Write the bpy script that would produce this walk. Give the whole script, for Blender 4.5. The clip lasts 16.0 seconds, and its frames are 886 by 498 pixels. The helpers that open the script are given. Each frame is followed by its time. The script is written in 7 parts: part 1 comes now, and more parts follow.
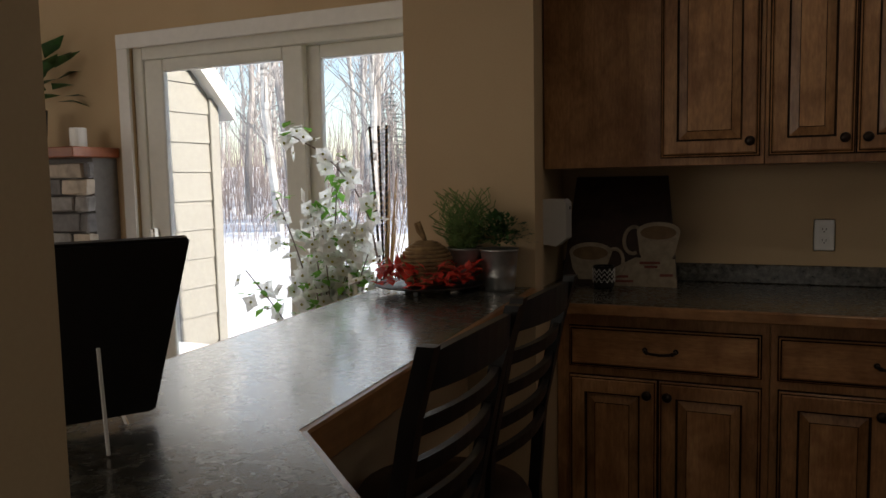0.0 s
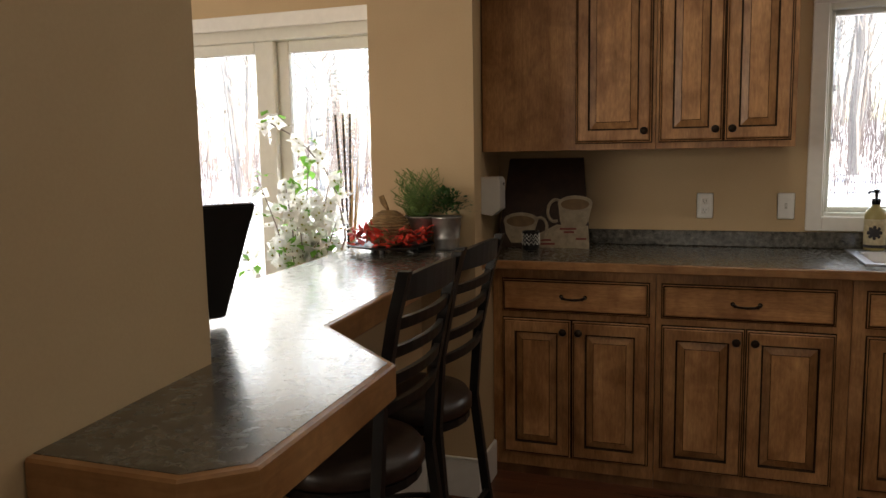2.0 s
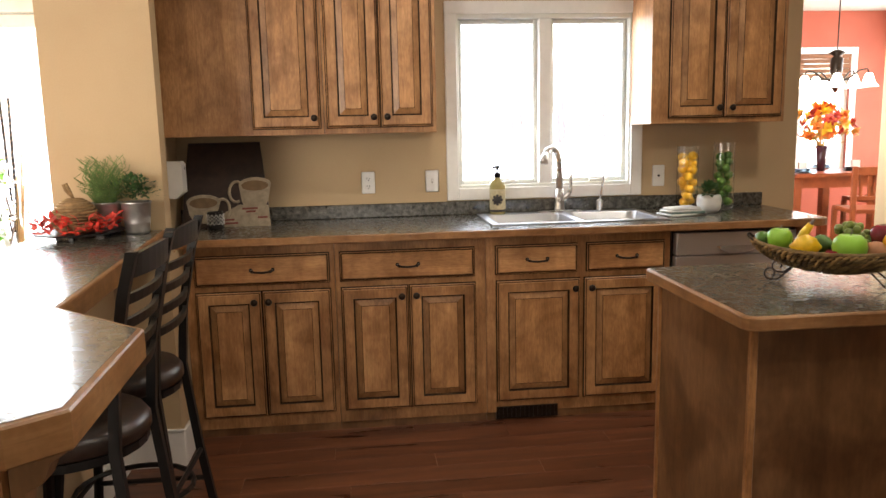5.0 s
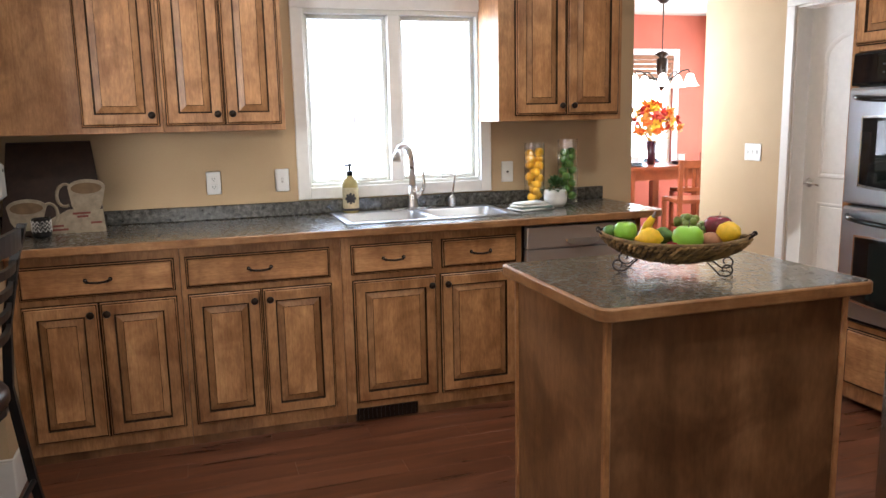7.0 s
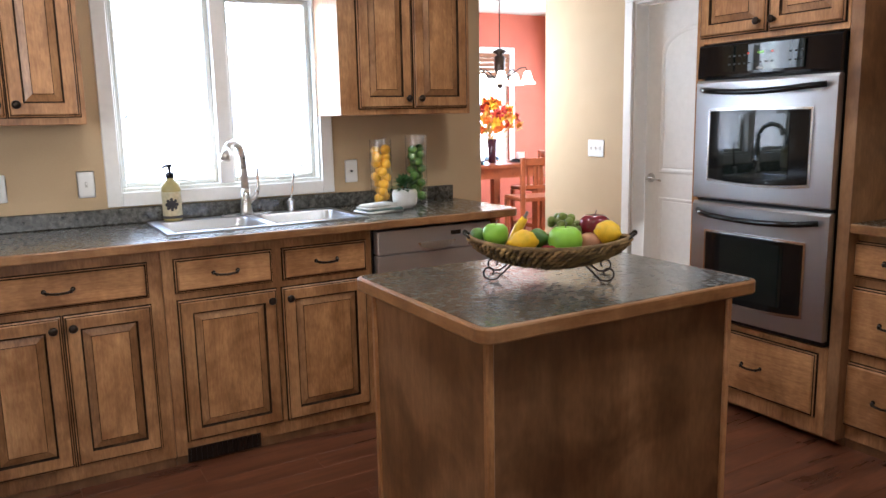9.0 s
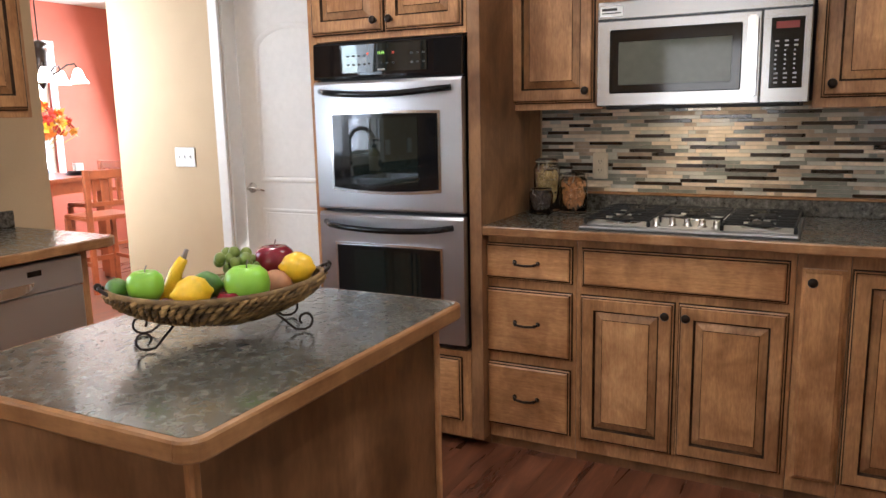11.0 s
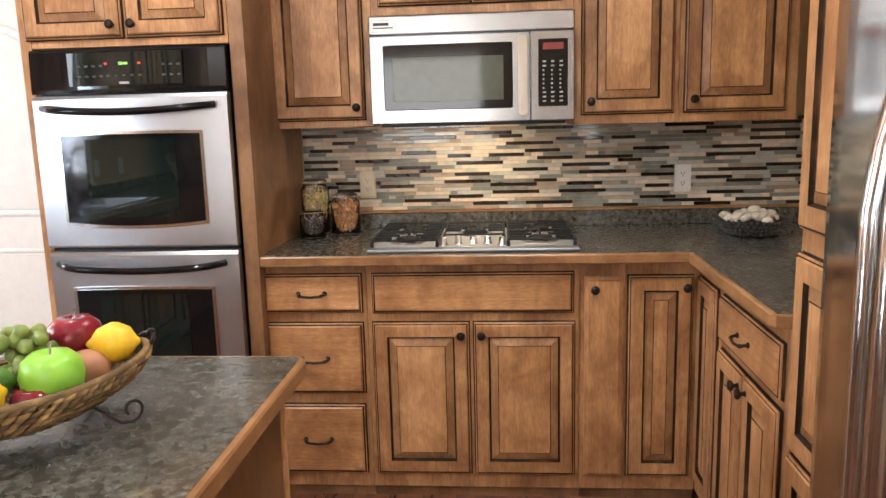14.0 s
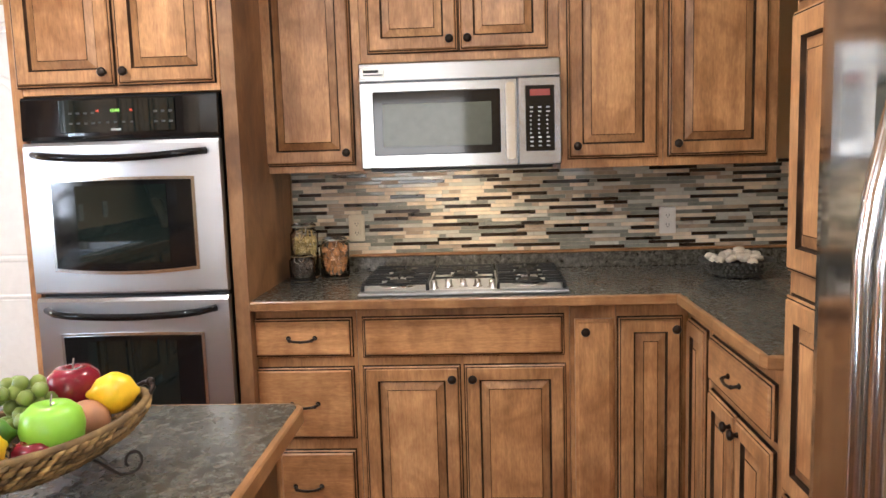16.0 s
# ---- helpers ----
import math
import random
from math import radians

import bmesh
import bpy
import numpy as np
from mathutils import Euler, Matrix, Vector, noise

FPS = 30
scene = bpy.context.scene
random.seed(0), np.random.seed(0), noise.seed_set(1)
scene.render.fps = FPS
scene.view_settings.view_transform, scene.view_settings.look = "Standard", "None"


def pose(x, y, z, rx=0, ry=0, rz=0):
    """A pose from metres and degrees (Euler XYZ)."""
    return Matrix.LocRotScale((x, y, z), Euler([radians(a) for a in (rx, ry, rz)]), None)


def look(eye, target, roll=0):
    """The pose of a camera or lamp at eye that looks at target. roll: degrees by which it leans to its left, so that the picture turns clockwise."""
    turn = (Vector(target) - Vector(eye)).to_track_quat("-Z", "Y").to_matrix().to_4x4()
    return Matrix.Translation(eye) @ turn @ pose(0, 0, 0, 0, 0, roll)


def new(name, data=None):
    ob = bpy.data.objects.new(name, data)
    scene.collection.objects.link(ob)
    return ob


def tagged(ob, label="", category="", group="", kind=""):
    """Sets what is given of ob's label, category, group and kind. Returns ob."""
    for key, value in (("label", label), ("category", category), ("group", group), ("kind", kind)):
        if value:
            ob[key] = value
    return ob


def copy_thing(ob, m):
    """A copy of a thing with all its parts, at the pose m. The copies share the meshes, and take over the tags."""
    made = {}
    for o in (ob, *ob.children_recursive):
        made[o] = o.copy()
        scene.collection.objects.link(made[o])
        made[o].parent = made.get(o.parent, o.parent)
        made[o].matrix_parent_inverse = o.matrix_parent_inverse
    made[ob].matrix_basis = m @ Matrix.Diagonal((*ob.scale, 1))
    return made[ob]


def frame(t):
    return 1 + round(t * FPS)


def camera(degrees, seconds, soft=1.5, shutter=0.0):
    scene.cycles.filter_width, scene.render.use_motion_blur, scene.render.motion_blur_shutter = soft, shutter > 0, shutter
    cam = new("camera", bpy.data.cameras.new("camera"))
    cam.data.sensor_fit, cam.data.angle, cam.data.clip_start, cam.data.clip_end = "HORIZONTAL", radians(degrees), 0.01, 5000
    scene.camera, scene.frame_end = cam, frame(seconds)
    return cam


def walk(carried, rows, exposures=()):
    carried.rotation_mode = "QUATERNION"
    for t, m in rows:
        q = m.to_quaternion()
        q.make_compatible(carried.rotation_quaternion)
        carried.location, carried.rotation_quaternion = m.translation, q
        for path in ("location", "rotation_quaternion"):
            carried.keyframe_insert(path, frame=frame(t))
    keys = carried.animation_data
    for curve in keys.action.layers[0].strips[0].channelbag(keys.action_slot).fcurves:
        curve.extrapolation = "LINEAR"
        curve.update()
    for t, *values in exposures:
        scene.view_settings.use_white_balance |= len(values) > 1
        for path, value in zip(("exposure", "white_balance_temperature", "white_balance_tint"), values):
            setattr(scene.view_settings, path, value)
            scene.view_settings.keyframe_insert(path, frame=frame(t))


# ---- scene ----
cam = camera(60.2, 16.0)
PATH = [
    (0, (0.061, 0.104, 1.341), (-0.728, 1.933, 1.162), -1.1),
    (0.5, (0.13, -0.048, 1.344), (-0.659, 1.779, 1.146), -1.2),
    (1, (0.184, -0.21, 1.347), (-0.589, 1.622, 1.133), -1.0),
    (1.5, (0.244, -0.35, 1.36), (-0.491, 1.496, 1.13), -1.1),
    (2, (0.248, -0.472, 1.367), (-0.404, 1.403, 1.122), -1.0),
    (2.5, (0.246, -0.601, 1.365), (-0.304, 1.305, 1.112), -1.2),
    (3, (0.255, -0.712, 1.382), (-0.154, 1.227, 1.108), -1.2),
    (3.5, (0.256, -0.789, 1.39), (0.001, 1.173, 1.099), -1.2),
    (4, (0.228, -0.825, 1.402), (0.141, 1.149, 1.096), -1.2),
    (4.5, (0.203, -0.847, 1.401), (0.278, 1.127, 1.089), -1.2),
    (7, (0.174, -0.797, 1.41), (0.766, 1.084, 1.074), -1.2),
    (7.5, (0.177, -0.77, 1.403), (0.856, 1.081, 1.068), -1.2),
    (8, (0.185, -0.722, 1.393), (0.949, 1.095, 1.056), -1.2),
    (8.5, (0.215, -0.608, 1.382), (1.063, 1.171, 1.043), -1.2),
    (9, (0.265, -0.458, 1.375), (1.243, 1.254, 1.034), -1.2),
    (9.5, (0.309, -0.297, 1.372), (1.538, 1.243, 1.028), -1.1),
    (10, (0.333, -0.167, 1.376), (1.783, 1.164, 1.025), -1.2),
    (12.5, (0.478, 0.331, 1.38), (2.409, 0.718, 1.032), -1.2),
    (13, (0.501, 0.372, 1.387), (2.451, 0.647, 1.035), -1.3),
    (13.5, (0.505, 0.408, 1.399), (2.464, 0.609, 1.051), -1.4),
    (14, (0.49, 0.437, 1.413), (2.454, 0.596, 1.068), -1.5),
    (14.5, (0.478, 0.452, 1.422), (2.446, 0.59, 1.092), -1.6),
    (15, (0.478, 0.46, 1.422), (2.451, 0.587, 1.12), -1.6),
    (15.5, (0.474, 0.464, 1.427), (2.452, 0.581, 1.154), -1.7),
    (16, (0.474, 0.467, 1.427), (2.456, 0.576, 1.185), -1.7),
]
EXPOSURES = [(0.0, 0.8, 6700, 10), (0.5, 0.9, 6800, 10), (1.0, 1.3, 6900, 10), (1.5, 1.75, 7000, 10), (2.0, 2.2, 7100, 10), (2.5, 2.6, 7100, 10), (3.0, 2.87, 7100, 10),
             (3.5, 3.17, 7000, 10), (4.5, 3.57, 6900, 10), (7.0, 3.85, 5900, 10), (8.5, 3.9, 5700, 10), (9.5, 3.72, 5600, 10), (10.0, 3.78, 5600, 10), (12.5, 4.58, 6050, 10),
             (14.0, 4.7, 5900, 10), (16.0, 4.72, 5850, 10)]
walk(cam, [(t, look(eye, target, roll)) for t, eye, target, roll in PATH], EXPOSURES)

# ---- exposure, world, sun and large lights ----
world = bpy.data.worlds.new("sky")
scene.world = world
world.use_nodes = True
_wn = world.node_tree.nodes
_sky = _wn.new("ShaderNodeTexSky")
_sky.sky_type, _sky.sun_disc = "NISHITA", False
_sky.sun_elevation, _sky.sun_rotation = radians(31), radians(90)
_wn["Background"].inputs[1].default_value = 0.15
world.node_tree.links.new(_sky.outputs[0], _wn["Background"].inputs[0])


def lamp(name, kind, energy, colour, matrix, **kw):
    data = bpy.data.lights.new(name, kind)
    data.energy, data.color = energy, colour
    for k, v in kw.items():
        if k == "size":
            data.size = v
        elif k == "size_y":
            data.shape, data.size_y = "RECTANGLE", v
        elif k == "angle":
            data.angle = v
        elif k == "disk":
            data.shape, data.size = "DISK", v
    ob = new(name, data)
    ob.matrix_world = matrix
    return ob


YN, XE, CT, BZ = 3.18, 3.77, 0.935, 1.012   # sink wall, cooktop wall, worktop and bar heights
lamp("sun", "SUN", 5.0, (1.0, 0.94, 0.86), look((10, -0.15, 6.0), (0, 0, 0)), angle=radians(0.53))
# daylight fill lamps added behind the camera and in the dining room, without windows
lamp("south_fill_light", "AREA", 3.1, (1.0, 0.97, 0.92), look((-0.1, -3.1, 1.55), (0.9, 2.0, 1.0)), size=2.2, size_y=1.5)
lamp("west_fill_light", "AREA", 8, (1.0, 0.96, 0.90), look((-4.9, 0.6, 1.25), (3.0, 0.8, 1.0)), size=3.4, size_y=1.9)
lamp("dining_east_fill_light", "AREA", 10.5, (0.95, 0.97, 1.0), look((6.5, 5.9, 1.6), (4.0, 5.6, 0.9)), size=2.0, size_y=1.6)
lamp("dining_west_fill_light", "AREA", 5.5, (0.88, 0.94, 1.0), look((3.02, 4.75, 1.5), (5.0, 3.9, 1.2)), size=1.1, size_y=1.3)
lamp("living_fill_light", "AREA", 15, (1.0, 0.94, 0.86), look((-3.5, -3.1, 1.6), (-3.4, 3.0, 1.3)), size=1.5, size_y=1.6)
# sky light coming in at the sink window and the patio door
lamp("sink_window_light", "AREA", 0.95, (0.93, 0.97, 1.0), look((1.18, YN + 0.03, 1.52), (1.18, 0.0, 1.2)), size=0.88, size_y=0.84)
lamp("patio_door_light", "AREA", 6.5, (0.95, 0.98, 1.0), look((-2.0, YN + 0.015, 1.08), (-2.0, 0.0, 0.9)), size=1.85, size_y=1.85)
CEIL = 2.56
CANS = [(0.55, 1.75), (2.2, 1.75), (0.55, 0.1), (2.2, 0.35)]
for cx, cy in CANS:
    lamp("recessed_light_lamp", "AREA", 0.75, (1.0, 0.92, 0.80), look((cx, cy, CEIL - 0.012), (cx, cy + 0.001, 0)), disk=0.13)

# ---- helpers ----


def node_mat(name):
    m = bpy.data.materials.new(name)
    m.use_nodes = True
    return m, m.node_tree.nodes, m.node_tree.links, m.node_tree.nodes["Principled BSDF"]


def surface(name, stops, scale=6.0, stretch=(1, 1, 1), rough=0.5, metal=0.0, bump=0.1, fine=40.0, detail=6.0, rough_var=0.1,
            spec=0.5, per_object=True, distortion=0.4, bump_dist=0.002, fleck=None, blotch=None):
    """A procedural surface: a colour ramp over stretched noise, a finer noise for relief and gloss."""
    m, n, l, b = node_mat(name)
    tc = n.new("ShaderNodeTexCoord")
    vec = tc.outputs["Object"]
    if per_object:
        info = n.new("ShaderNodeObjectInfo")
        add = n.new("ShaderNodeVectorMath")
        add.operation = "MULTIPLY_ADD"
        comb = n.new("ShaderNodeCombineXYZ")
        for i in range(3):
            l.new(info.outputs["Random"], comb.inputs[i])
        add.inputs[1].default_value = (37.0, 53.0, 71.0)
        l.new(comb.outputs[0], add.inputs[0])
        l.new(vec, add.inputs[2])
        vec = add.outputs[0]
    mp = n.new("ShaderNodeMapping")
    mp.inputs["Scale"].default_value = stretch
    l.new(vec, mp.inputs["Vector"])
    t1 = n.new("ShaderNodeTexNoise")
    t1.inputs["Scale"].default_value, t1.inputs["Detail"].default_value, t1.inputs["Distortion"].default_value = scale, detail, distortion
    l.new(mp.outputs[0], t1.inputs["Vector"])
    ramp = n.new("ShaderNodeValToRGB")
    els = ramp.color_ramp.elements
    while len(els) < len(stops):
        els.new(0.5)
    for e, (p, c) in zip(els, stops):
        e.position, e.color = p, (*c, 1)
    l.new(t1.outputs[0], ramp.inputs[0])
    t2 = n.new("ShaderNodeTexNoise")
    t2.inputs["Scale"].default_value, t2.inputs["Detail"].default_value = fine, 4
    l.new(mp.outputs[0], t2.inputs["Vector"])
    mix = n.new("ShaderNodeMixRGB")
    mix.blend_type, mix.inputs[0].default_value = "OVERLAY", fleck if fleck is not None else 0.25
    l.new(ramp.outputs[0], mix.inputs[1])
    l.new(t2.outputs[0], mix.inputs[2])
    col = mix.outputs[0]
    if blotch:
        # uneven stain: cloudy patches and thin drawn-out streaks over the grain
        for bs, lo, amount, st in blotch:
            mp2 = n.new("ShaderNodeMapping")
            mp2.inputs["Scale"].default_value = st
            l.new(vec, mp2.inputs["Vector"])
            t3, r3, m3 = n.new("ShaderNodeTexNoise"), n.new("ShaderNodeValToRGB"), n.new("ShaderNodeMixRGB")
            t3.inputs["Scale"].default_value, t3.inputs["Detail"].default_value, t3.inputs["Distortion"].default_value = bs, 7, 0.8
            l.new(mp2.outputs[0], t3.inputs["Vector"])
            r3.color_ramp.elements[0].position, r3.color_ramp.elements[0].color = 0.36, (*lo, 1)
            r3.color_ramp.elements[1].position, r3.color_ramp.elements[1].color = 0.58, (1, 1, 1, 1)
            l.new(t3.outputs[0], r3.inputs[0])
            m3.blend_type, m3.inputs[0].default_value = "MULTIPLY", amount
            l.new(col, m3.inputs[1])
            l.new(r3.outputs[0], m3.inputs[2])
            col = m3.outputs[0]
    l.new(col, b.inputs["Base Color"])
    mr = n.new("ShaderNodeMapRange")
    mr.inputs["To Min"].default_value, mr.inputs["To Max"].default_value = max(0.02, rough - rough_var), min(1, rough + rough_var)
    l.new(t1.outputs[0], mr.inputs[0])
    l.new(mr.outputs[0], b.inputs["Roughness"])
    b.inputs["Metallic"].default_value = metal
    b.inputs["Specular IOR Level"].default_value = spec
    if bump:
        bp = n.new("ShaderNodeBump")
        bp.inputs["Strength"].default_value, bp.inputs["Distance"].default_value = bump, bump_dist
        l.new(t2.outputs[0], bp.inputs["Height"])
        l.new(bp.outputs[0], b.inputs["Normal"])
    return m


def plain(name, c, rough=0.4, metal=0.0, var=0.12, bump=0.03, scale=25.0, **kw):
    lo, hi = tuple(max(0, x * (1 - var)) for x in c), tuple(min(1, x * (1 + var)) for x in c)
    return surface(name, [(0.3, lo), (0.7, hi)], scale=scale, rough=rough, metal=metal, bump=bump, fleck=0.08, rough_var=min(0.05, rough * 0.25), **kw)


def glass(name, c=(1, 1, 1), rough=0.0, ior=1.45):
    m, n, l, b = node_mat(name)
    b.inputs["Base Color"].default_value = (*c, 1)
    b.inputs["Roughness"].default_value, b.inputs["IOR"].default_value = rough, ior
    b.inputs["Transmission Weight"].default_value = 1.0
    return m


def emit(name, c, strength):
    m, n, l, b = node_mat(name)
    b.inputs["Base Color"].default_value = (*c, 1)
    b.inputs["Emission Color"].default_value = (*c, 1)
    b.inputs["Emission Strength"].default_value = strength
    return m


# ---- materials ----
def stained(name, tone, along, rough=0.38):
    """Honey-stained maple with a dark brown glaze; along is the stretch that draws the grain out."""
    r, g, b = 1.0 * tone, 1.085 * tone, 1.16 * tone
    stops = [(p, (c[0] * r, c[1] * g, c[2] * b)) for p, c in
             ((0.22, (0.20, 0.090, 0.035)), (0.42, (0.32, 0.150, 0.058)), (0.6, (0.40, 0.196, 0.080)), (0.8, (0.49, 0.256, 0.113)))]
    streak = tuple(a * (7 if a > 1 else 1.2) for a in along)
    return surface(name, stops, scale=1.9, stretch=along, rough=rough, bump=0.05, fine=45, detail=9, fleck=0.45, distortion=0.7,
                   blotch=[(5.5, (0.56, 0.47, 0.39), 0.75, (1, 1, 1)), (2.2, (0.52, 0.42, 0.35), 0.32, streak), (19.0, (0.55, 0.46, 0.38), 0.35, (1, 1, 0.5))])


UP, ACROSS = (3.4, 3.4, 0.75), (0.75, 3.4, 3.4)
WOOD = stained("stained_maple", 1.52, UP)
WOOD_F = stained("stained_maple_frame", 1.32, UP)
WOOD_B = stained("stained_maple_bevel", 1.18, UP)
# the same maple, darkened to imitate weaker light on a cabinet side
WOOD_S = stained("stained_maple_shaded_side", 0.60, UP)
WOOD_H = stained("stained_maple_drawer", 1.56, ACROSS)
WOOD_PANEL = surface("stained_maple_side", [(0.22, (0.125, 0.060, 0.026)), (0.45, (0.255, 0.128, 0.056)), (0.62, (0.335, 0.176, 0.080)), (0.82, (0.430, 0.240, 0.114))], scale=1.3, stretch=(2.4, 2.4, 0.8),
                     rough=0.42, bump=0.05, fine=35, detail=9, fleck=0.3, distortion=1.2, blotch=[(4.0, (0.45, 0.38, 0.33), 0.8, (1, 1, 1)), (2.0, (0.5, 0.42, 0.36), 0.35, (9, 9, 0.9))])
GLAZE = surface("dark_glaze", [(0.34, (0.016, 0.008, 0.004)), (0.56, (0.036, 0.018, 0.009)), (0.72, (0.12, 0.060, 0.028))], scale=9, rough=0.7, bump=0.05, fine=60, spec=0.15)
EDGE = surface("maple_edge", [(0.25, (0.23, 0.110, 0.043)), (0.55, (0.38, 0.195, 0.080)), (0.8, (0.48, 0.262, 0.113))], scale=4, stretch=(1, 1, 1), rough=0.33, bump=0.03, fine=60, blotch=[(9.0, (0.55, 0.45, 0.36), 0.6, (1, 1, 1)), (30.0, (0.6, 0.5, 0.42), 0.4, (0.3, 0.3, 3))])
COUNTER = surface("slate_laminate", [(0.30, (0.030, 0.028, 0.022)), (0.42, (0.085, 0.080, 0.066)), (0.52, (0.150, 0.144, 0.123)), (0.60, (0.100, 0.092, 0.074)), (0.74, (0.235, 0.224, 0.188))],
                  scale=48, spec=0.5, rough=0.27, bump=0.05, fine=150, detail=12, fleck=0.6, rough_var=0.03, per_object=False, bump_dist=0.001, distortion=0.2,
                  blotch=[(105.0, (0.34, 0.32, 0.29), 0.85, (1, 1, 1)), (26.0, (0.55, 0.53, 0.49), 0.7, (1, 1, 1)), (6.0, (0.72, 0.70, 0.66), 0.6, (1, 1, 1))])
COUNTER.node_tree.nodes["Principled BSDF"].inputs["Coat Weight"].default_value = 0.45
COUNTER.node_tree.nodes["Principled BSDF"].inputs["Coat Roughness"].default_value = 0.12
COUNTER.node_tree.links.new(COUNTER.node_tree.nodes["Bump"].outputs[0], COUNTER.node_tree.nodes["Principled BSDF"].inputs["Coat Normal"])
WALL = surface("beige_wall", [(0.3, (0.49, 0.360, 0.215)), (0.7, (0.53, 0.395, 0.240))], scale=3, rough=0.75, bump=0.12, fine=160, fleck=0.05, per_object=False, spec=0.3)
RED_WALL = surface("terracotta_wall", [(0.3, (0.44, 0.115, 0.075)), (0.7, (0.49, 0.135, 0.09))], scale=3, rough=0.75, bump=0.1, fine=160, fleck=0.05, per_object=False, spec=0.3)
CEILING = plain("ceiling_paint", (0.72, 0.69, 0.62), 0.9, bump=0.1, var=0.03)
TRIM = plain("white_trim", (0.78, 0.77, 0.74), 0.35, var=0.03)
VINYL = plain("white_vinyl", (0.72, 0.72, 0.66), 0.35, var=0.03)
FLOORMAT = surface("cherry_plank", [(0.2, (0.034, 0.011, 0.006)), (0.48, (0.112, 0.038, 0.018)), (0.62, (0.170, 0.062, 0.030)), (0.85, (0.25, 0.100, 0.050))], scale=1.6, stretch=(0.8, 5.5, 1), rough=0.3,
                   bump=0.06, fine=30, detail=9, fleck=0.3, distortion=1.3)
STEEL = surface("brushed_steel", [(0.3, (0.53, 0.54, 0.56)), (0.7, (0.59, 0.60, 0.62))], scale=1.2, stretch=(1, 1, 4), rough=0.33, metal=1.0, bump=0, fine=20, fleck=0.02,
                rough_var=0.04)
STEEL_M = surface("brushed_steel_microwave", [(0.3, (0.36, 0.362, 0.365)), (0.7, (0.42, 0.422, 0.425))], scale=1.2, stretch=(1, 1, 4), rough=0.24, metal=1.0, bump=0, fine=20, fleck=0.02, rough_var=0.04)
STEEL_V = surface("brushed_steel_fridge", [(0.3, (0.58, 0.60, 0.62)), (0.7, (0.68, 0.70, 0.72))], scale=2.0, stretch=(6, 6, 0.5), rough=0.12, metal=1.0, bump=0,
                  fine=20, fleck=0.03, rough_var=0.03)
STEEL_DW = surface("dull_steel", [(0.3, (0.60, 0.60, 0.60)), (0.7, (0.68, 0.68, 0.68))], scale=1.5, stretch=(0.5, 1, 5), rough=0.42, metal=0.95, bump=0, fine=20, fleck=0.03, rough_var=0.05)
DECK = plain("polished_deck", (0.74, 0.72, 0.69), 0.3, 0.55, var=0.05, bump=0)
CHROME = plain("satin_chrome", (0.72, 0.72, 0.71), 0.16, 1.0, var=0.03, bump=0)
NICKEL = plain("brushed_nickel", (0.55, 0.53, 0.50), 0.28, 1.0, var=0.05, bump=0)
BLACK = plain("black_gloss", (0.006, 0.006, 0.007), 0.07, var=0.1, bump=0, spec=0.4)
BLACK_MET = plain("black_metal", (0.012, 0.011, 0.011), 0.38, 0.0, var=0.2, spec=0.3)
IRON = plain("cast_iron", (0.010, 0.010, 0.010), 0.5, spec=0.3, var=0.3, bump=0.15, scale=90)
BRONZE = plain("oil_rubbed_bronze", (0.030, 0.020, 0.015), 0.32, 0.7, var=0.3)
DARKGLASS = plain("oven_glass", (0.008, 0.012, 0.011), 0.02, var=0.1, bump=0, spec=0.5)
MWGLASS = plain("microwave_window", (0.11, 0.115, 0.095), 0.06, var=0.05, bump=0, spec=0.25)
PLATE_W = plain("white_plate", (0.80, 0.79, 0.76), 0.35, var=0.02)
SLOT = plain("dark_slot", (0.02, 0.02, 0.02), 0.6)
CLEAR = glass("clear_glass")
PANE = glass("window_glass", ior=1.08)
SEAT = plain("dark_leather", (0.028, 0.017, 0.013), 0.35, var=0.3, bump=0.15, scale=60)
SNOW = surface("snow", [(0.3, (0.78, 0.80, 0.84)), (0.7, (0.86, 0.87, 0.89))], scale=0.5, rough=0.8, bump=0.4, fine=6, fleck=0.05, bump_dist=0.05, per_object=False)
BARK = surface("grey_bark", [(0.3, (0.22, 0.20, 0.185)), (0.7, (0.38, 0.355, 0.34))], scale=3, stretch=(1, 1, 0.3), rough=0.9, bump=0.4, fine=20)
BIRCH = surface("birch_bark", [(0.3, (0.10, 0.09, 0.085)), (0.42, (0.50, 0.48, 0.45)), (0.8, (0.62, 0.60, 0.57))], scale=2, stretch=(0.7, 0.7, 2.5), rough=0.8, bump=0.2, fine=20)
TWIG = plain("grey_brown_twig", (0.21, 0.175, 0.165), 0.9, var=0.4)
# needle colour lifted to imitate woods washed out by overexposure
NEEDLE = plain("washed_out_needles", (0.26, 0.29, 0.27), 0.8, var=0.4)
LEAF_D = plain("dark_green_leaf", (0.035, 0.095, 0.022), 0.5, var=0.4)
SIDING = plain("cream_siding", (0.29, 0.28, 0.25), 0.6, var=0.04)
GALV = plain("galvanised_metal", (0.48, 0.48, 0.47), 0.36, 0.85, var=0.25, scale=18)
RAFFIA = surface("woven_seagrass", [(0.3, (0.085, 0.048, 0.018)), (0.55, (0.24, 0.155, 0.062)), (0.8, (0.38, 0.27, 0.125))], scale=30, rough=0.75, bump=0.4, fine=120)
_ri, _rr = RAFFIA.node_tree.nodes.new("ShaderNodeNewGeometry"), RAFFIA.node_tree.nodes.new("ShaderNodeValToRGB")
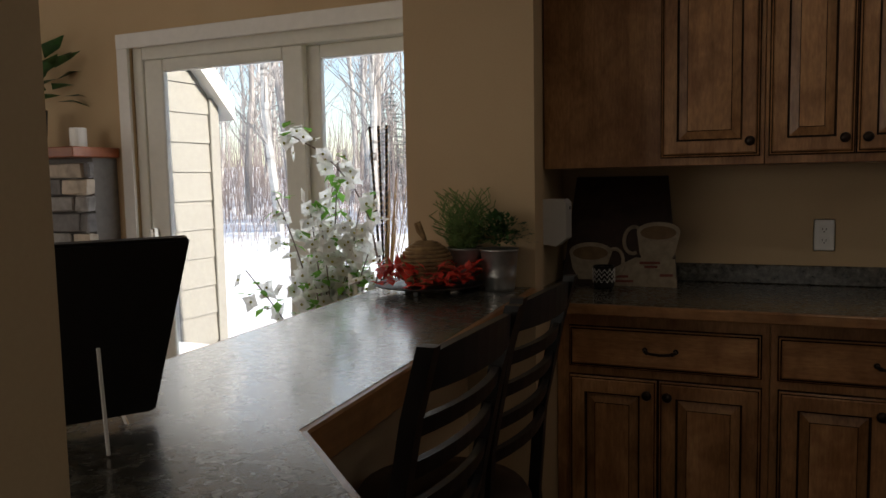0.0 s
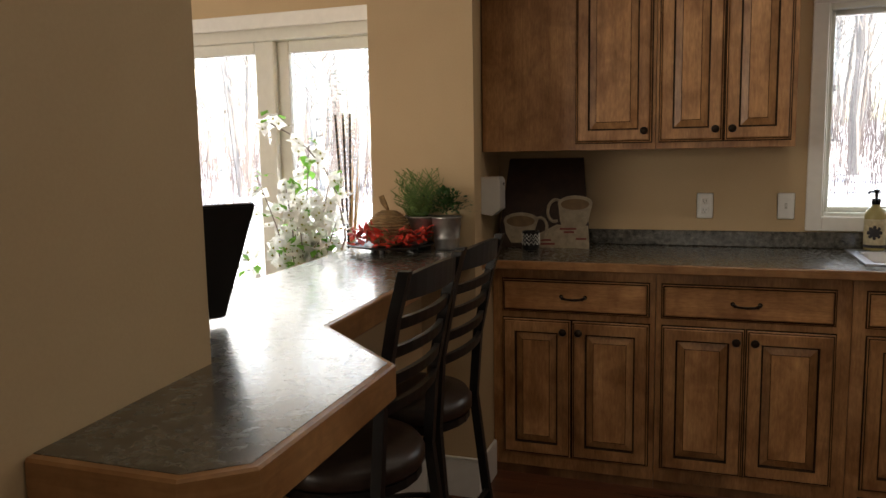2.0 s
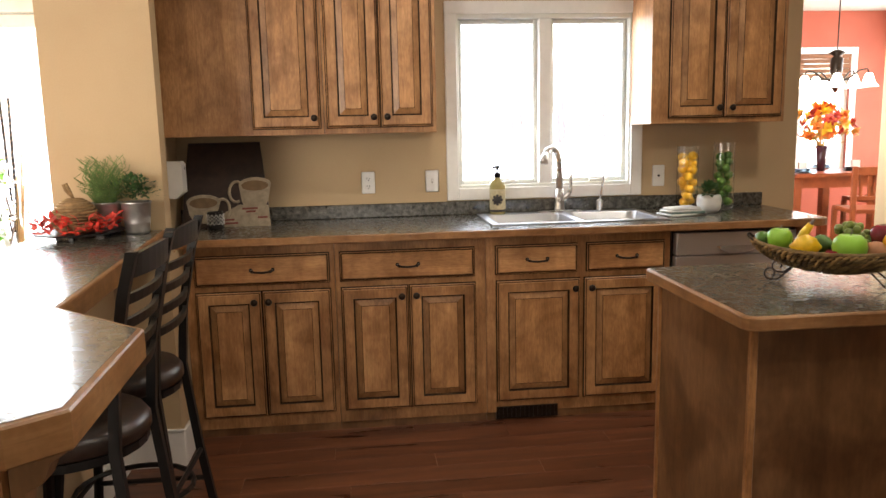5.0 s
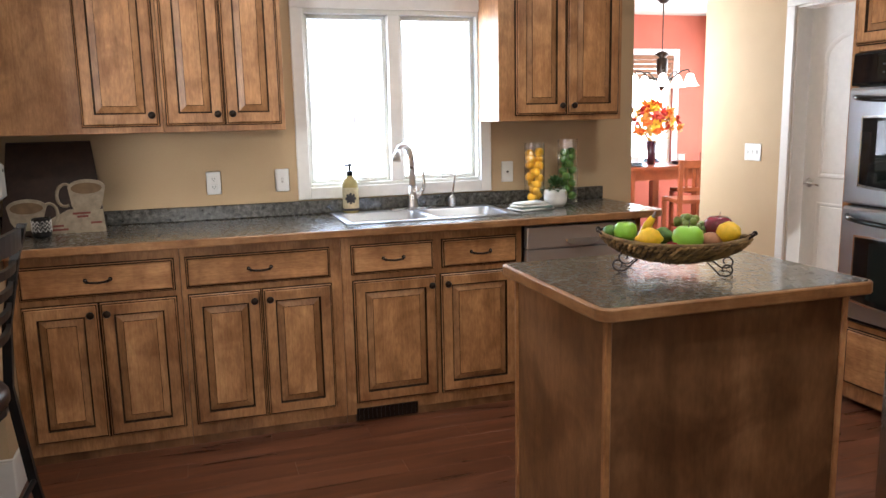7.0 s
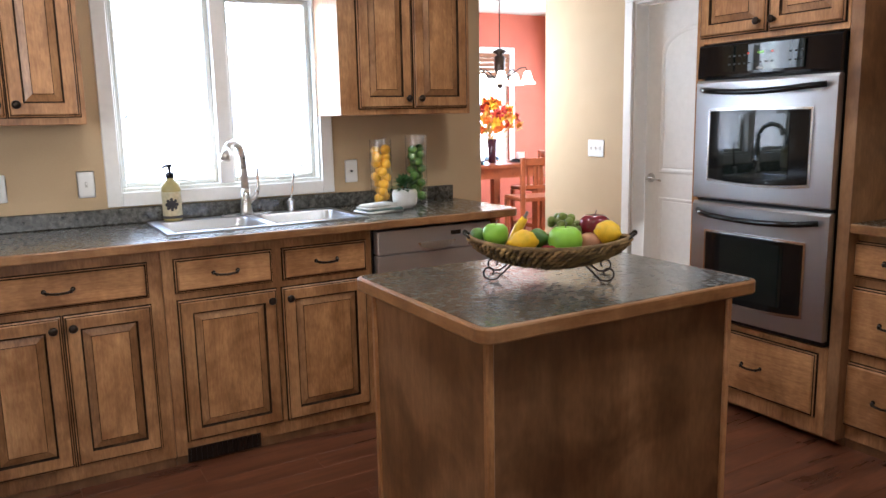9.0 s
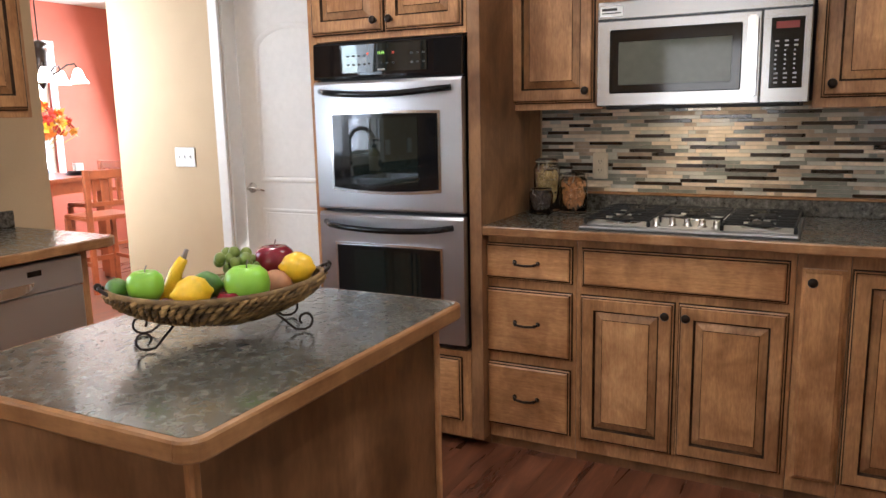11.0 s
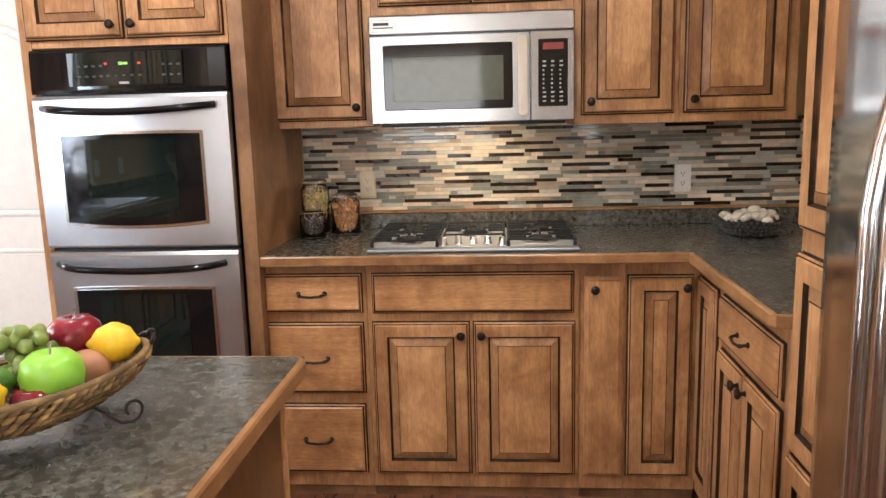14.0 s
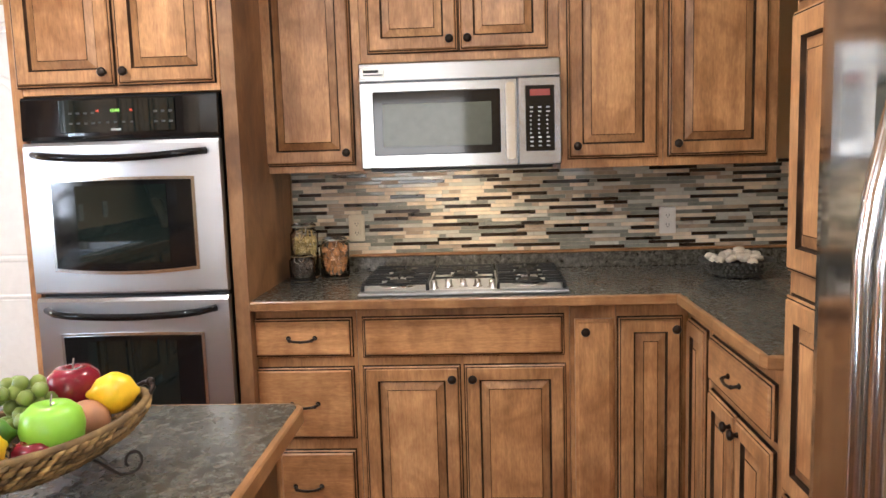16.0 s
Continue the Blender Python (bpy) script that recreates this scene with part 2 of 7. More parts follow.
_rm, _rb = RAFFIA.node_tree.nodes.new("ShaderNodeMixRGB"), RAFFIA.node_tree.nodes["Principled BSDF"]
_rr.color_ramp.elements[0].color, _rr.color_ramp.elements[1].color = (0.35, 0.30, 0.24, 1), (1.9, 1.8, 1.6, 1)
_rm.blend_type, _rm.inputs[0].default_value = "MULTIPLY", 1.0
RAFFIA.node_tree.links.new(_ri.outputs["Random Per Island"], _rr.inputs[0])
RAFFIA.node_tree.links.new(_rb.inputs["Base Color"].links[0].from_socket, _rm.inputs[1])
RAFFIA.node_tree.links.new(_rr.outputs[0], _rm.inputs[2])
RAFFIA.node_tree.links.new(_rm.outputs[0], _rb.inputs["Base Color"])
STRAW = surface("straw", [(0.3, (0.15, 0.085, 0.035)), (0.7, (0.34, 0.22, 0.10))], scale=30, rough=0.8, bump=0.4, fine=100)
def translucent(name, c, share):
    """A thin petal or leaf that lets light through."""
    m, n, l, b = node_mat(name)
    b.inputs["Base Color"].default_value, b.inputs["Roughness"].default_value = (*c, 1), 0.6
    t, mx, out = n.new("ShaderNodeBsdfTranslucent"), n.new("ShaderNodeMixShader"), n["Material Output"]
    tex, ramp = n.new("ShaderNodeTexNoise"), n.new("ShaderNodeValToRGB")
    tex.inputs["Scale"].default_value = 30
    ramp.color_ramp.elements[0].color, ramp.color_ramp.elements[1].color = (*[x * 0.7 for x in c], 1), (*[min(1, x * 1.15) for x in c], 1)
    l.new(tex.outputs[0], ramp.inputs[0])
    l.new(ramp.outputs[0], b.inputs["Base Color"])
    l.new(ramp.outputs[0], t.inputs[0])
    mx.inputs[0].default_value = share
    l.new(b.outputs[0], mx.inputs[1])
    l.new(t.outputs[0], mx.inputs[2])
    l.new(mx.outputs[0], out.inputs[0])
    return m


PETAL = translucent("white_petal", (0.95, 0.94, 0.88), 0.8)
LEAF = translucent("green_leaf", (0.20, 0.46, 0.08), 0.65)
REED = translucent("dry_reed", (0.62, 0.46, 0.25), 0.5)
REDLEAF = plain("red_silk_leaf", (0.60, 0.050, 0.032), 0.55, var=0.5)


def bmnew():
    return bmesh.new()


def part(name, bm, material, parent=None, label="", smooth=False):
    me = bpy.data.meshes.new(name)
    bmesh.ops.recalc_face_normals(bm, faces=bm.faces)
    if smooth:
        for f in bm.faces:
            f.smooth = True
    bm.to_mesh(me)
    bm.free()
    me.materials.append(material)
    ob = new(name, me)
    if parent is not None:
        ob.parent = parent
    if label:
        ob["label"] = label
    return ob


def thing(name, matrix, label, category, group="", kind=""):
    ob = new(name)
    ob.empty_display_size = 0.1
    ob.matrix_world = matrix
    return tagged(ob, label, category, group, kind)


def structure(name, bm, material, label, category):
    return tagged(part(name, bm, material), label, category, "", "structure")


def bx(bm, x0, x1, y0, y1, z0, z1, bev=0.0, seg=1):
    """A box; bev rounds its edges."""
    t = bmesh.new() if bev else bm
    vs = [t.verts.new((x, y, z)) for x in (x0, x1) for y in (y0, y1) for z in (z0, z1)]
    for q in ((0, 1, 3, 2), (4, 6, 7, 5), (0, 4, 5, 1), (2, 3, 7, 6), (0, 2, 6, 4), (1, 5, 7, 3)):
        t.faces.new([vs[i] for i in q])
    if bev:
        bmesh.ops.bevel(t, geom=list(t.edges), offset=bev, segments=seg, affect="EDGES", clamp_overlap=True)
        me = bpy.data.meshes.new("tmp")
        t.to_mesh(me)
        t.free()
        bm.from_mesh(me)
        bpy.data.meshes.remove(me)
    return bm


def prism(bm, poly, z0, z1):
    lo = [bm.verts.new((x, y, z0)) for x, y in poly]
    hi = [bm.verts.new((x, y, z1)) for x, y in poly]
    bm.faces.new(lo[::-1])
    bm.faces.new(hi)
    for i in range(len(poly)):
        j = (i + 1) % len(poly)
        bm.faces.new([lo[i], lo[j], hi[j], hi[i]])
    return bm


def lathe(bm, prof, c=(0, 0, 0), seg=24, sx=1.0, sy=1.0):
    """Turns a profile of (radius, height) round the z axis at c."""
    rings = []
    for r, z in prof:
        if r < 1e-6:
            rings.append([bm.verts.new((c[0], c[1], c[2] + z))])
        else:
            rings.append([bm.verts.new((c[0] + sx * r * math.cos(2 * math.pi * i / seg), c[1] + sy * r * math.sin(2 * math.pi * i / seg), c[2] + z)) for i in range(seg)])
    for a, b in zip(rings, rings[1:]):
        for i in range(seg):
            j = (i + 1) % seg
            if len(a) == 1 and len(b) > 1:
                bm.faces.new([a[0], b[j], b[i]])
            elif len(b) == 1 and len(a) > 1:
                bm.faces.new([a[i], a[j], b[0]])
            elif len(a) > 1:
                bm.faces.new([a[i], a[j], b[j], b[i]])
    return bm


def tube(bm, pts, r, seg=8, r1=None):
    """A round rod through points, tapering from r to r1, with closed ends."""
    pts = [Vector(p) for p in pts]
    r1 = r if r1 is None else r1
    rings, up = [], None
    for i, p in enumerate(pts):
        d = (pts[min(i + 1, len(pts) - 1)] - pts[max(i - 1, 0)]).normalized()
        if up is None:
            up = d.orthogonal().normalized()
        up = (up - d * up.dot(d)).normalized()
        side = d.cross(up)
        rr = r + (r1 - r) * i / max(1, len(pts) - 1)
        rings.append([bm.verts.new(p + rr * (math.cos(2 * math.pi * k / seg) * up + math.sin(2 * math.pi * k / seg) * side)) for k in range(seg)])
    for a, b in zip(rings, rings[1:]):
        for k in range(seg):
            j = (k + 1) % seg
            bm.faces.new([a[k], a[j], b[j], b[k]])
    bm.faces.new(rings[0][::-1])
    bm.faces.new(rings[-1])
    return bm


def ball(bm, c, r, seg=12, s=(1, 1, 1), turn=None):
    m = Matrix.Translation(c) @ (turn or Matrix()) @ Matrix.Diagonal((s[0], s[1], s[2], 1))
    bmesh.ops.create_uvsphere(bm, u_segments=seg, v_segments=max(6, seg * 2 // 3), radius=r, matrix=m)
    return bm


def rects(bm, w0, w1, z0, z1, steps):
    """Nested rectangles on a front that faces -y: steps of (inset, y). Joins each to the next."""
    prev = None
    for ins, y in steps:
        ring = [bm.verts.new(p) for p in ((w0 + ins, y, z0 + ins), (w1 - ins, y, z0 + ins), (w1 - ins, y, z1 - ins), (w0 + ins, y, z1 - ins))]
        if prev:
            for i in range(4):
                j = (i + 1) % 4
                bm.faces.new([prev[i], prev[j], ring[j], ring[i]])
        prev = ring
    return prev


def leafquad(bm, p, d, up, ln, w, bend=0.2):
    """One pointed leaf of six faces, folded along its rib."""
    d, up = Vector(d).normalized(), Vector(up)
    side = d.cross(up)
    if side.length < 1e-3:
        side = d.orthogonal()
    side.normalize()
    nrm = side.cross(d)
    p = Vector(p)
    a, b, c = p, p + d * ln * 0.5 + nrm * bend * ln * 0.3, p + d * ln - nrm * bend * ln * 0.2
    l1, r1 = p + d * ln * 0.4 + side * w + nrm * 0.08 * ln, p + d * ln * 0.4 - side * w + nrm * 0.08 * ln
    va, vb, vc, vl, vr = [bm.verts.new(q) for q in (a, b, c, l1, r1)]
    for q in ((va, vb, vl), (vl, vb, vc), (va, vr, vb), (vr, vc, vb)):
        bm.faces.new(q)


# ---- the shell ----


def north_walls():
    bm = bmnew()
    y0, y1 = YN, YN + 0.17
    top = CEIL + 0.1
    # left of, over and right of the patio door; round the sink window
    bx(bm, -5.2, -3.02, y0, y1, -0.3, top)
    bx(bm, -3.02, -0.98, y0, y1, 2.06, top)
    bx(bm, -3.02, -0.98, y0, y1, -0.3, 0.0)
    bx(bm, -0.98, 0.71, y0, y1, -0.3, top)
    bx(bm, 0.71, 1.65, y0, y1, -0.3, 1.07)
    bx(bm, 0.71, 1.65, y0, y1, 1.97, top)
    bx(bm, 1.65, 2.60, y0, y1, -0.3, top)
    structure("wall_north", bm, WALL, "beige painted outer wall with patio door and window", "wall")


north_walls()
structure("column", prism(bmnew(), [(-1.02, 2.325), (-0.594, 2.325), (-0.594, 2.415), (-0.7245, 2.415), (-0.7245, YN), (-1.02, YN)], 0, CEIL), WALL, "beige painted wall stub between kitchen and living room", "wall")


def west_wall():
    bm = bmnew()
    prism(bm, [(-0.564, 0.622), (-0.694, 0.622), (-0.41, -3.3), (-0.26, -3.3)], 0, CEIL)
    structure("wall_pillar", bm, WALL, "beige painted wall that ends on the bar", "wall")


west_wall()
bm = bmnew()
bx(bm, XE, XE + 0.15, -3.3, 2.36, -0.1, CEIL + 0.1)
bx(bm, XE - 0.02, XE + 0.13, 3.19, 4.09, -0.1, CEIL + 0.1)
bx(bm, XE - 0.02, XE + 0.13, 2.36, 3.19, 2.05, CEIL + 0.1)
structure("wall_east", bm, WALL, "beige painted wall with a doorway", "wall")
bm = bmnew()
bx(bm, 0.93, XE, -1.02, -0.87, -0.1, CEIL)
structure("wall_south", bm, WALL, "beige painted wall behind the refrigerator", "wall")
bm = bmnew()
bx(bm, -5.2, 6.9, -3.45, -3.3, -0.1, CEIL)
structure("wall_back", bm, WALL, "beige painted wall behind the kitchen", "wall")
bm = bmnew()
bx(bm, -5.35, -5.2, -3.45, YN + 0.17, -0.1, CEIL)
structure("wall_west", bm, WALL, "beige painted living room wall", "wall")
# dining room
bm = bmnew()
bx(bm, 3.40, 4.55, 7.3, 7.45, -0.1, CEIL)
bx(bm, 4.55, 5.66, 7.3, 7.45, -0.1, 0.75)
bx(bm, 4.55, 5.66, 7.3, 7.45, 2.10, CEIL)
bx(bm, 5.66, 7.0, 7.3, 7.45, -0.1, CEIL)
structure("wall_dining_north", bm, RED_WALL, "terracotta red dining room wall with a window", "wall")
bm = bmnew()
prism(bm, [(2.45, YN + 0.172), (2.60, YN + 0.172), (3.62, 7.298), (3.47, 7.298)], -0.1, CEIL)
structure("wall_dining_west", bm, WALL, "beige dining room side wall", "wall")
bm = bmnew()
bx(bm, 6.85, 7.0, 3.94, 7.3, -0.1, CEIL)
bx(bm, XE + 0.13, 6.85, 3.94, 4.09, -0.1, CEIL)
structure("wall_dining_east", bm, WALL, "beige dining room wall", "wall")
bm = bmnew()
bx(bm, -5.35, 7.0, -3.45, YN + 0.17, CEIL, CEIL + 0.12)
bx(bm, 2.45, 7.0, YN + 0.17, 7.45, CEIL, CEIL + 0.12)
structure("ceiling", bm, CEILING, "off-white painted ceiling", "ceiling")
bm = bmnew()
bx(bm, -5.35, 7.0, -3.45, YN + 0.17, -0.12, -0.012)
bx(bm, 2.45, 7.0, YN + 0.171, 7.45, -0.12, 0.0)
bx(bm, -5.2, -0.99, -3.3, YN, -0.011, 0.0)
bx(bm, -0.40, 3.75, -3.3, -1.03, -0.011, 0.0)
FLOOR = structure("floor", bm, FLOORMAT, "dark reddish-brown wood plank floor", "floor")
for cx, cy in CANS:
    f = thing("recessed_light", pose(cx, cy, CEIL), "round recessed ceiling light with white trim ring", "ceiling light", "recessed lights")
    part("trim_ring", lathe(bmnew(), [(0.075, -0.002), (0.095, -0.004), (0.095, -0.012), (0.08, -0.012), (0.075, -0.002)]), TRIM, f)


def casing(name, x0, x1, z0, z1, w, y, bottom=True, d=0.02, m=None, mat=TRIM):
    """Flat window or door casing on a wall that faces -y, outer size given."""
    c = thing(name, m or Matrix(), "white painted casing round the opening", "trim", "", "structure")
    part("jamb", bx(bmnew(), x0, x0 + w, y - d, y, z0, z1 - w, 0.003), mat, c)
    part("jamb", bx(bmnew(), x1 - w, x1, y - d, y, z0, z1 - w, 0.003), mat, c)
    part("head", bx(bmnew(), x0, x1, y - d - 0.002, y, z1 - w, z1, 0.003), mat, c)
    if bottom:
        part("sill", bx(bmnew(), x0 + w, x1 - w, y - d - 0.002, y, z0, z0 + w, 0.003), mat, c)
    return c


def patio_door():
    casing("door_casing_1", -3.09, -0.93, 0.0, 2.125, 0.075, YN, False)
    d = thing("patio_door", pose(0, YN, 0), "white vinyl sliding glass patio door, closed", "patio door", "", "structure")
    fr = bmnew()
    for a in ((-3.02, -2.955, 0.02, 0.14, 0.0, 2.06), (-1.045, -0.98, 0.02, 0.14, 0.0, 2.06), (-2.955, -1.045, 0.02, 0.14, 1.99, 2.06), (-2.955, -1.045, 0.02, 0.14, 0, 0.05)):
        bx(fr, *a, 0.004)
    part("door_frame", fr, VINYL, d)
    for x0, x1, y in ((-2.955, -1.98, 0.03), (-2.03, -1.045, 0.075)):
        s = bmnew()
        w0, w1 = (0.125, 0.115) if y < 0.05 else (0.118, 0.11)
        bx(s, x0, x0 + w0, y, y + 0.04, 0.05, 1.99, 0.006)
        bx(s, x1 - w1, x1, y, y + 0.04, 0.05, 1.99, 0.006)
        bx(s, x0 + w0, x1 - w1, y, y + 0.04, 1.925, 1.99, 0.006)
        bx(s, x0 + w0, x1 - w1, y, y + 0.04, 0.05, 0.18, 0.006)
        sash = part("sash", s, VINYL, d)
        g = part("pane", bx(bmnew(), x0 + w0 - 0.005, x1 - w1 + 0.005, y + 0.017, y + 0.023, 0.175, 1.93), PANE, sash)
        g.visible_shadow = False
    h = bmnew()
    bx(h, -2.93, -2.90, -0.015, 0.03, 0.98, 1.12, 0.005)
    part("handle", h, NICKEL, d)


patio_door()


def sink_window():
    casing("window_casing_1", 0.65, 1.71, 1.012, 2.03, 0.062, YN)
    w = thing("window_1", pose(0, YN, 0), "white double casement window over the sink", "window", "", "structure")
    fr = bmnew()
    for a in ((0.71, 0.722, 0.0, 0.16, 1.07, 1.97), (1.638, 1.65, 0.0, 0.16, 1.07, 1.97), (0.722, 1.638, 0.0, 0.16, 1.945, 1.97), (0.722, 1.638, 0.0, 0.16, 1.07, 1.09)):
        bx(fr, *a, 0.003)
    part("window_frame", fr, VINYL, w)
    part("mullion", bx(bmnew(), 1.15, 1.215, 0.0, 0.16, 1.09, 1.945, 0.003), TRIM, w)
    for x0, x1 in ((0.722, 1.15), (1.215, 1.638)):
        s = bmnew()
        k = 0.022
        for a in ((x0, x0 + k, 0.05, 0.09, 1.09, 1.945), (x1 - k, x1, 0.05, 0.09, 1.09, 1.945), (x0 + k, x1 - k, 0.05, 0.09, 1.945 - k, 1.945), (x0 + k, x1 - k, 0.05, 0.09, 1.09, 1.09 + k)):
            bx(s, *a, 0.004)
        sash = part("sash", s, VINYL, w)
        g = part("pane", bx(bmnew(), x0 + k - 0.004, x1 - k + 0.004, 0.066, 0.072, 1.108, 1.927), PANE, sash)
        g.visible_shadow = False
        c = bmnew()
        xc = x0 + 0.27
        bx(c, xc - 0.05, xc + 0.05, 0.02, 0.05, 1.09, 1.105, 0.004)
        tube(c, [(xc + 0.03, 0.025, 1.105), (xc - 0.02, 0.02, 1.115), (xc - 0.06, 0.018, 1.112)], 0.005, 6)
        part("crank", c, VINYL, w)


sink_window()


def dining_window():
    casing("window_casing_2", 4.48, 5.73, 0.68, 2.17, 0.07, 7.3)
    w = thing("window_2", pose(0, 7.3, 0), "white framed dining room window with a rolled shade", "window", "", "structure")
    fr = bmnew()
    for a in ((4.55, 4.60, 0.03, 0.1, 0.75, 2.1), (5.61, 5.66, 0.03, 0.1, 0.75, 2.1), (4.60, 5.61, 0.03, 0.1, 2.05, 2.1), (4.60, 5.61, 0.03, 0.1, 0.75, 0.8), (5.08, 5.13, 0.03, 0.1, 0.8, 2.05)):
        bx(fr, *a, 0.003)
    part("window_frame", fr, VINYL, w)
    for x0, x1 in ((4.60, 5.08), (5.13, 5.61)):
        g = part("pane", bx(bmnew(), x0, x1, 0.06, 0.066, 0.8, 2.05), PANE, w)
        g.visible_shadow = False
    shade = thing("window_shade", pose(0, 7.3, 0), "brown woven shade rolled up in the dining window", "window shade")
    s = bmnew()
    for i in range(5):
        bx(s, 4.57, 5.64, -0.02 - 0.004 * i, -0.005, 1.84 + 0.052 * i, 1.888 + 0.052 * i, 0.003)
    part("cloth", s, STRAW_B, shade)
    part("rail", bx(bmnew(), 4.57, 5.64, -0.04, -0.005, 1.81, 1.838, 0.004), BRONZE, shade)


STRAW_B = plain("brown_shade", (0.22, 0.10, 0.05), 0.8, var=0.3, scale=60)
dining_window()


def pantry_door():
    # closed door in the recess of the east wall; local -y faces the kitchen
    m = pose(XE - 0.02, 2.775, 0, 0, 0, -90)
    casing("door_casing_2", -0.485, 0.485, 0, 2.12, 0.07, 0.0, False, m=m)
    d = thing("door_1", m, "white two-panel interior door, closed, with a lever handle", "door", "", "structure")
    fr = bmnew()
    for a in ((-0.415, -0.40, 0, 0.13, 0, 2.05), (0.40, 0.415, 0, 0.13, 0, 2.05), (-0.40, 0.40, 0, 0.13, 2.035, 2.05)):
        bx(fr, *a)
    part("door_frame", fr, TRIM, d)
    slab = bmnew()
    y = 0.095
    bx(slab, -0.395, 0.395, y, y + 0.035, 0.01, 2.03, 0.003)
    s = part("door_leaf", slab, TRIM, d)

    def panel(z0, z1, arch):
        b = bmnew()
        outl = [(-0.27, z0), (0.27, z0), (0.27, z1 - arch)]
        for i in range(9):
            a = math.pi * (i + 1) / 10
            outl.append((0.27 * math.cos(a), z1 - arch + arch * math.sin(a)))
        outl.append((-0.27, z1 - arch))
        cx, cz = 0, (z0 + z1) / 2
        prev = None
        for k, yy in ((1.0, y - 0.001), (0.97, y + 0.008 - 0.014), (0.93, y - 0.006), (0.88, y - 0.001), (0.86, y - 0.004)):
            ring = [b.verts.new((cx + (px - cx) * k, yy, cz + (pz - cz) * (1 - (1 - k) * 0.6))) for px, pz in outl]
            if prev:
                for i in range(len(ring)):
                    j = (i + 1) % len(ring)
                    b.faces.new([prev[i], prev[j], ring[j], ring[i]])
            prev = ring
        b.faces.new(prev)
        part("panel", b, TRIM, s)

    panel(0.2, 0.85, 0.0001)
    panel(1.0, 1.88, 0.14)
    h = bmnew()
    lathe(h, [(0, 0), (0.03, 0), (0.03, 0.01), (0.012, 0.014), (0.01, 0.045), (0, 0.045)], seg=16)
    hb = part("handle", h, NICKEL, d, smooth=True)
    hb.matrix_local = pose(-0.335, y, 0.965, 90)
    lv = tube(bmnew(), [(-0.335, y - 0.045, 0.965), (-0.30, y - 0.05, 0.968), (-0.25, y - 0.048, 0.962), (-0.215, y - 0.042, 0.955)], 0.009, 8, 0.006)
    part("lever", lv, NICKEL, d, smooth=True)


pantry_door()

# ---- cabinets: local x to the right, -y towards the room, z up; the face frame lies at y = 0 ----
FT = 0.021


def knob(parent, x, z, y=-FT):
    k = lathe(bmnew(), [(0, 0), (0.009, 0), (0.006, 0.006), (0.006, 0.012), (0.015, 0.017), (0.0165, 0.023), (0.012, 0.029), (0, 0.031)], seg=12)
    ob = part("knob", k, BRONZE, parent, "dark bronze knob", smooth=True)
    ob.matrix_local = pose(x, y, z, 90)
    return ob


def pull(parent, x, z, y=-FT, w=0.048):
    b = bmnew()
    tube(b, [(x - w, y - 0.004, z + 0.003), (x - w * 0.95, y - 0.02, z), (x - w * 0.6, y - 0.026, z - 0.004), (x, y - 0.028, z - 0.006), (x + w * 0.6, y - 0.026, z - 0.004),
             (x + w * 0.95, y - 0.02, z), (x + w, y - 0.004, z + 0.003)], 0.0048, 8)
    for sx in (-1, 1):
        ball(b, (x + sx * w, y - 0.004, z + 0.003), 0.009, 8, (1, 0.6, 1))
        ball(b, (x + sx * w * 0.82, y - 0.023, z - 0.002), 0.0068, 8)
    return part("handle", b, BRONZE, parent, "dark bronze bow handle", smooth=True)


def cab_door(cab, x0, x1, z0, z1, knob_at=None, rail=0.052, raised=True):
    f = bmnew()
    if raised:
        rects(f, x0, x1, z0, z1, [(0.001, -0.0095), (0.001, -0.013), (0.005, -0.016)])
        rects(f, x0, x1, z0, z1, [(0.0085, -0.0165), (0.012, -FT), (rail, -FT)])
        d = part("door", f, WOOD_F, cab)
        g = bmnew()
        # first ring: face frame darkened for glaze and the door's shadow gap together
        rects(g, x0, x1, z0, z1, [(-0.0035, -0.0018), (0.001, -0.0022), (0.001, -0.0095)])
        rects(g, x0, x1, z0, z1, [(0.005, -0.016), (0.0088, -0.0165)])
        rects(g, x0, x1, z0, z1, [(rail, -FT), (rail + 0.003, -0.012), (rail + 0.007, -0.010)])
        part("glaze_groove", g, GLAZE, d, "dark brown glaze in the groove and painted shadow gap round the door")
        p = bmnew()
        rects(p, x0, x1, z0, z1, [(rail + 0.007, -0.010), (rail + 0.034, -0.0185)])
        part("panel_bevel", p, WOOD_B, d, "darker glazed bevel")
        p = bmnew()
        last = rects(p, x0, x1, z0, z1, [(rail + 0.034, -0.0185), (rail + 0.036, -0.020)])
        p.faces.new(last)
        part("panel", p, WOOD, d)
        g2 = bmnew()
        rects(g2, x0, x1, z0, z1, [(rail + 0.0335, -0.0190), (rail + 0.0345, -0.0206), (rail + 0.0358, -0.0206)])
        part("glaze_line", g2, GLAZE, d, "dark brown glaze line, with painted edge shadow on drawers")
    else:
        last = rects(f, x0, x1, z0, z1, [(0, -0.001), (0, -0.013), (0.005, -0.016), (0.009, -0.0165), (0.013, -FT)])
        f.faces.new(last)
        d = part("door", f, WOOD, cab)
    if knob_at:
        knob(d, *knob_at)
    return d


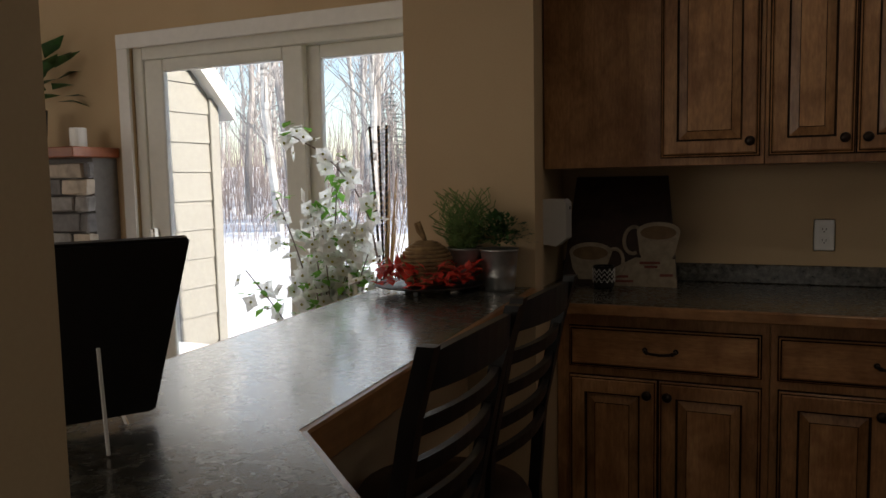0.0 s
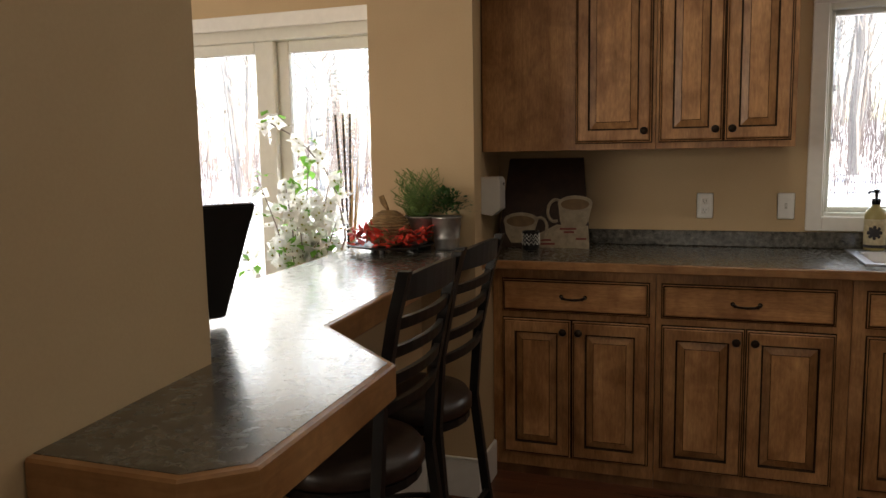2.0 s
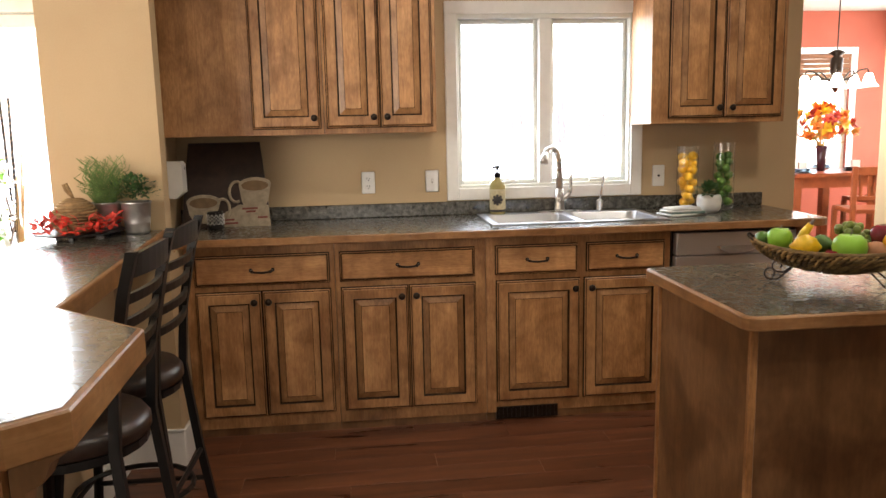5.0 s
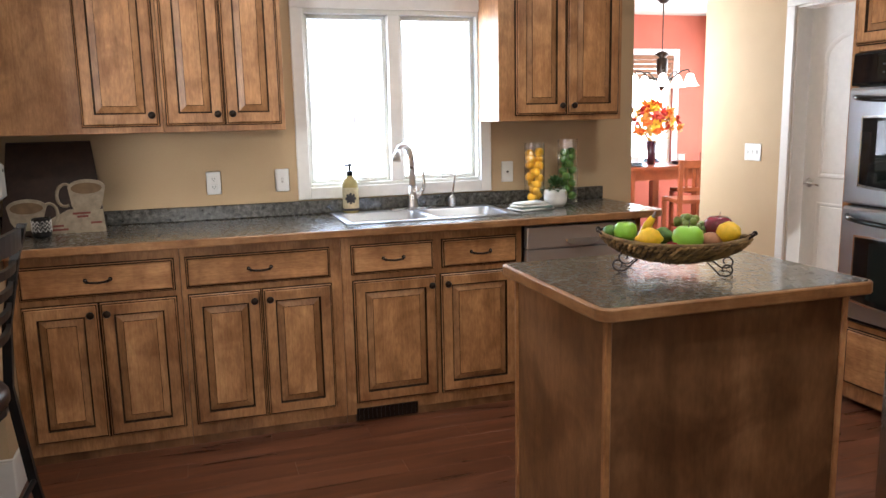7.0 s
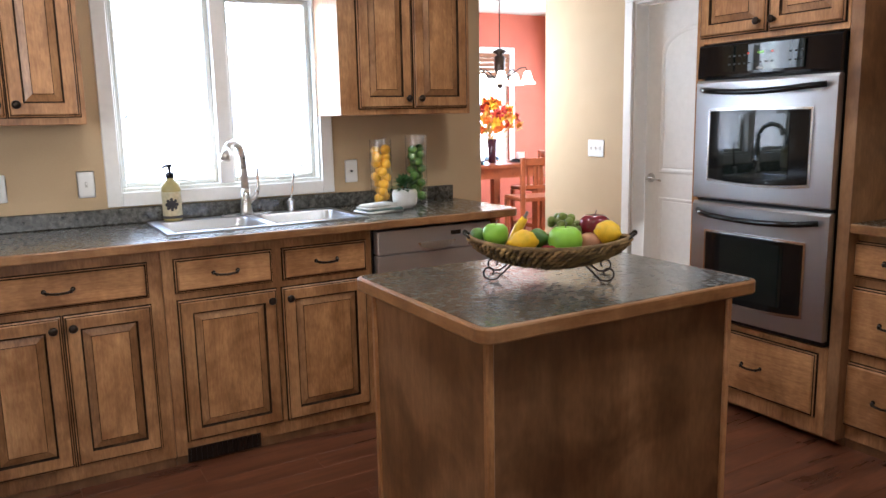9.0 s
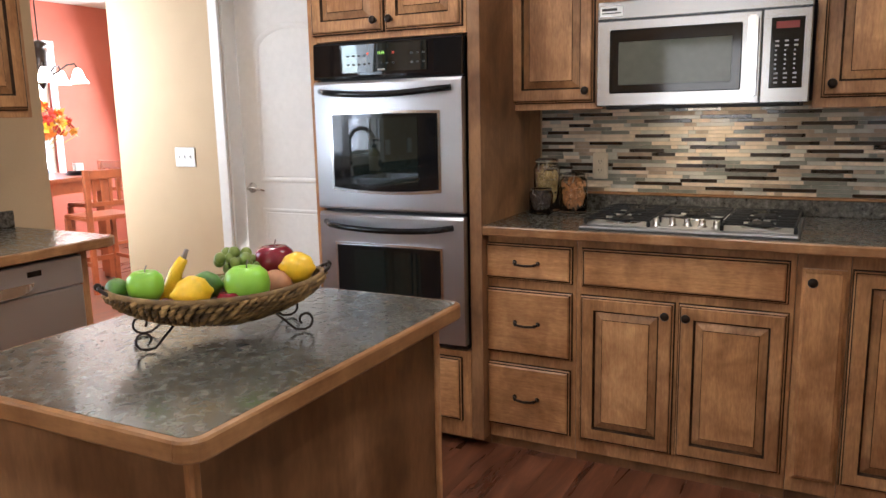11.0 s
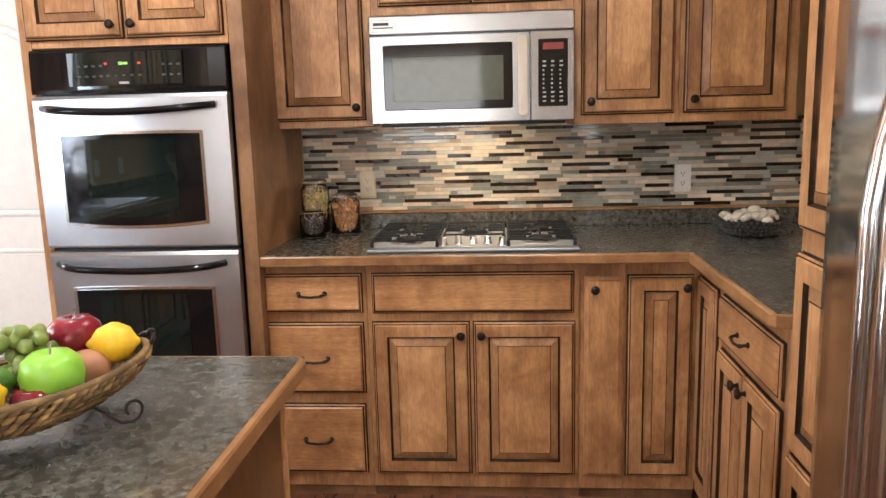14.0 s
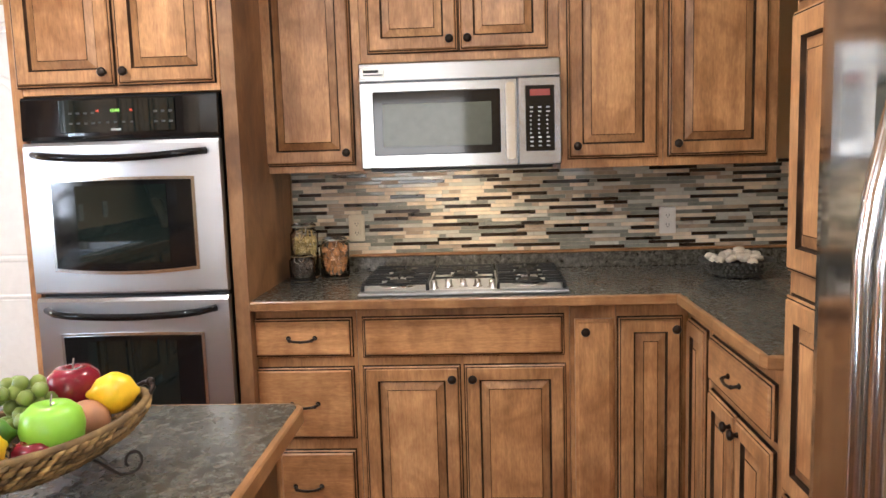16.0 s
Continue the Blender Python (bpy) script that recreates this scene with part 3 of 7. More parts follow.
def cab_drawer(cab, x0, x1, z0, z1, handle=True):
    f = bmnew()
    rects(f, x0, x1, z0, z1, [(0.001, -0.009), (0.001, -0.012), (0.004, -0.0145)])
    last = rects(f, x0, x1, z0, z1, [(0.009, -0.0155), (0.014, -FT)])
    f.faces.new(last)
    d = part("drawer", f, WOOD_H, cab)
    g = bmnew()
    # dark rim paints the drawer's edge shadow along with the glaze
    rects(g, x0, x1, z0, z1, [(-0.0035, -0.0018), (0.001, -0.0022), (0.001, -0.009)])
    rects(g, x0, x1, z0, z1, [(0.004, -0.0145), (0.009, -0.0155)])
    part("glaze_line", g, GLAZE, d, "dark brown glaze line, with painted edge shadow on drawers")
    if handle:
        pull(d, (x0 + x1) / 2, (z0 + z1) / 2)
    return d


def cab_body(cab, x0, x1, z0, z1, depth, holes=(), toe=0.0, mat=None):
    """Carcass with a face frame in front; the frame is solid but for the shut fronts that cover it."""
    b = bmnew()
    bx(b, x0, x1, 0.0, depth, z0, z1, 0.0015)
    part("body", b, mat or WOOD_F, cab)
    if toe:
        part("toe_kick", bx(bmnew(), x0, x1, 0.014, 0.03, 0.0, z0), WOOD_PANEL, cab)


def sink_run():
    m = pose(0, 2.60, 0)
    top = CT - 0.037
    L = "honey-stained maple base cabinet with dark glaze, closed"
    spec = [(-0.60, 0.063, [(-0.555, 0.038)], [(-0.555, -0.27), (-0.263, 0.040)]),
            (0.065, 0.755, [(0.088, 0.702)], [(0.090, 0.391), (0.401, 0.706)]),
            (0.757, 1.645, [(0.803, 1.190), (1.236, 1.615)], [(0.806, 1.203), (1.226, 1.612)])]
    for x0, x1, drawers, doors in spec:
        c = thing("base_cabinet", m, L if len(drawers) == 1 else "honey-stained maple sink base cabinet, closed", "cabinet", "sink wall base cabinets")
        cab_body(c, x0, x1, 0.042, top, 0.575, toe=0.04)
        for a, b in drawers:
            cab_drawer(c, a, b, 0.716, 0.849)
        (a, b), (e, f) = doors
        cab_door(c, a, b, 0.10, 0.684, (b - 0.028, 0.64))
        cab_door(c, e, f, 0.10, 0.684, (e + 0.028, 0.64))
    v = thing("floor_vent", m, "dark metal heating vent in the toe kick", "vent")
    part("frame", bx(bmnew(), 0.80, 1.10, -0.003, 0.013, 0.010, 0.070), BRONZE, v)
    for i in range(14):
        part("slat", bx(bmnew(), 0.812 + i * 0.021, 0.822 + i * 0.021, -0.007, -0.003, 0.014, 0.067), BRONZE, v)
    e = thing("end_panel", m, "honey-stained maple end panel beside the dishwasher", "cabinet panel")
    part("panel", bx(bmnew(), 2.262, 2.30, -0.01, 0.575, 0.0, top, 0.002), WOOD, e)
    # uppers
    mu = pose(0, 2.88, 0)
    U = "honey-stained maple wall cabinet with raised panel door, closed"
    c = thing("wall_cabinet", mu, "honey-stained maple corner wall cabinet, one door", "cabinet", "sink wall cabinets")
    cab_body(c, -0.718, 0.034, 1.375, 2.33, 0.295)
    # thin skin on the left side, its colour darkened in place of shade
    part("side_panel", bx(bmnew(), -0.7225, -0.7182, 0.001, 0.294, 1.3755, 2.329, 0.001), WOOD_S, c, "plain side panel, wood colour darkened to look shaded")
    cab_door(c, -0.297, 0.018, 1.405, 2.30, (-0.010, 1.452))
    c = thing("wall_cabinet", mu, U, "cabinet", "sink wall cabinets")
    cab_body(c, 0.036, 0.572, 1.375, 2.33, 0.295)
    cab_door(c, 0.050, 0.298, 1.405, 2.30, (0.270, 1.452))
    cab_door(c, 0.306, 0.552, 1.405, 2.30, (0.334, 1.452))
    c = thing("wall_cabinet", mu, U + ", beside the window", "cabinet", "sink wall cabinets")
    cab_body(c, 1.645, 2.345, 1.39, 2.33, 0.295)
    cab_door(c, 1.735, 2.015, 1.42, 2.30, (1.985, 1.465))
    cab_door(c, 2.022, 2.325, 1.42, 2.30, (2.052, 1.465))


sink_run()


def east_run():
    m = pose(3.15, 0, 0, 0, 0, -90)   # local x = -y
    top = CT - 0.037
    B = "honey-stained maple base cabinet, closed"
    c = thing("base_cabinet", m, "honey-stained maple cabinet with three drawers, closed", "cabinet", "cooktop wall base cabinets")
    cab_body(c, -1.345, -0.934, 0.042, top, 0.60, toe=0.04)
    cab_drawer(c, -1.31, -0.95, 0.719, 0.86)
    cab_drawer(c, -1.31, -0.95, 0.412, 0.679)
    cab_drawer(c, -1.31, -0.955, 0.10, 0.368)
    c = thing("base_cabinet", m, B + ", under the cooktop", "cabinet", "cooktop wall base cabinets")
    cab_body(c, -0.932, -0.174, 0.042, top, 0.60, toe=0.04)
    cab_drawer(c, -0.91, -0.195, 0.715, 0.86, False)
    cab_door(c, -0.914, -0.566, 0.10, 0.680, (-0.594, 0.636))
    cab_door(c, -0.549, -0.19, 0.10, 0.680, (-0.521, 0.636))
    c = thing("base_cabinet", m, "honey-stained maple narrow pull-out cabinet, closed", "cabinet", "cooktop wall base cabinets")
    cab_body(c, -0.172, -0.013, 0.042, top, 0.60, toe=0.04)
    cab_door(c, -0.156, -0.024, 0.10, 0.842, (-0.122, 0.80), raised=False)
    c = thing("base_cabinet", m, "honey-stained maple corner cabinet with a folding door", "cabinet", "cooktop wall base cabinets")
    cab_body(c, -0.011, 0.243, 0.042, top, 0.60, toe=0.04)
    cab_door(c, -0.004, 0.218, 0.10, 0.845, (0.192, 0.805))
    # south leg: local x = -x
    ms = pose(0, -0.245, 0, 0, 0, 180)
    cab2 = bmnew()
    bx(cab2, -3.147, -2.885, 0.0, 0.60, 0.042, top, 0.0015)
    c2 = thing("base_cabinet", ms, "honey-stained maple corner cabinet leaf, closed", "cabinet", "cooktop wall base cabinets")
    part("body", cab2, WOOD, c2)
    cab_door(c2, -3.118, -2.905, 0.10, 0.845)
    c3 = thing("base_cabinet", ms, B + ", one drawer over two doors", "cabinet", "cooktop wall base cabinets")
    cab_body(c3, -2.883, -2.282, 0.042, top, 0.60, toe=0.04)
    cab_drawer(c3, -2.86, -2.33, 0.70, 0.845)
    cab_door(c3, -2.862, -2.602, 0.10, 0.672, (-2.630, 0.630))
    cab_door(c3, -2.592, -2.33, 0.10, 0.672, (-2.564, 0.630))
    # tall pantry beside the refrigerator
    p = thing("tall_cabinet", ms, "tall honey-stained maple pantry cabinet beside the refrigerator", "cabinet")
    cab_body(p, -2.278, -1.925, 0.042, 2.33, 0.60, toe=0.04)
    cab_door(p, -2.262, -1.945, 0.10, 0.60, rail=0.058)
    cab_door(p, -2.262, -1.945, 0.61, 1.085, rail=0.058)
    cab_door(p, -2.262, -1.945, 1.14, 1.72, rail=0.058)
    cab_door(p, -2.262, -1.945, 1.745, 2.30, rail=0.058)
    # wall cabinets
    mu = pose(3.44, 0, 0, 0, 0, -90)
    U = "honey-stained maple wall cabinet with raised panel door, closed"
    c = thing("wall_cabinet", mu, U, "cabinet", "cooktop wall cabinets")
    cab_body(c, -1.345, -0.926, 1.376, 2.33, 0.325)
    cab_door(c, -1.315, -0.960, 1.405, 2.30, (-0.988, 1.45))
    c = thing("wall_cabinet", mu, U + ", over the microwave", "cabinet", "cooktop wall cabinets")
    cab_body(c, -0.924, -0.172, 1.785, 2.33, 0.325)
    cab_door(c, -0.894, -0.552, 1.82, 2.30, (-0.582, 1.862))
    cab_door(c, -0.544, -0.214, 1.82, 2.30, (-0.514, 1.862))
    c = thing("wall_cabinet", mu, U, "cabinet", "cooktop wall cabinets")
    cab_body(c, -0.170, 0.216, 1.365, 2.33, 0.325)
    cab_door(c, -0.140, 0.196, 1.402, 2.30, (-0.108, 1.448))
    c = thing("wall_cabinet", mu, U, "cabinet", "cooktop wall cabinets")
    cab_body(c, 0.218, 0.640, 1.365, 2.33, 0.325)
    cab_door(c, 0.236, 0.600, 1.402, 2.30, (0.266, 1.448))
    # oven cabinet: frame pieces leave the oven's opening free
    o = thing("oven_cabinet", pose(3.085, 0, 0, 0, 0, -90), "tall honey-stained maple cabinet holding the double oven", "cabinet")
    b = bmnew()
    bx(b, -2.09, -2.05, 0, 0.665, 0.042, 2.33, 0.0015)
    part("side_panel", b, WOOD, o)
    # darker wood on this side imitates the shadow it stands in
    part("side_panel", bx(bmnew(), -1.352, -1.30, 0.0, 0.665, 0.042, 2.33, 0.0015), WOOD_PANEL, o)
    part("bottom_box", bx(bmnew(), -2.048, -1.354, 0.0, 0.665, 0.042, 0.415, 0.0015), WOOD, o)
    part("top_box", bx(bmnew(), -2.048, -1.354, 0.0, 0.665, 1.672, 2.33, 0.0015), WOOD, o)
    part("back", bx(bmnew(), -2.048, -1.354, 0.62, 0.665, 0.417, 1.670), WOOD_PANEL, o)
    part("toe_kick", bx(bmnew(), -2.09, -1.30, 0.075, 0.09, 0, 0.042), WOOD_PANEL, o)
    cab_drawer(o, -2.0, -1.395, 0.115, 0.385)
    cab_door(o, -2.062, -1.714, 1.70, 2.30, (-1.745, 1.742))
    cab_door(o, -1.702, -1.368, 1.70, 2.30, (-1.672, 1.742))


east_run()


# ---- worktops ----
def rounded(poly, radii, n=6):
    """A polygon with its corners rounded by the given radii."""
    out = []
    k = len(poly)
    for i, (p, r) in enumerate(zip(poly, radii)):
        if r <= 0:
            out.append(p)
            continue
        a, b, c = Vector(poly[i - 1]), Vector(p), Vector(poly[(i + 1) % k])
        u, v = (a - b).normalized(), (c - b).normalized()
        ang = u.angle(v)
        t = r / math.tan(ang / 2)
        cen = b + (u + v).normalized() * (r / math.sin(ang / 2))
        p0, p1 = b + u * t - cen, b + v * t - cen
        for j in range(n + 1):
            q = p0.lerp(p1, j / n)
            q = q.normalized() * r + cen
            out.append((q.x, q.y))
    return out


def worktop(name, poly, radii, edges, label, z=CT, th=0.037, drop=0.0, hole=None):
    """Laminate top with a maple strip along the outer edges given as index pairs of the polygon."""
    w = thing(name, Matrix(), label, "worktop")
    b = bmnew()
    pts = rounded(poly, radii)
    if hole:
        x0, x1, y0, y1 = hole
        xs, ys = [p[0] for p in poly], [p[1] for p in poly]
        X0, X1, Y0, Y1 = min(xs), max(xs), min(ys), max(ys)
        for a0, a1 in ((X0, x0), (x0, x1), (x1, X1)):
            for b0, b1 in ((Y0, y0), (y0, y1), (y1, Y1)):
                if a0 == x0 and b0 == y0:
                    continue
                if a1 == X1 and b0 == Y0:
                    prism(b, [(x1, Y0)] + [p for p in pts if p[0] > x1 and p[1] < y0] + [(X1, y0), (x1, y0)], z - th, z)
                else:
                    prism(b, [(a0, b0), (a1, b0), (a1, b1), (a0, b1)], z - th, z)
        bmesh.ops.remove_doubles(b, verts=b.verts, dist=0.0002)
    else:
        prism(b, pts, z - th, z)
    part("laminate_top", b, COUNTER, w, "mottled grey-brown slate laminate")
    strip = bmnew()
    for path in edges:
        pp = [Vector((p[0], p[1])) for p in path]
        rows = []
        for i, p in enumerate(pp):
            d0 = (p - pp[i - 1]).normalized() if i else (pp[1] - p).normalized()
            d1 = (pp[i + 1] - p).normalized() if i < len(pp) - 1 else d0
            t = (d0 + d1).normalized()
            nrm = Vector((t.y, -t.x)) / max(0.4, t.dot(d1))
            lo, hi = z - th - drop, z - 0.001
            prof = [(0.0, lo), (0.010, lo), (0.013, lo + 0.004), (0.013, hi - 0.005), (0.010, hi - 0.001), (0.0, hi)]
            rows.append([strip.verts.new((p.x + nrm.x * o, p.y + nrm.y * o, zz)) for o, zz in prof])
        for a, c in zip(rows, rows[1:]):
            for i in range(6):
                j = (i + 1) % 6
                strip.faces.new([a[i], a[j], c[j], c[i]])
        strip.faces.new(rows[0])
        strip.faces.new(rows[-1][::-1])
    part("edge_strip", strip, EDGE, w, "rounded maple edge strip")
    return w


SX0, SX1, SY0, SY1 = 0.80, 1.665, 2.655, 3.125
sink_poly = [(-0.724, 2.543), (2.407, 2.543), (2.407, YN), (-0.724, YN)]
sink_pts = rounded(sink_poly, [0, 0.06, 0, 0])
worktop("sink_worktop", sink_poly, [0, 0.06, 0, 0], [[(-0.72, 2.543)] + [p for p in sink_pts if p[0] > 2.3]],
        "slate-look laminate worktop with maple edge, along the sink wall", hole=(SX0 + 0.02, SX1 - 0.02, SY0 + 0.02, SY1 - 0.02))
east_poly = [(3.10, 1.298), (3.10, -0.20), (2.285, -0.20), (2.285, -0.868), (XE, -0.868), (XE, 1.298)]
worktop("cooktop_worktop", east_poly, [0] * 6, [[(3.10, 1.298), (3.10, -0.20), (2.31, -0.20), (2.29, -0.207), (2.283, -0.235)]],
        "slate-look laminate worktop with maple edge, L-shaped, under the cooktop")
bar_edge = [(-0.528, 0.213), (-0.312, 0.213), (-0.251, 0.266), (-0.268, 0.709), (-0.516, 0.942), (-0.606, 2.322)]
bar_back = [(-1.068, 2.322), (-0.990, 1.21), (-0.950, 0.626), (-0.566, 0.626)]
worktop("breakfast_bar", bar_edge + bar_back, [0] * 10, [bar_edge, bar_back[:3] + [(-0.70, 0.626)]],
        "raised slate-look laminate breakfast bar top with deep maple edge", z=BZ, drop=0.028)
isl_poly = [(1.111, 0.852), (1.962, 0.852), (1.962, 1.506), (1.111, 1.506)]
ip = rounded(isl_poly, [0.024] * 4)
worktop("island_top", isl_poly, [0.024] * 4, [ip + [ip[0]]], "slate-look laminate kitchen island top with maple edge")


def island():
    c = thing("kitchen_island", Matrix(), "maple-clad kitchen island with plain brown panels", "kitchen island")
    bx0, bx1, by0, by1 = 1.14, 1.905, 0.885, 1.47
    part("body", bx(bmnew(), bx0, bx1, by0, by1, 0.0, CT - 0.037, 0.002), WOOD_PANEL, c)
    for x, y in ((bx0, by0), (bx1, by0), (bx0, by1), (bx1, by1)):
        part("corner_strip", bx(bmnew(), x - 0.008 if x == bx0 else x - 0.012, x + 0.012 if x == bx0 else x + 0.008, y - 0.008 if y == by0 else y - 0.012,
                                y + 0.012 if y == by0 else y + 0.008, 0.0, CT - 0.038, 0.004), WOOD, c)


island()


def backsplashes():
    b = thing("sink_backsplash", Matrix(), "low slate laminate upstand along the sink wall", "backsplash")
    part("upstand", bx(bmnew(), -0.722, 2.405, YN - 0.02, YN - 0.001, CT + 0.001, 1.006, 0.003), COUNTER, b)
    e = thing("cooktop_backsplash", Matrix(), "low slate laminate upstand with a wooden cap", "backsplash")
    part("upstand", bx(bmnew(), XE - 0.02, XE - 0.001, -0.866, 1.296, CT + 0.001, 1.000, 0.002), COUNTER, e)
    part("cap", bx(bmnew(), XE - 0.024, XE - 0.001, -0.866, 1.296, 1.0005, 1.012, 0.003), EDGE, e)


backsplashes()


def bar_base():
    top = BZ - 0.066
    structure("wall_knee", bx(bmnew(), -0.93, -0.82, 0.624, 2.324, 0.0, top), WALL, "beige low wall under the breakfast bar", "wall")
    structure("wall_filler", bx(bmnew(), -0.7245, -0.602, 2.416, 2.60, 0.0, CT - 0.038), WALL, "beige low wall beside the sink cabinets", "wall")
    t = thing("baseboard_1", Matrix(), "tall white baseboard under the bar", "baseboard", "", "structure")
    part("board", bx(bmnew(), -0.806, -0.581, 2.312, 2.324, 0, 0.155, 0.003), TRIM, t)
    part("board", bx(bmnew(), -0.593, -0.580, 2.325, 2.57, 0, 0.155, 0.003), TRIM, t)
    part("board", bx(bmnew(), -0.819, -0.807, 0.626, 2.324, 0, 0.155, 0.003), TRIM, t)
    part("cap", bx(bmnew(), -0.806, -0.578, 2.309, 2.324, 0.156, 0.166, 0.003), TRIM, t)
    p = thing("bar_end_post", Matrix(), "maple-clad post carrying the end of the breakfast bar", "post")
    part("post", bx(bmnew(), -0.535, -0.352, 0.268, 0.345, 0.0, top, 0.003), WOOD_PANEL, p)
    part("corner_strip", bx(bmnew(), -0.372, -0.346, 0.262, 0.288, 0.0, top - 0.001, 0.004), WOOD, p)
    k = thing("corbel", pose(-0.346, 0.31, 0), "maple corbel bracket under the bar end", "bracket")
    c = bmnew()
    prof = [(0, top), (0.085, top), (0.085, top - 0.014), (0.062, top - 0.028), (0.048, top - 0.06), (0.02, top - 0.075), (0.014, top - 0.13), (0, top - 0.14)]
    lo = [c.verts.new((x, -0.022, z)) for x, z in prof]
    hi = [c.verts.new((x, 0.022, z)) for x, z in prof]
    c.faces.new(lo)
    c.faces.new(hi[::-1])
    for i in range(len(prof)):
        j = (i + 1) % len(prof)
        c.faces.new([lo[j], lo[i], hi[i], hi[j]])
    part("bracket", c, WOOD_PANEL, k)


bar_base()


# ---- appliances ----
def double_oven():
    o = thing("double_oven", pose(3.085, 0, 0, 0, 0, -90), "stainless steel double wall oven with black control panel", "oven")
    x0, x1 = -2.045, -1.36
    part("case", bx(bmnew(), x0 + 0.008, x1 - 0.008, -0.003, 0.58, 0.42, 1.665, 0.002), BLACK_MET, o)
    # control panel, bowed outwards
    b = bmnew()
    n = 12
    rows = []
    for i in range(n + 1):
        u = i / n
        x = x0 + (x1 - x0) * u
        bow = 0.016 * (1 - (2 * u - 1) ** 2)
        rows.append([b.verts.new(p) for p in ((x, -0.004, 1.518), (x, -0.034 - bow, 1.518), (x, -0.036 - bow, 1.53), (x, -0.03 - bow, 1.655), (x, -0.024 - bow, 1.664), (x, -0.004, 1.666))])
    for a, c in zip(rows, rows[1:]):
        for i in range(6):
            j = (i + 1) % 6
            b.faces.new([a[i], a[j], c[j], c[i]])
    b.faces.new(rows[0])
    b.faces.new(rows[-1])
    cp = part("control_panel", b, BLACK, o, "glossy black control panel")
    # inset display area with keys
    part("display_glass", bx(bmnew(), -1.90, -1.50, -0.0515, -0.047, 1.54, 1.650, 0.001), DARKGLASS, cp)
    for txt, x, mat in (("15:44", -1.705, GREEN_LED), ("88", -1.765, RED_LED), ("88", -1.648, RED_LED)):
        writing(txt, 0.015 if len(txt) > 2 else 0.011, mat, cp, pose(x, -0.0522, 1.612, 90), "lit display digits")
    for gx in (-1.86, -1.565):
        for i in range(4 if gx < -1.7 else 3):
            for j in range(2):
                part("key", bx(bmnew(), gx + 0.026 * i - 0.006, gx + 0.026 * i + 0.006, -0.0525, -0.0515, 1.568 + 0.034 * j, 1.575 + 0.034 * j), DIMMARK, cp)
    for i in range(5):
        part("key", bx(bmnew(), -1.76 + 0.028 * i - 0.005, -1.76 + 0.028 * i + 0.005, -0.0525, -0.0515, 1.570, 1.576), DIMMARK, cp)
    part("badge", bx(bmnew(), -1.722, -1.688, -0.0525, -0.0515, 1.545, 1.552), GREYMARK, cp)
    for z0, z1, name in ((0.985, 1.510, "upper"), (0.447, 0.968, "lower")):
        b = bmnew()
        rows = []
        for i in range(n + 1):
            u = i / n
            x = x0 + (x1 - x0) * u
            bow = 0.010 * (1 - (2 * u - 1) ** 2)
            rows.append([b.verts.new(p) for p in ((x, -0.003, z0), (x, -0.036 - bow, z0), (x, -0.040 - bow, z0 + 0.006), (x, -0.040 - bow, z1 - 0.012), (x, -0.032 - bow, z1), (x, -0.003, z1))])
        for a, c in zip(rows, rows[1:]):
            for i in range(6):
                j = (i + 1) % 6
                b.faces.new([a[i], a[j], c[j], c[i]])
        b.faces.new(rows[0])
        b.faces.new(rows[-1])
        d = part("door", b, STEEL, o, "brushed stainless steel oven door", smooth=False)
        w0, w1, g0, g1 = x0 + 0.095, x1 - 0.10, z0 + 0.092, z1 - 0.135
        # window with curved lower rim

        def curved(a0, a1, b0, b1, y, sag):
            q = bmnew()
            lo, hi = [], []
            for i in range(11):
                u = i / 10
                x = a0 + (a1 - a0) * u
                c = 1 - (2 * u - 1) ** 2
                lo.append(q.verts.new((x, y - 0.003 * c, b0 - sag * c)))
                hi.append(q.verts.new((x, y - 0.003 * c, b1 + 0.2 * sag * c)))
            for i in range(10):
                q.faces.new([lo[i], lo[i + 1], hi[i + 1], hi[i]])
            r = bmesh.ops.extrude_face_region(q, geom=list(q.faces))
            bmesh.ops.translate(q, verts=[v for v in r["geom"] if isinstance(v, bmesh.types.BMVert)], vec=(0, 0.012, 0))
            return q

        part("window_rim", curved(w0 - 0.012, w1 + 0.012, g0 - 0.012, g1 + 0.010, -0.0515, 0.014), CHROME, d, "polished window rim")
        part("window", curved(w0, w1, g0, g1, -0.0555, 0.014), BLACK, d, "black oven glass")
        part("inner_window", bx(bmnew(), w0 + 0.085, w1 - 0.085, -0.0595, -0.0585, g0 + 0.015, g1 - 0.015), DARKGLASS, d)
        zc = z1 - 0.04
        hb = bmnew()
        pts = []
        for i in range(13):
            u = i / 12
            c = 1 - (2 * u - 1) ** 2
            pts.append((x0 + 0.04 + (x1 - x0 - 0.08) * u, -0.05 - 0.052 * min(1, 2.6 * c), zc - 0.018 * c))
        tube(hb, pts, 0.0125, 10)
        part("handle", hb, BLACK, d, "black bowed oven handle", smooth=True)


def writing(text, size, mat, parent, m, label=""):
    cu = bpy.data.curves.new("writing", "FONT")
    cu.body, cu.size, cu.align_x, cu.align_y, cu.extrude = text, size, "CENTER", "CENTER", 0.0004
    tmp = bpy.data.objects.new("tmp", cu)
    me = bpy.data.meshes.new_from_object(tmp)
    bpy.data.objects.remove(tmp)
    me.materials.clear()
    me.materials.append(mat)
    ob = new("writing", me)
    ob.parent = parent
    ob.matrix_local = m
    if label:
        ob["label"] = label
    return ob


GREEN_LED = emit("green_digits", (0.45, 1.0, 0.15), 0.035)
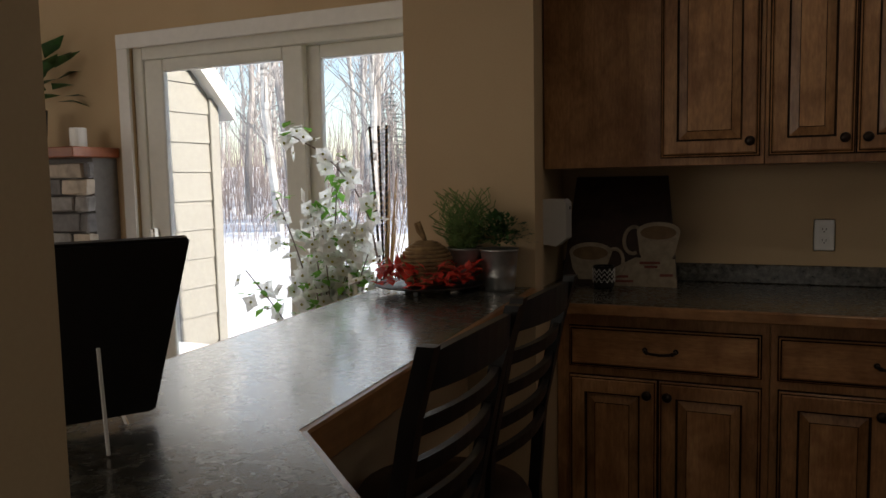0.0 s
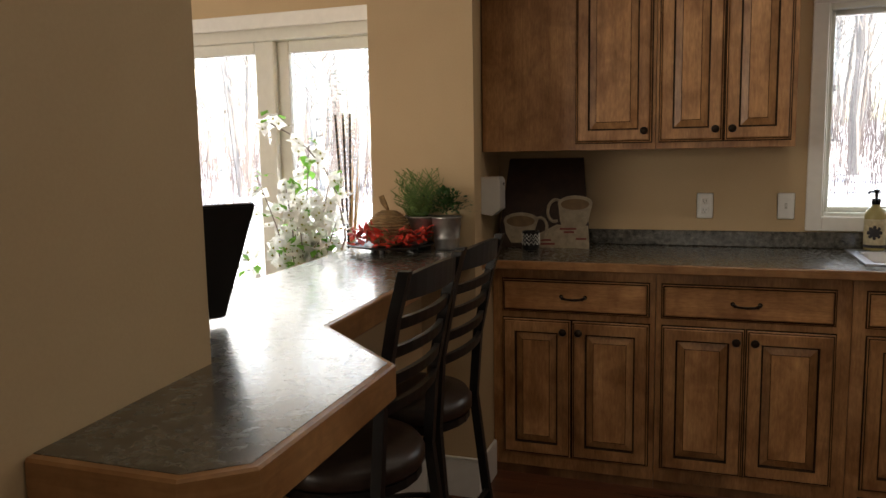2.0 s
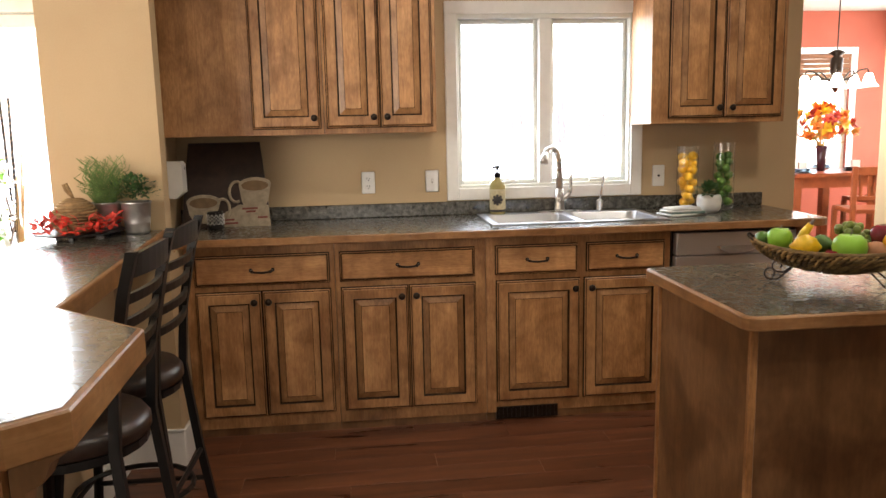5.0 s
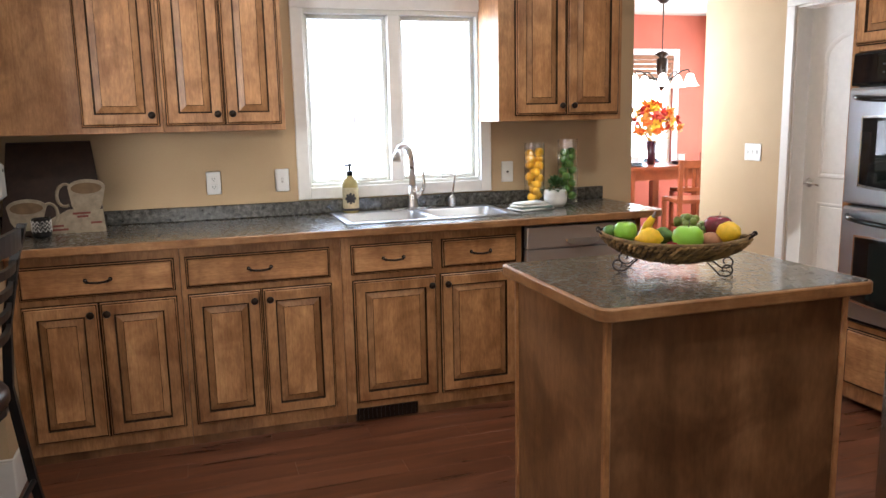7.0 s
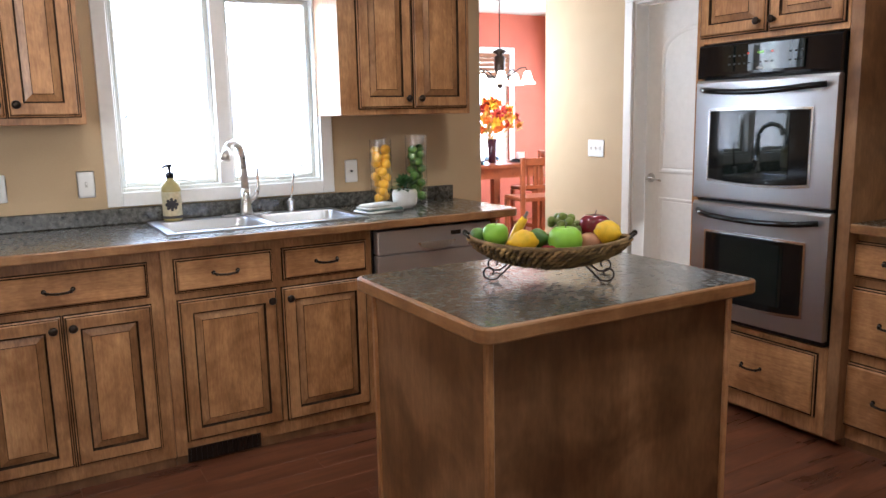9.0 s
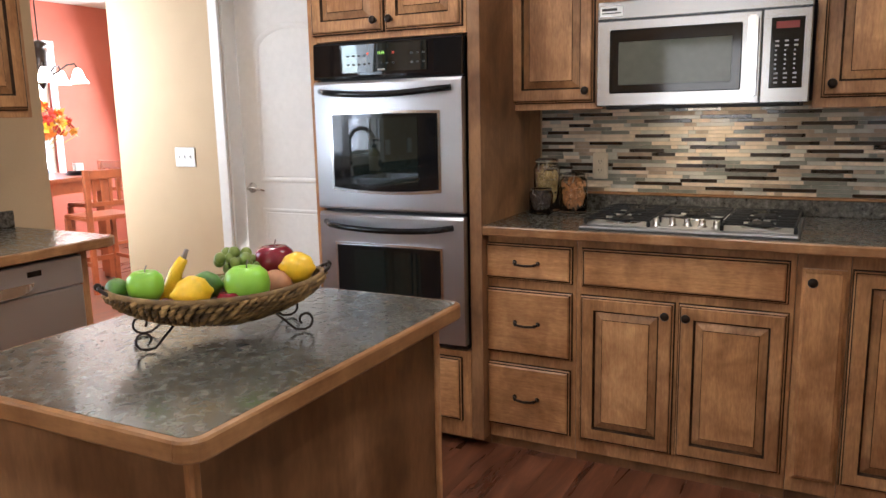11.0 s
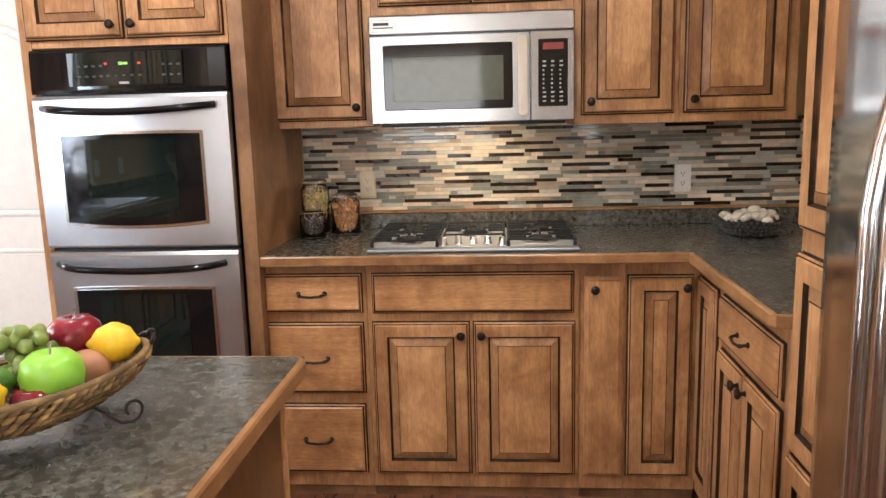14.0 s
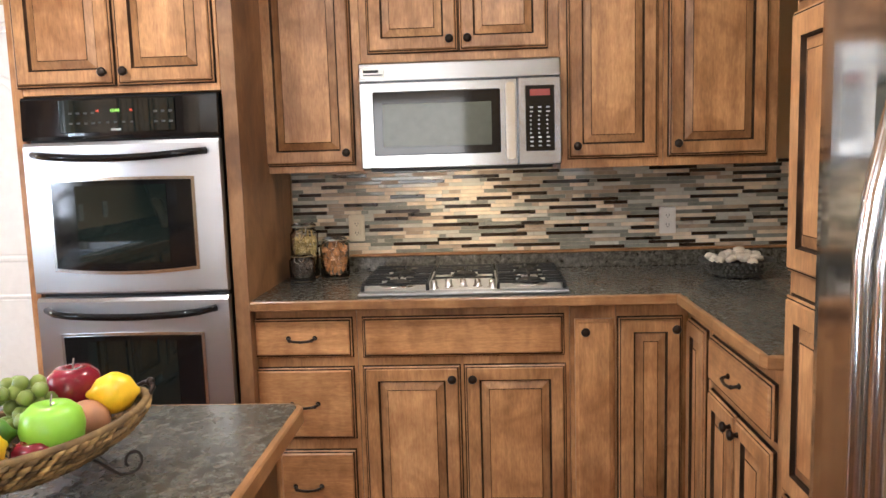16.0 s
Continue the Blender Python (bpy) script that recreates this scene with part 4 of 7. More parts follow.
RED_LED = emit("red_digits", (1.0, 0.08, 0.03), 0.018)
DIMMARK = plain("dim_print", (0.045, 0.045, 0.045), 0.5)
GREYMARK = plain("grey_print", (0.35, 0.35, 0.35), 0.5)
double_oven()


def microwave():
    o = thing("microwave_oven", pose(3.44, 0, 0, 0, 0, -90), "stainless steel over-the-range microwave with black keypad", "microwave")
    x0, x1, z0, z1 = -0.917, -0.177, 1.385, 1.770
    part("case", bx(bmnew(), x0 + 0.002, x1 - 0.002, -0.10, 0.31, z0 + 0.006, z1, 0.003), BLACK_MET, o)
    part("underside", bx(bmnew(), x0 + 0.03, x1 - 0.03, -0.09, 0.25, z0 - 0.012, z0 + 0.004, 0.003), BLACK_MET, o)
    part("top_grille", bx(bmnew(), x0, x1, -0.118, -0.102, z1 - 0.066, z1, 0.004), STEEL_M, o, "brushed steel vent strip")
    part("seam", bx(bmnew(), x0 + 0.002, x1 - 0.145, -0.112, -0.104, z1 - 0.0695, z1 - 0.0662), SLOT, o)
    xd = -0.336
    d = part("door", bx(bmnew(), x0, xd, -0.120, -0.102, z0, z1 - 0.070, 0.004), STEEL_M, o, "brushed steel microwave door")
    part("window_frame", bx(bmnew(), x0 + 0.05, xd - 0.062, -0.1245, -0.1185, z0 + 0.048, z1 - 0.104, 0.006, 2), BLACK, d, "black glass surround")
    part("window", bx(bmnew(), x0 + 0.085, xd - 0.095, -0.1265, -0.124, z0 + 0.078, z1 - 0.15, 0.001), MWGLASS, d, "grey meshed window")
    hb = bmnew()
    bx(hb, xd - 0.043, xd - 0.010, -0.150, -0.134, z0 + 0.022, z1 - 0.085, 0.006, 2)
    bx(hb, xd - 0.036, xd - 0.017, -0.135, -0.120, z0 + 0.03, z0 + 0.06)
    bx(hb, xd - 0.036, xd - 0.017, -0.135, -0.120, z1 - 0.125, z1 - 0.095)
    part("handle", hb, CHROME, d, "polished steel bar handle")
    c = part("control_face", bx(bmnew(), xd + 0.002, x1, -0.120, -0.102, z0, z1 - 0.068, 0.004), STEEL_M, o)
    part("keypad", bx(bmnew(), xd + 0.030, x1 - 0.024, -0.1225, -0.119, z0 + 0.05, z1 - 0.098, 0.002), BLACK, c, "glossy black keypad")
    part("display", bx(bmnew(), xd + 0.046, x1 - 0.04, -0.1235, -0.1225, z1 - 0.135, z1 - 0.112), RED_DIM, c)
    kx = xd + 0.045
    for r in range(10):
        for q in range(3):
            w = 0.012 if r < 3 or r > 7 else 0.006
            part("key", bx(bmnew(), kx + q * 0.03, kx + q * 0.03 + w, -0.1233, -0.1225, z0 + 0.066 + r * 0.0155, z0 + 0.0715 + r * 0.0155), GREYMARK, c)
    part("sticker", bx(bmnew(), x0 + 0.012, x0 + 0.095, -0.1188, -0.1180, z1 - 0.053, z1 - 0.018), PLATE_W, o, "white sticker with dark print")
    st = bmnew()
    bx(st, x0 + 0.018, x0 + 0.075, -0.1194, -0.1188, z1 - 0.034, z1 - 0.024)
    bx(st, x0 + 0.018, x0 + 0.09, -0.1194, -0.1188, z1 - 0.044, z1 - 0.040)
    part("print", st, SLOT, o)


lamp("microwave_task_lamp", "AREA", 0.10, (1.0, 0.76, 0.48), look((3.50, 0.55, 1.368), (3.56, 0.55, 0.9)), size=0.3, size_y=0.06)
RED_DIM = emit("dim_red_display", (0.16, 0.02, 0.015), 0.012)
microwave()


def cooktop():
    o = thing("gas_cooktop", pose(3.135, 0.5485, CT, 0, 0, -90), "stainless steel five-burner gas cooktop with black grates", "cooktop")
    W, D = 0.376, 0.51
    part("tray", bx(bmnew(), -W, W, 0.0, D, 0.001, 0.012, 0.004), STEEL, o)
    part("burner_well", bx(bmnew(), -W + 0.02, W - 0.02, 0.05, D - 0.02, 0.0125, 0.0145, 0.001), DECK, o, "polished steel burner deck")
    for cx, w in ((-0.245, 0.118), (0.0, 0.112), (0.245, 0.118)):
        g = bmnew()
        y0, y1 = (0.045, 0.485) if cx else (0.17, 0.485)
        for x in (-w, w):
            bx(g, cx + x - 0.004, cx + x + 0.004, y0, y1, 0.033, 0.041, 0.002)
        for y in (y0, y1):
            bx(g, cx - w, cx + w, y - 0.004, y + 0.004, 0.034, 0.041, 0.002)
        centres = (0.155, 0.375) if cx else (0.33,)
        if cx:
            bx(g, cx - w, cx + w, (y0 + y1) / 2 - 0.005, (y0 + y1) / 2 + 0.005, 0.030, 0.040, 0.002)
        for yc in centres:
            # fingers that point at each burner
            for dy in (-0.062, 0.0, 0.062):
                reach = 0.030 if dy == 0 else 0.052
                for sgn in (-1, 1):
                    bx(g, cx + (reach if sgn > 0 else -w), cx + (w if sgn > 0 else -reach), yc + dy - 0.004, yc + dy + 0.004, 0.034, 0.043, 0.0015)
            for sgn in (-1, 1):
                bx(g, cx - 0.004, cx + 0.004, yc + (0.030 if sgn > 0 else -0.105), yc + (0.105 if sgn > 0 else -0.030), 0.034, 0.042, 0.0015)
        for x in (-w, w):
            for y in (y0, y1):
                bx(g, cx + x - 0.006, cx + x + 0.006, y - 0.006, y + 0.006, 0.013, 0.034, 0.002)
        part("grate", g, IRON, o, "black cast-iron grate")
        for y in centres:
            b = lathe(bmnew(), [(0, 0.014), (0.052, 0.014), (0.050, 0.024), (0.044, 0.026), (0.044, 0.030), (0.038, 0.033), (0, 0.034)], (cx, y, 0), 20)
            part("burner", b, IRON, o, smooth=False)
            part("burner_ring", lathe(bmnew(), [(0.054, 0.0145), (0.068, 0.0145), (0.066, 0.020), (0.054, 0.021), (0.054, 0.0145)], (cx, y, 0), 20), NICKEL, o)
    for i in range(5):
        x, y = -0.106 + 0.053 * i, 0.078 + (0.028 if i in (1, 2, 3) else 0.0)
        k = lathe(bmnew(), [(0, 0.012), (0.018, 0.012), (0.018, 0.016), (0.013, 0.019), (0.0115, 0.040), (0.009, 0.043), (0, 0.043)], (x, y, 0), 16)
        part("knob", k, NICKEL, o, "satin metal control knob", smooth=True)


cooktop()


def refrigerator():
    o = thing("refrigerator", pose(1.445, -0.132, 0, 0, 0, 175), "stainless steel side-by-side refrigerator with bowed handles", "refrigerator")
    part("body", bx(bmnew(), -0.452, 0.452, 0.03, 0.69, 0.0, 1.78, 0.006), plain("fridge_side_grey", (0.42, 0.42, 0.41), 0.35, 0.5), o, "grey textured cabinet")
    for x0, x1, hx in ((-0.458, -0.004, -0.035), (0.004, 0.458, 0.035)):
        b = bmnew()
        n = 10
        rows = []
        for i in range(n + 1):
            u = i / n
            x = x0 + (x1 - x0) * u
            e = 1 - abs(2 * u - 1) ** 6
            y = -0.018 - 0.032 * e - 0.012 * (1 - (x / 0.46) ** 2)
            rows.append([b.verts.new(p) for p in ((x, 0.028, 0.06), (x, y, 0.06), (x, y, 1.785), (x, 0.028, 1.785))])
        for a, c in zip(rows, rows[1:]):
            for i in range(4):
                j = (i + 1) % 4
                b.faces.new([a[i], a[j], c[j], c[i]])
        b.faces.new(rows[0])
        b.faces.new(rows[-1])
        d = part("door", b, STEEL_V, o, "brushed stainless steel door")
        pts = []
        for i in range(15):
            u = i / 14
            c = 1 - (2 * u - 1) ** 2
            pts.append((hx, -0.060 - 0.044 * min(1, c * 1.6), 0.40 + 1.12 * u))
        part("handle", tube(bmnew(), pts, 0.019, 12), CHROME, d, "bowed steel bar handle", smooth=True)
    part("kick_grille", bx(bmnew(), -0.44, 0.44, 0.0, 0.028, 0.005, 0.055), BLACK_MET, o)


refrigerator()


def dishwasher():
    o = thing("dishwasher", pose(0, 2.575, 0), "stainless steel dishwasher with pocket handle", "dishwasher")
    part("body", bx(bmnew(), 1.652, 2.258, 0.03, 0.575, 0.04, CT - 0.04), BLACK_MET, o)
    part("door", bx(bmnew(), 1.658, 2.252, -0.012, 0.028, 0.115, 0.772, 0.005), STEEL_DW, o)
    p = part("control_panel", bx(bmnew(), 1.658, 2.252, -0.018, 0.028, 0.776, 0.885, 0.005), STEEL_DW, o)
    part("display", bx(bmnew(), 2.03, 2.085, -0.0195, -0.0175, 0.838, 0.858, 0.001), BLACK, p)
    b = bmnew()
    lo, hi = [], []
    for i in range(13):
        u = i / 12
        x = 1.955 - 0.10 + 0.20 * u
        c = math.sqrt(max(0.0, 1 - (2 * u - 1) ** 2))
        lo.append(b.verts.new((x, -0.0225 - 0.012 * c, 0.815 - 0.032 * c)))
        hi.append(b.verts.new((x, -0.019, 0.817)))
    for i in range(12):
        b.faces.new([lo[i], lo[i + 1], hi[i + 1], hi[i]])
    part("pocket_handle", b, CHROME, p, "curved chrome pocket handle")
    part("kick_plate", bx(bmnew(), 1.658, 2.252, 0.06, 0.07, 0.0, 0.11), BLACK_MET, o)


dishwasher()


def bar_stool():
    s = thing("bar_stool", Matrix(), "black metal bar stool with ladder back and dark leather seat", "bar stool", "stools at the bar")
    # local: the sitter faces -y
    seat_z = 0.62
    b = bmnew()
    lathe(b, [(0, seat_z - 0.012), (0.188, seat_z - 0.012), (0.198, seat_z), (0.198, seat_z + 0.025), (0.185, seat_z + 0.044), (0.12, seat_z + 0.054), (0, seat_z + 0.056)], seg=28)
    part("seat", b, SEAT, s, "padded dark brown leather seat", smooth=True)
    part("seat_ring", lathe(bmnew(), [(0.15, seat_z - 0.035), (0.19, seat_z - 0.035), (0.19, seat_z - 0.013), (0.15, seat_z - 0.013), (0.15, seat_z - 0.035)], seg=24), BLACK_MET, s)
    for sx in (-1, 1):
        part("leg", tube(bmnew(), [(sx * 0.135, -0.125, seat_z - 0.02), (sx * 0.165, -0.155, 0.3), (sx * 0.195, -0.185, 0.0)], 0.0165, 8), BLACK_MET, s)
        post = [(sx * 0.20, 0.235, 0.0), (sx * 0.178, 0.190, 0.32), (sx * 0.160, 0.160, seat_z), (sx * 0.162, 0.175, 0.82), (sx * 0.168, 0.215, 1.02), (sx * 0.172, 0.245, 1.125)]
        bb = bmnew()
        rows = []
        for x, y, z in post:
            rows.append([bb.verts.new((x + dx, y + dy, z)) for dx, dy in ((-0.011, -0.013), (0.011, -0.013), (0.011, 0.013), (-0.011, 0.013))])
        for a, c in zip(rows, rows[1:]):
            for i in range(4):
                j = (i + 1) % 4
                bb.faces.new([a[i], a[j], c[j], c[i]])
        bb.faces.new(rows[0])
        bb.faces.new(rows[-1])
        part("back_post", bb, BLACK_MET, s)
    for z, y, h in ((1.085, 0.232, 0.052), (1.005, 0.21, 0.026), (0.94, 0.195, 0.026), (0.875, 0.184, 0.026), (0.81, 0.176, 0.026)):
        r = bmnew()
        lo = []
        for i in range(9):
            u = i / 8
            x = -0.163 + 0.326 * u
            bow = 0.022 * (1 - (2 * u - 1) ** 2)
            lift = 0.012 * (1 - (2 * u - 1) ** 2) if h > 0.05 else 0
            lo.append([r.verts.new(p) for p in ((x, y + bow - 0.007, z - h / 2), (x, y + bow + 0.007, z - h / 2), (x, y + bow + 0.011, z + h / 2 + lift), (x, y + bow - 0.003, z + h / 2 + lift))])
        for a, c in zip(lo, lo[1:]):
            for i in range(4):
                j = (i + 1) % 4
                r.faces.new([a[i], a[j], c[j], c[i]])
        r.faces.new(lo[0])
        r.faces.new(lo[-1])
        part("slat", r, BLACK_MET, s)
    ring = [(0.175 * math.cos(2 * math.pi * i / 24), 0.02 + 0.185 * math.sin(2 * math.pi * i / 24), 0.25) for i in range(25)]
    part("foot_ring", tube(bmnew(), ring, 0.009, 6), BLACK_MET, s)
    for z, y in ((0.22, -0.165), (0.30, 0.195)):
        part("stretcher", tube(bmnew(), [(-0.172, y, z), (0.172, y, z)], 0.009, 6), BLACK_MET, s)
    for sx in (-1, 1):
        part("stretcher", tube(bmnew(), [(sx * 0.172, -0.163, 0.19), (sx * 0.183, 0.20, 0.19)], 0.009, 6), BLACK_MET, s)
    return s


stool = bar_stool()
stool.matrix_world = pose(-0.592, 1.18, 0, 0, 0, -91)
copy_thing(stool, pose(-0.600, 1.61, 0, 0, 0, -92))

# ---- sink, taps and things on the sink worktop ----
def kitchen_sink():
    s = thing("kitchen_sink", pose(0, 0, CT), "double-bowl stainless steel drop-in sink", "sink")
    b = bmnew()
    xm = 1.235
    bowls = ((SX0 + 0.035, xm - 0.018), (xm + 0.018, SX1 - 0.035))
    y0, y1 = SY0 + 0.035, SY1 - 0.085
    # rim: strips round the two bowls
    for a in ((SX0, SX1, SY0, y0), (SX0, SX1, y1, SY1), (SX0, bowls[0][0], y0, y1), (bowls[0][1], bowls[1][0], y0, y1), (bowls[1][1], SX1, y0, y1)):
        bx(b, *a, 0.0005, 0.007)
    part("rim", b, STEEL, s)
    for x0, x1 in bowls:
        w = bmnew()
        prev = None
        for ins, z in ((0, 0.006), (0.004, 0.0), (0.012, -0.15), (0.03, -0.175), (0.06, -0.18)):
            ring = [w.verts.new((x, y, z)) for x, y in rounded([(x0 + ins, y0 + ins), (x1 - ins, y0 + ins), (x1 - ins, y1 - ins), (x0 + ins, y1 - ins)], [0.05] * 4, 4)]
            if prev:
                for i in range(len(ring)):
                    j = (i + 1) % len(ring)
                    w.faces.new([prev[i], prev[j], ring[j], ring[i]])
            prev = ring
        w.faces.new(prev)
        bowl = part("bowl", w, STEEL, s, smooth=True)
        part("drain", lathe(bmnew(), [(0, -0.177), (0.03, -0.176), (0.042, -0.178), (0.042, -0.182), (0, -0.182)], ((x0 + x1) / 2, (y0 + y1) / 2, 0), 16), NICKEL, bowl)
    f = thing("kitchen_faucet", pose(1.235, 3.085, CT + 0.008), "brushed nickel pull-down kitchen faucet with side lever", "faucet")
    pl = bmnew()
    prism(pl, rounded([(-0.125, -0.026), (0.125, -0.026), (0.125, 0.026), (-0.125, 0.026)], [0.025] * 4), 0, 0.006)
    part("deck_plate", pl, NICKEL, f)
    part("body", lathe(bmnew(), [(0, 0.006), (0.030, 0.006), (0.027, 0.02), (0.022, 0.07), (0.021, 0.12), (0, 0.12)], seg=18), NICKEL, f, smooth=True)
    pts = [(0, 0, 0.1), (0, 0.002, 0.2), (-0.004, 0.0, 0.27), (-0.022, -0.024, 0.318), (-0.055, -0.058, 0.338), (-0.088, -0.090, 0.328), (-0.104, -0.108, 0.30)]
    part("spout", tube(bmnew(), pts, 0.0175, 12, 0.015), NICKEL, f, smooth=True)
    part("spray_head", tube(bmnew(), [(-0.098, -0.101, 0.312), (-0.110, -0.115, 0.285), (-0.114, -0.120, 0.262)], 0.017, 12, 0.024), NICKEL, f, smooth=True)
    part("lever", tube(bmnew(), [(0.015, 0, 0.06), (0.045, -0.005, 0.085), (0.06, -0.008, 0.12), (0.058, -0.006, 0.17), (0.064, -0.006, 0.215)], 0.013, 10, 0.006), NICKEL, f, smooth=True)
    g = thing("filter_faucet", pose(1.455, 3.09, CT + 0.008), "slim chrome drinking water faucet", "faucet")
    part("base", lathe(bmnew(), [(0, 0), (0.018, 0), (0.018, 0.05), (0.010, 0.06), (0, 0.06)], seg=12), NICKEL, g)
    part("spout", tube(bmnew(), [(0, 0, 0.05), (0.015, 0, 0.15), (0.022, -0.004, 0.205), (0.03, -0.02, 0.225), (0.042, -0.045, 0.222), (0.048, -0.058, 0.205)], 0.005, 8), CHROME, g, smooth=True)


kitchen_sink()


def sink_things():
    s = thing("soap_bottle", pose(0.905, 3.09, CT + 0.008), "yellow soap bottle with ornate label and black pump", "soap bottle")
    part("bottle", lathe(bmnew(), [(0, 0), (0.038, 0), (0.041, 0.006), (0.041, 0.145), (0.036, 0.165), (0.018, 0.178), (0.016, 0.19), (0, 0.19)], seg=20), plain("soap_yellow", (0.36, 0.31, 0.13), 0.25), s, smooth=True)
    part("label", lathe(bmnew(), [(0.0418, 0.018), (0.0418, 0.13)], seg=20), plain("label_cream", (0.52, 0.47, 0.31), 0.5, var=0.2, scale=60), s, "cream printed label")
    o = bmnew()
    for k in range(8):
        a = 2 * math.pi * k / 8
        ball(o, (0.022 * math.cos(a), 0, 0.022 * math.sin(a)), 0.008, 6, (1, 0.25, 1))
    ball(o, (0, 0, 0), 0.02, 10, (1, 0.2, 1))
    e = part("medallion", o, plain("label_ink", (0.03, 0.03, 0.035), 0.5), s, "dark ornament printed on the label")
    e.matrix_local = pose(-0.008, -0.0405, 0.075)
    part("band", lathe(bmnew(), [(0.0421, 0.012), (0.0421, 0.024)], seg=20), plain("label_ink_b", (0.03, 0.03, 0.035), 0.5), s)
    part("pump", lathe(bmnew(), [(0, 0.19), (0.018, 0.19), (0.018, 0.212), (0.006, 0.216), (0.006, 0.235), (0.012, 0.238), (0.012, 0.25), (0, 0.252)], seg=14), BLACK, s)
    part("nozzle", tube(bmnew(), [(0, 0, 0.243), (-0.025, -0.02, 0.243), (-0.034, -0.027, 0.236)], 0.005, 6), BLACK, s)
    t = thing("dish_towel", pose(1.80, 2.84, CT, 0, 0, 12), "folded white dish towel with dark hem", "towel")
    random.seed(12)
    for i in range(4):
        b = bmnew()
        d, sh = 0.006 * i, random.uniform(-0.008, 0.008)
        bx(b, -0.105 + d + sh, 0.105 - d + sh, -0.075 + d, 0.07 - d * 1.5, 0.001 + 0.0095 * i, 0.0125 + 0.0095 * i, 0.0055, 3)
        for v in b.verts:
            v.co.z = max(0.001, v.co.z + 0.004 * (i + 1) * 0.5 * noise.noise((v.co.x * 22, v.co.y * 22, i * 0.3)))
        f = part("fold", b, TOWEL if i != 1 else TOWEL_HEM, t, smooth=True)
        f.matrix_local = pose(0, 0, 0, 0, 0, random.uniform(-7, 7))
    random.seed(5)
    for x, y, h, name, fruit, lab in ((1.935, 3.085, 0.335, "lemon_vase", "lemon", "tall clear glass cylinder filled with lemons"), (2.125, 3.06, 0.35, "lime_vase", "lime", "tall clear glass cylinder filled with limes")):
        v = thing(name, pose(x, y, CT), lab, "vase")
        g = part("cylinder", lathe(bmnew(), [(0, 0.0005), (0.056, 0.0005), (0.056, h), (0.0525, h), (0.0525, 0.012), (0, 0.012)], seg=28), CLEAR, v, smooth=False)
        g.visible_shadow = False
        z = 0.038
        while z < h - 0.055:
            a0 = random.random() * 6
            for k in range(2):
                a = a0 + k * math.pi
                b = bmnew()
                r = 0.024 if fruit == "lemon" else 0.022
                ball(b, (0.025 * math.cos(a), 0.025 * math.sin(a), z + 0.006 * k), r, 12, (1.12, 0.98, 1.05))
                part(fruit, b, LEMON if fruit == "lemon" else LIME, v, smooth=True)
            z += 0.034
    p = thing("potted_plant", pose(1.975, 2.905, CT), "small leafy green plant in a white ribbed bowl", "potted plant")
    part("pot", lathe(bmnew(), [(0, 0.001), (0.042, 0.001), (0.058, 0.02), (0.062, 0.05), (0.061, 0.056), (0.063, 0.06), (0.061, 0.066), (0.063, 0.07), (0.056, 0.09), (0.051, 0.09), (0.054, 0.07), (0, 0.07)], seg=24), PLATE_W, p, smooth=True)
    b = bmnew()
    for i in range(150):
        a, e = random.random() * 6.283, random.uniform(0.1, 1.45)
        d = Vector((math.cos(a) * math.cos(e), math.sin(a) * math.cos(e), math.sin(e)))
        st = Vector((0, 0, 0.085)) + d * random.uniform(0.03, 0.065)
        leafquad(b, st, d + Vector((0, 0, random.uniform(-0.6, 0.2))), (0, 0, 1), random.uniform(0.022, 0.034), 0.010)
    part("leaves", b, LEAF_D, p)


TOWEL = plain("towel_white", (0.74, 0.74, 0.70), 0.9, bump=0.3, scale=80)
TOWEL_HEM = plain("towel_hem", (0.16, 0.24, 0.22), 0.9)
LEMON = plain("lemon_skin", (0.80, 0.43, 0.02), 0.4, var=0.12, bump=0.15, scale=60)
LIME = plain("lime_skin", (0.07, 0.16, 0.02), 0.4, var=0.3, bump=0.15, scale=40)
sink_things()


def wall_plate(m, label, kind, gangs=1, mat=None):
    p = thing("wall_outlet" if kind == "outlet" else "light_switch", m, label, "outlet" if kind == "outlet" else "switch")
    w = 0.035 + 0.0225 * (gangs - 1)
    part("plate", bx(bmnew(), -w, w, -0.006, 0.0, -0.0575, 0.0575, 0.003, 2), mat or PLATE_W, p)
    for g in range(gangs):
        x = (g - (gangs - 1) / 2) * 0.045
        if kind == "outlet":
            for z in (-0.02, 0.02):
                o = part("socket", bx(bmnew(), x - 0.016, x + 0.016, -0.0085, -0.0055, z - 0.0135, z + 0.0135, 0.004), mat or PLATE_W, p)
                for dx in (-0.006, 0.006):
                    part("slot", bx(bmnew(), x + dx - 0.0012, x + dx + 0.0012, -0.0090, -0.0084, z - 0.003, z + 0.006), SLOT, o)
                part("slot", bx(bmnew(), x - 0.002, x + 0.002, -0.0090, -0.0084, z - 0.010, z - 0.006), SLOT, o)
        elif kind == "switch":
            part("slot", bx(bmnew(), x - 0.005, x + 0.005, -0.0066, -0.0058, -0.012, 0.012), plain("switch_slot", (0.5, 0.48, 0.44), 0.5), p)
            part("toggle", bx(bmnew(), x - 0.003, x + 0.003, -0.015, -0.006, -0.002, 0.009, 0.001), mat or PLATE_W, p)
        else:
            part("jack", lathe(bmnew(), [(0, 0), (0.0055, 0), (0.0055, 0.008), (0, 0.008)], seg=10), SLOT, p).matrix_local = pose(x, -0.006, 0, 90)
    return p


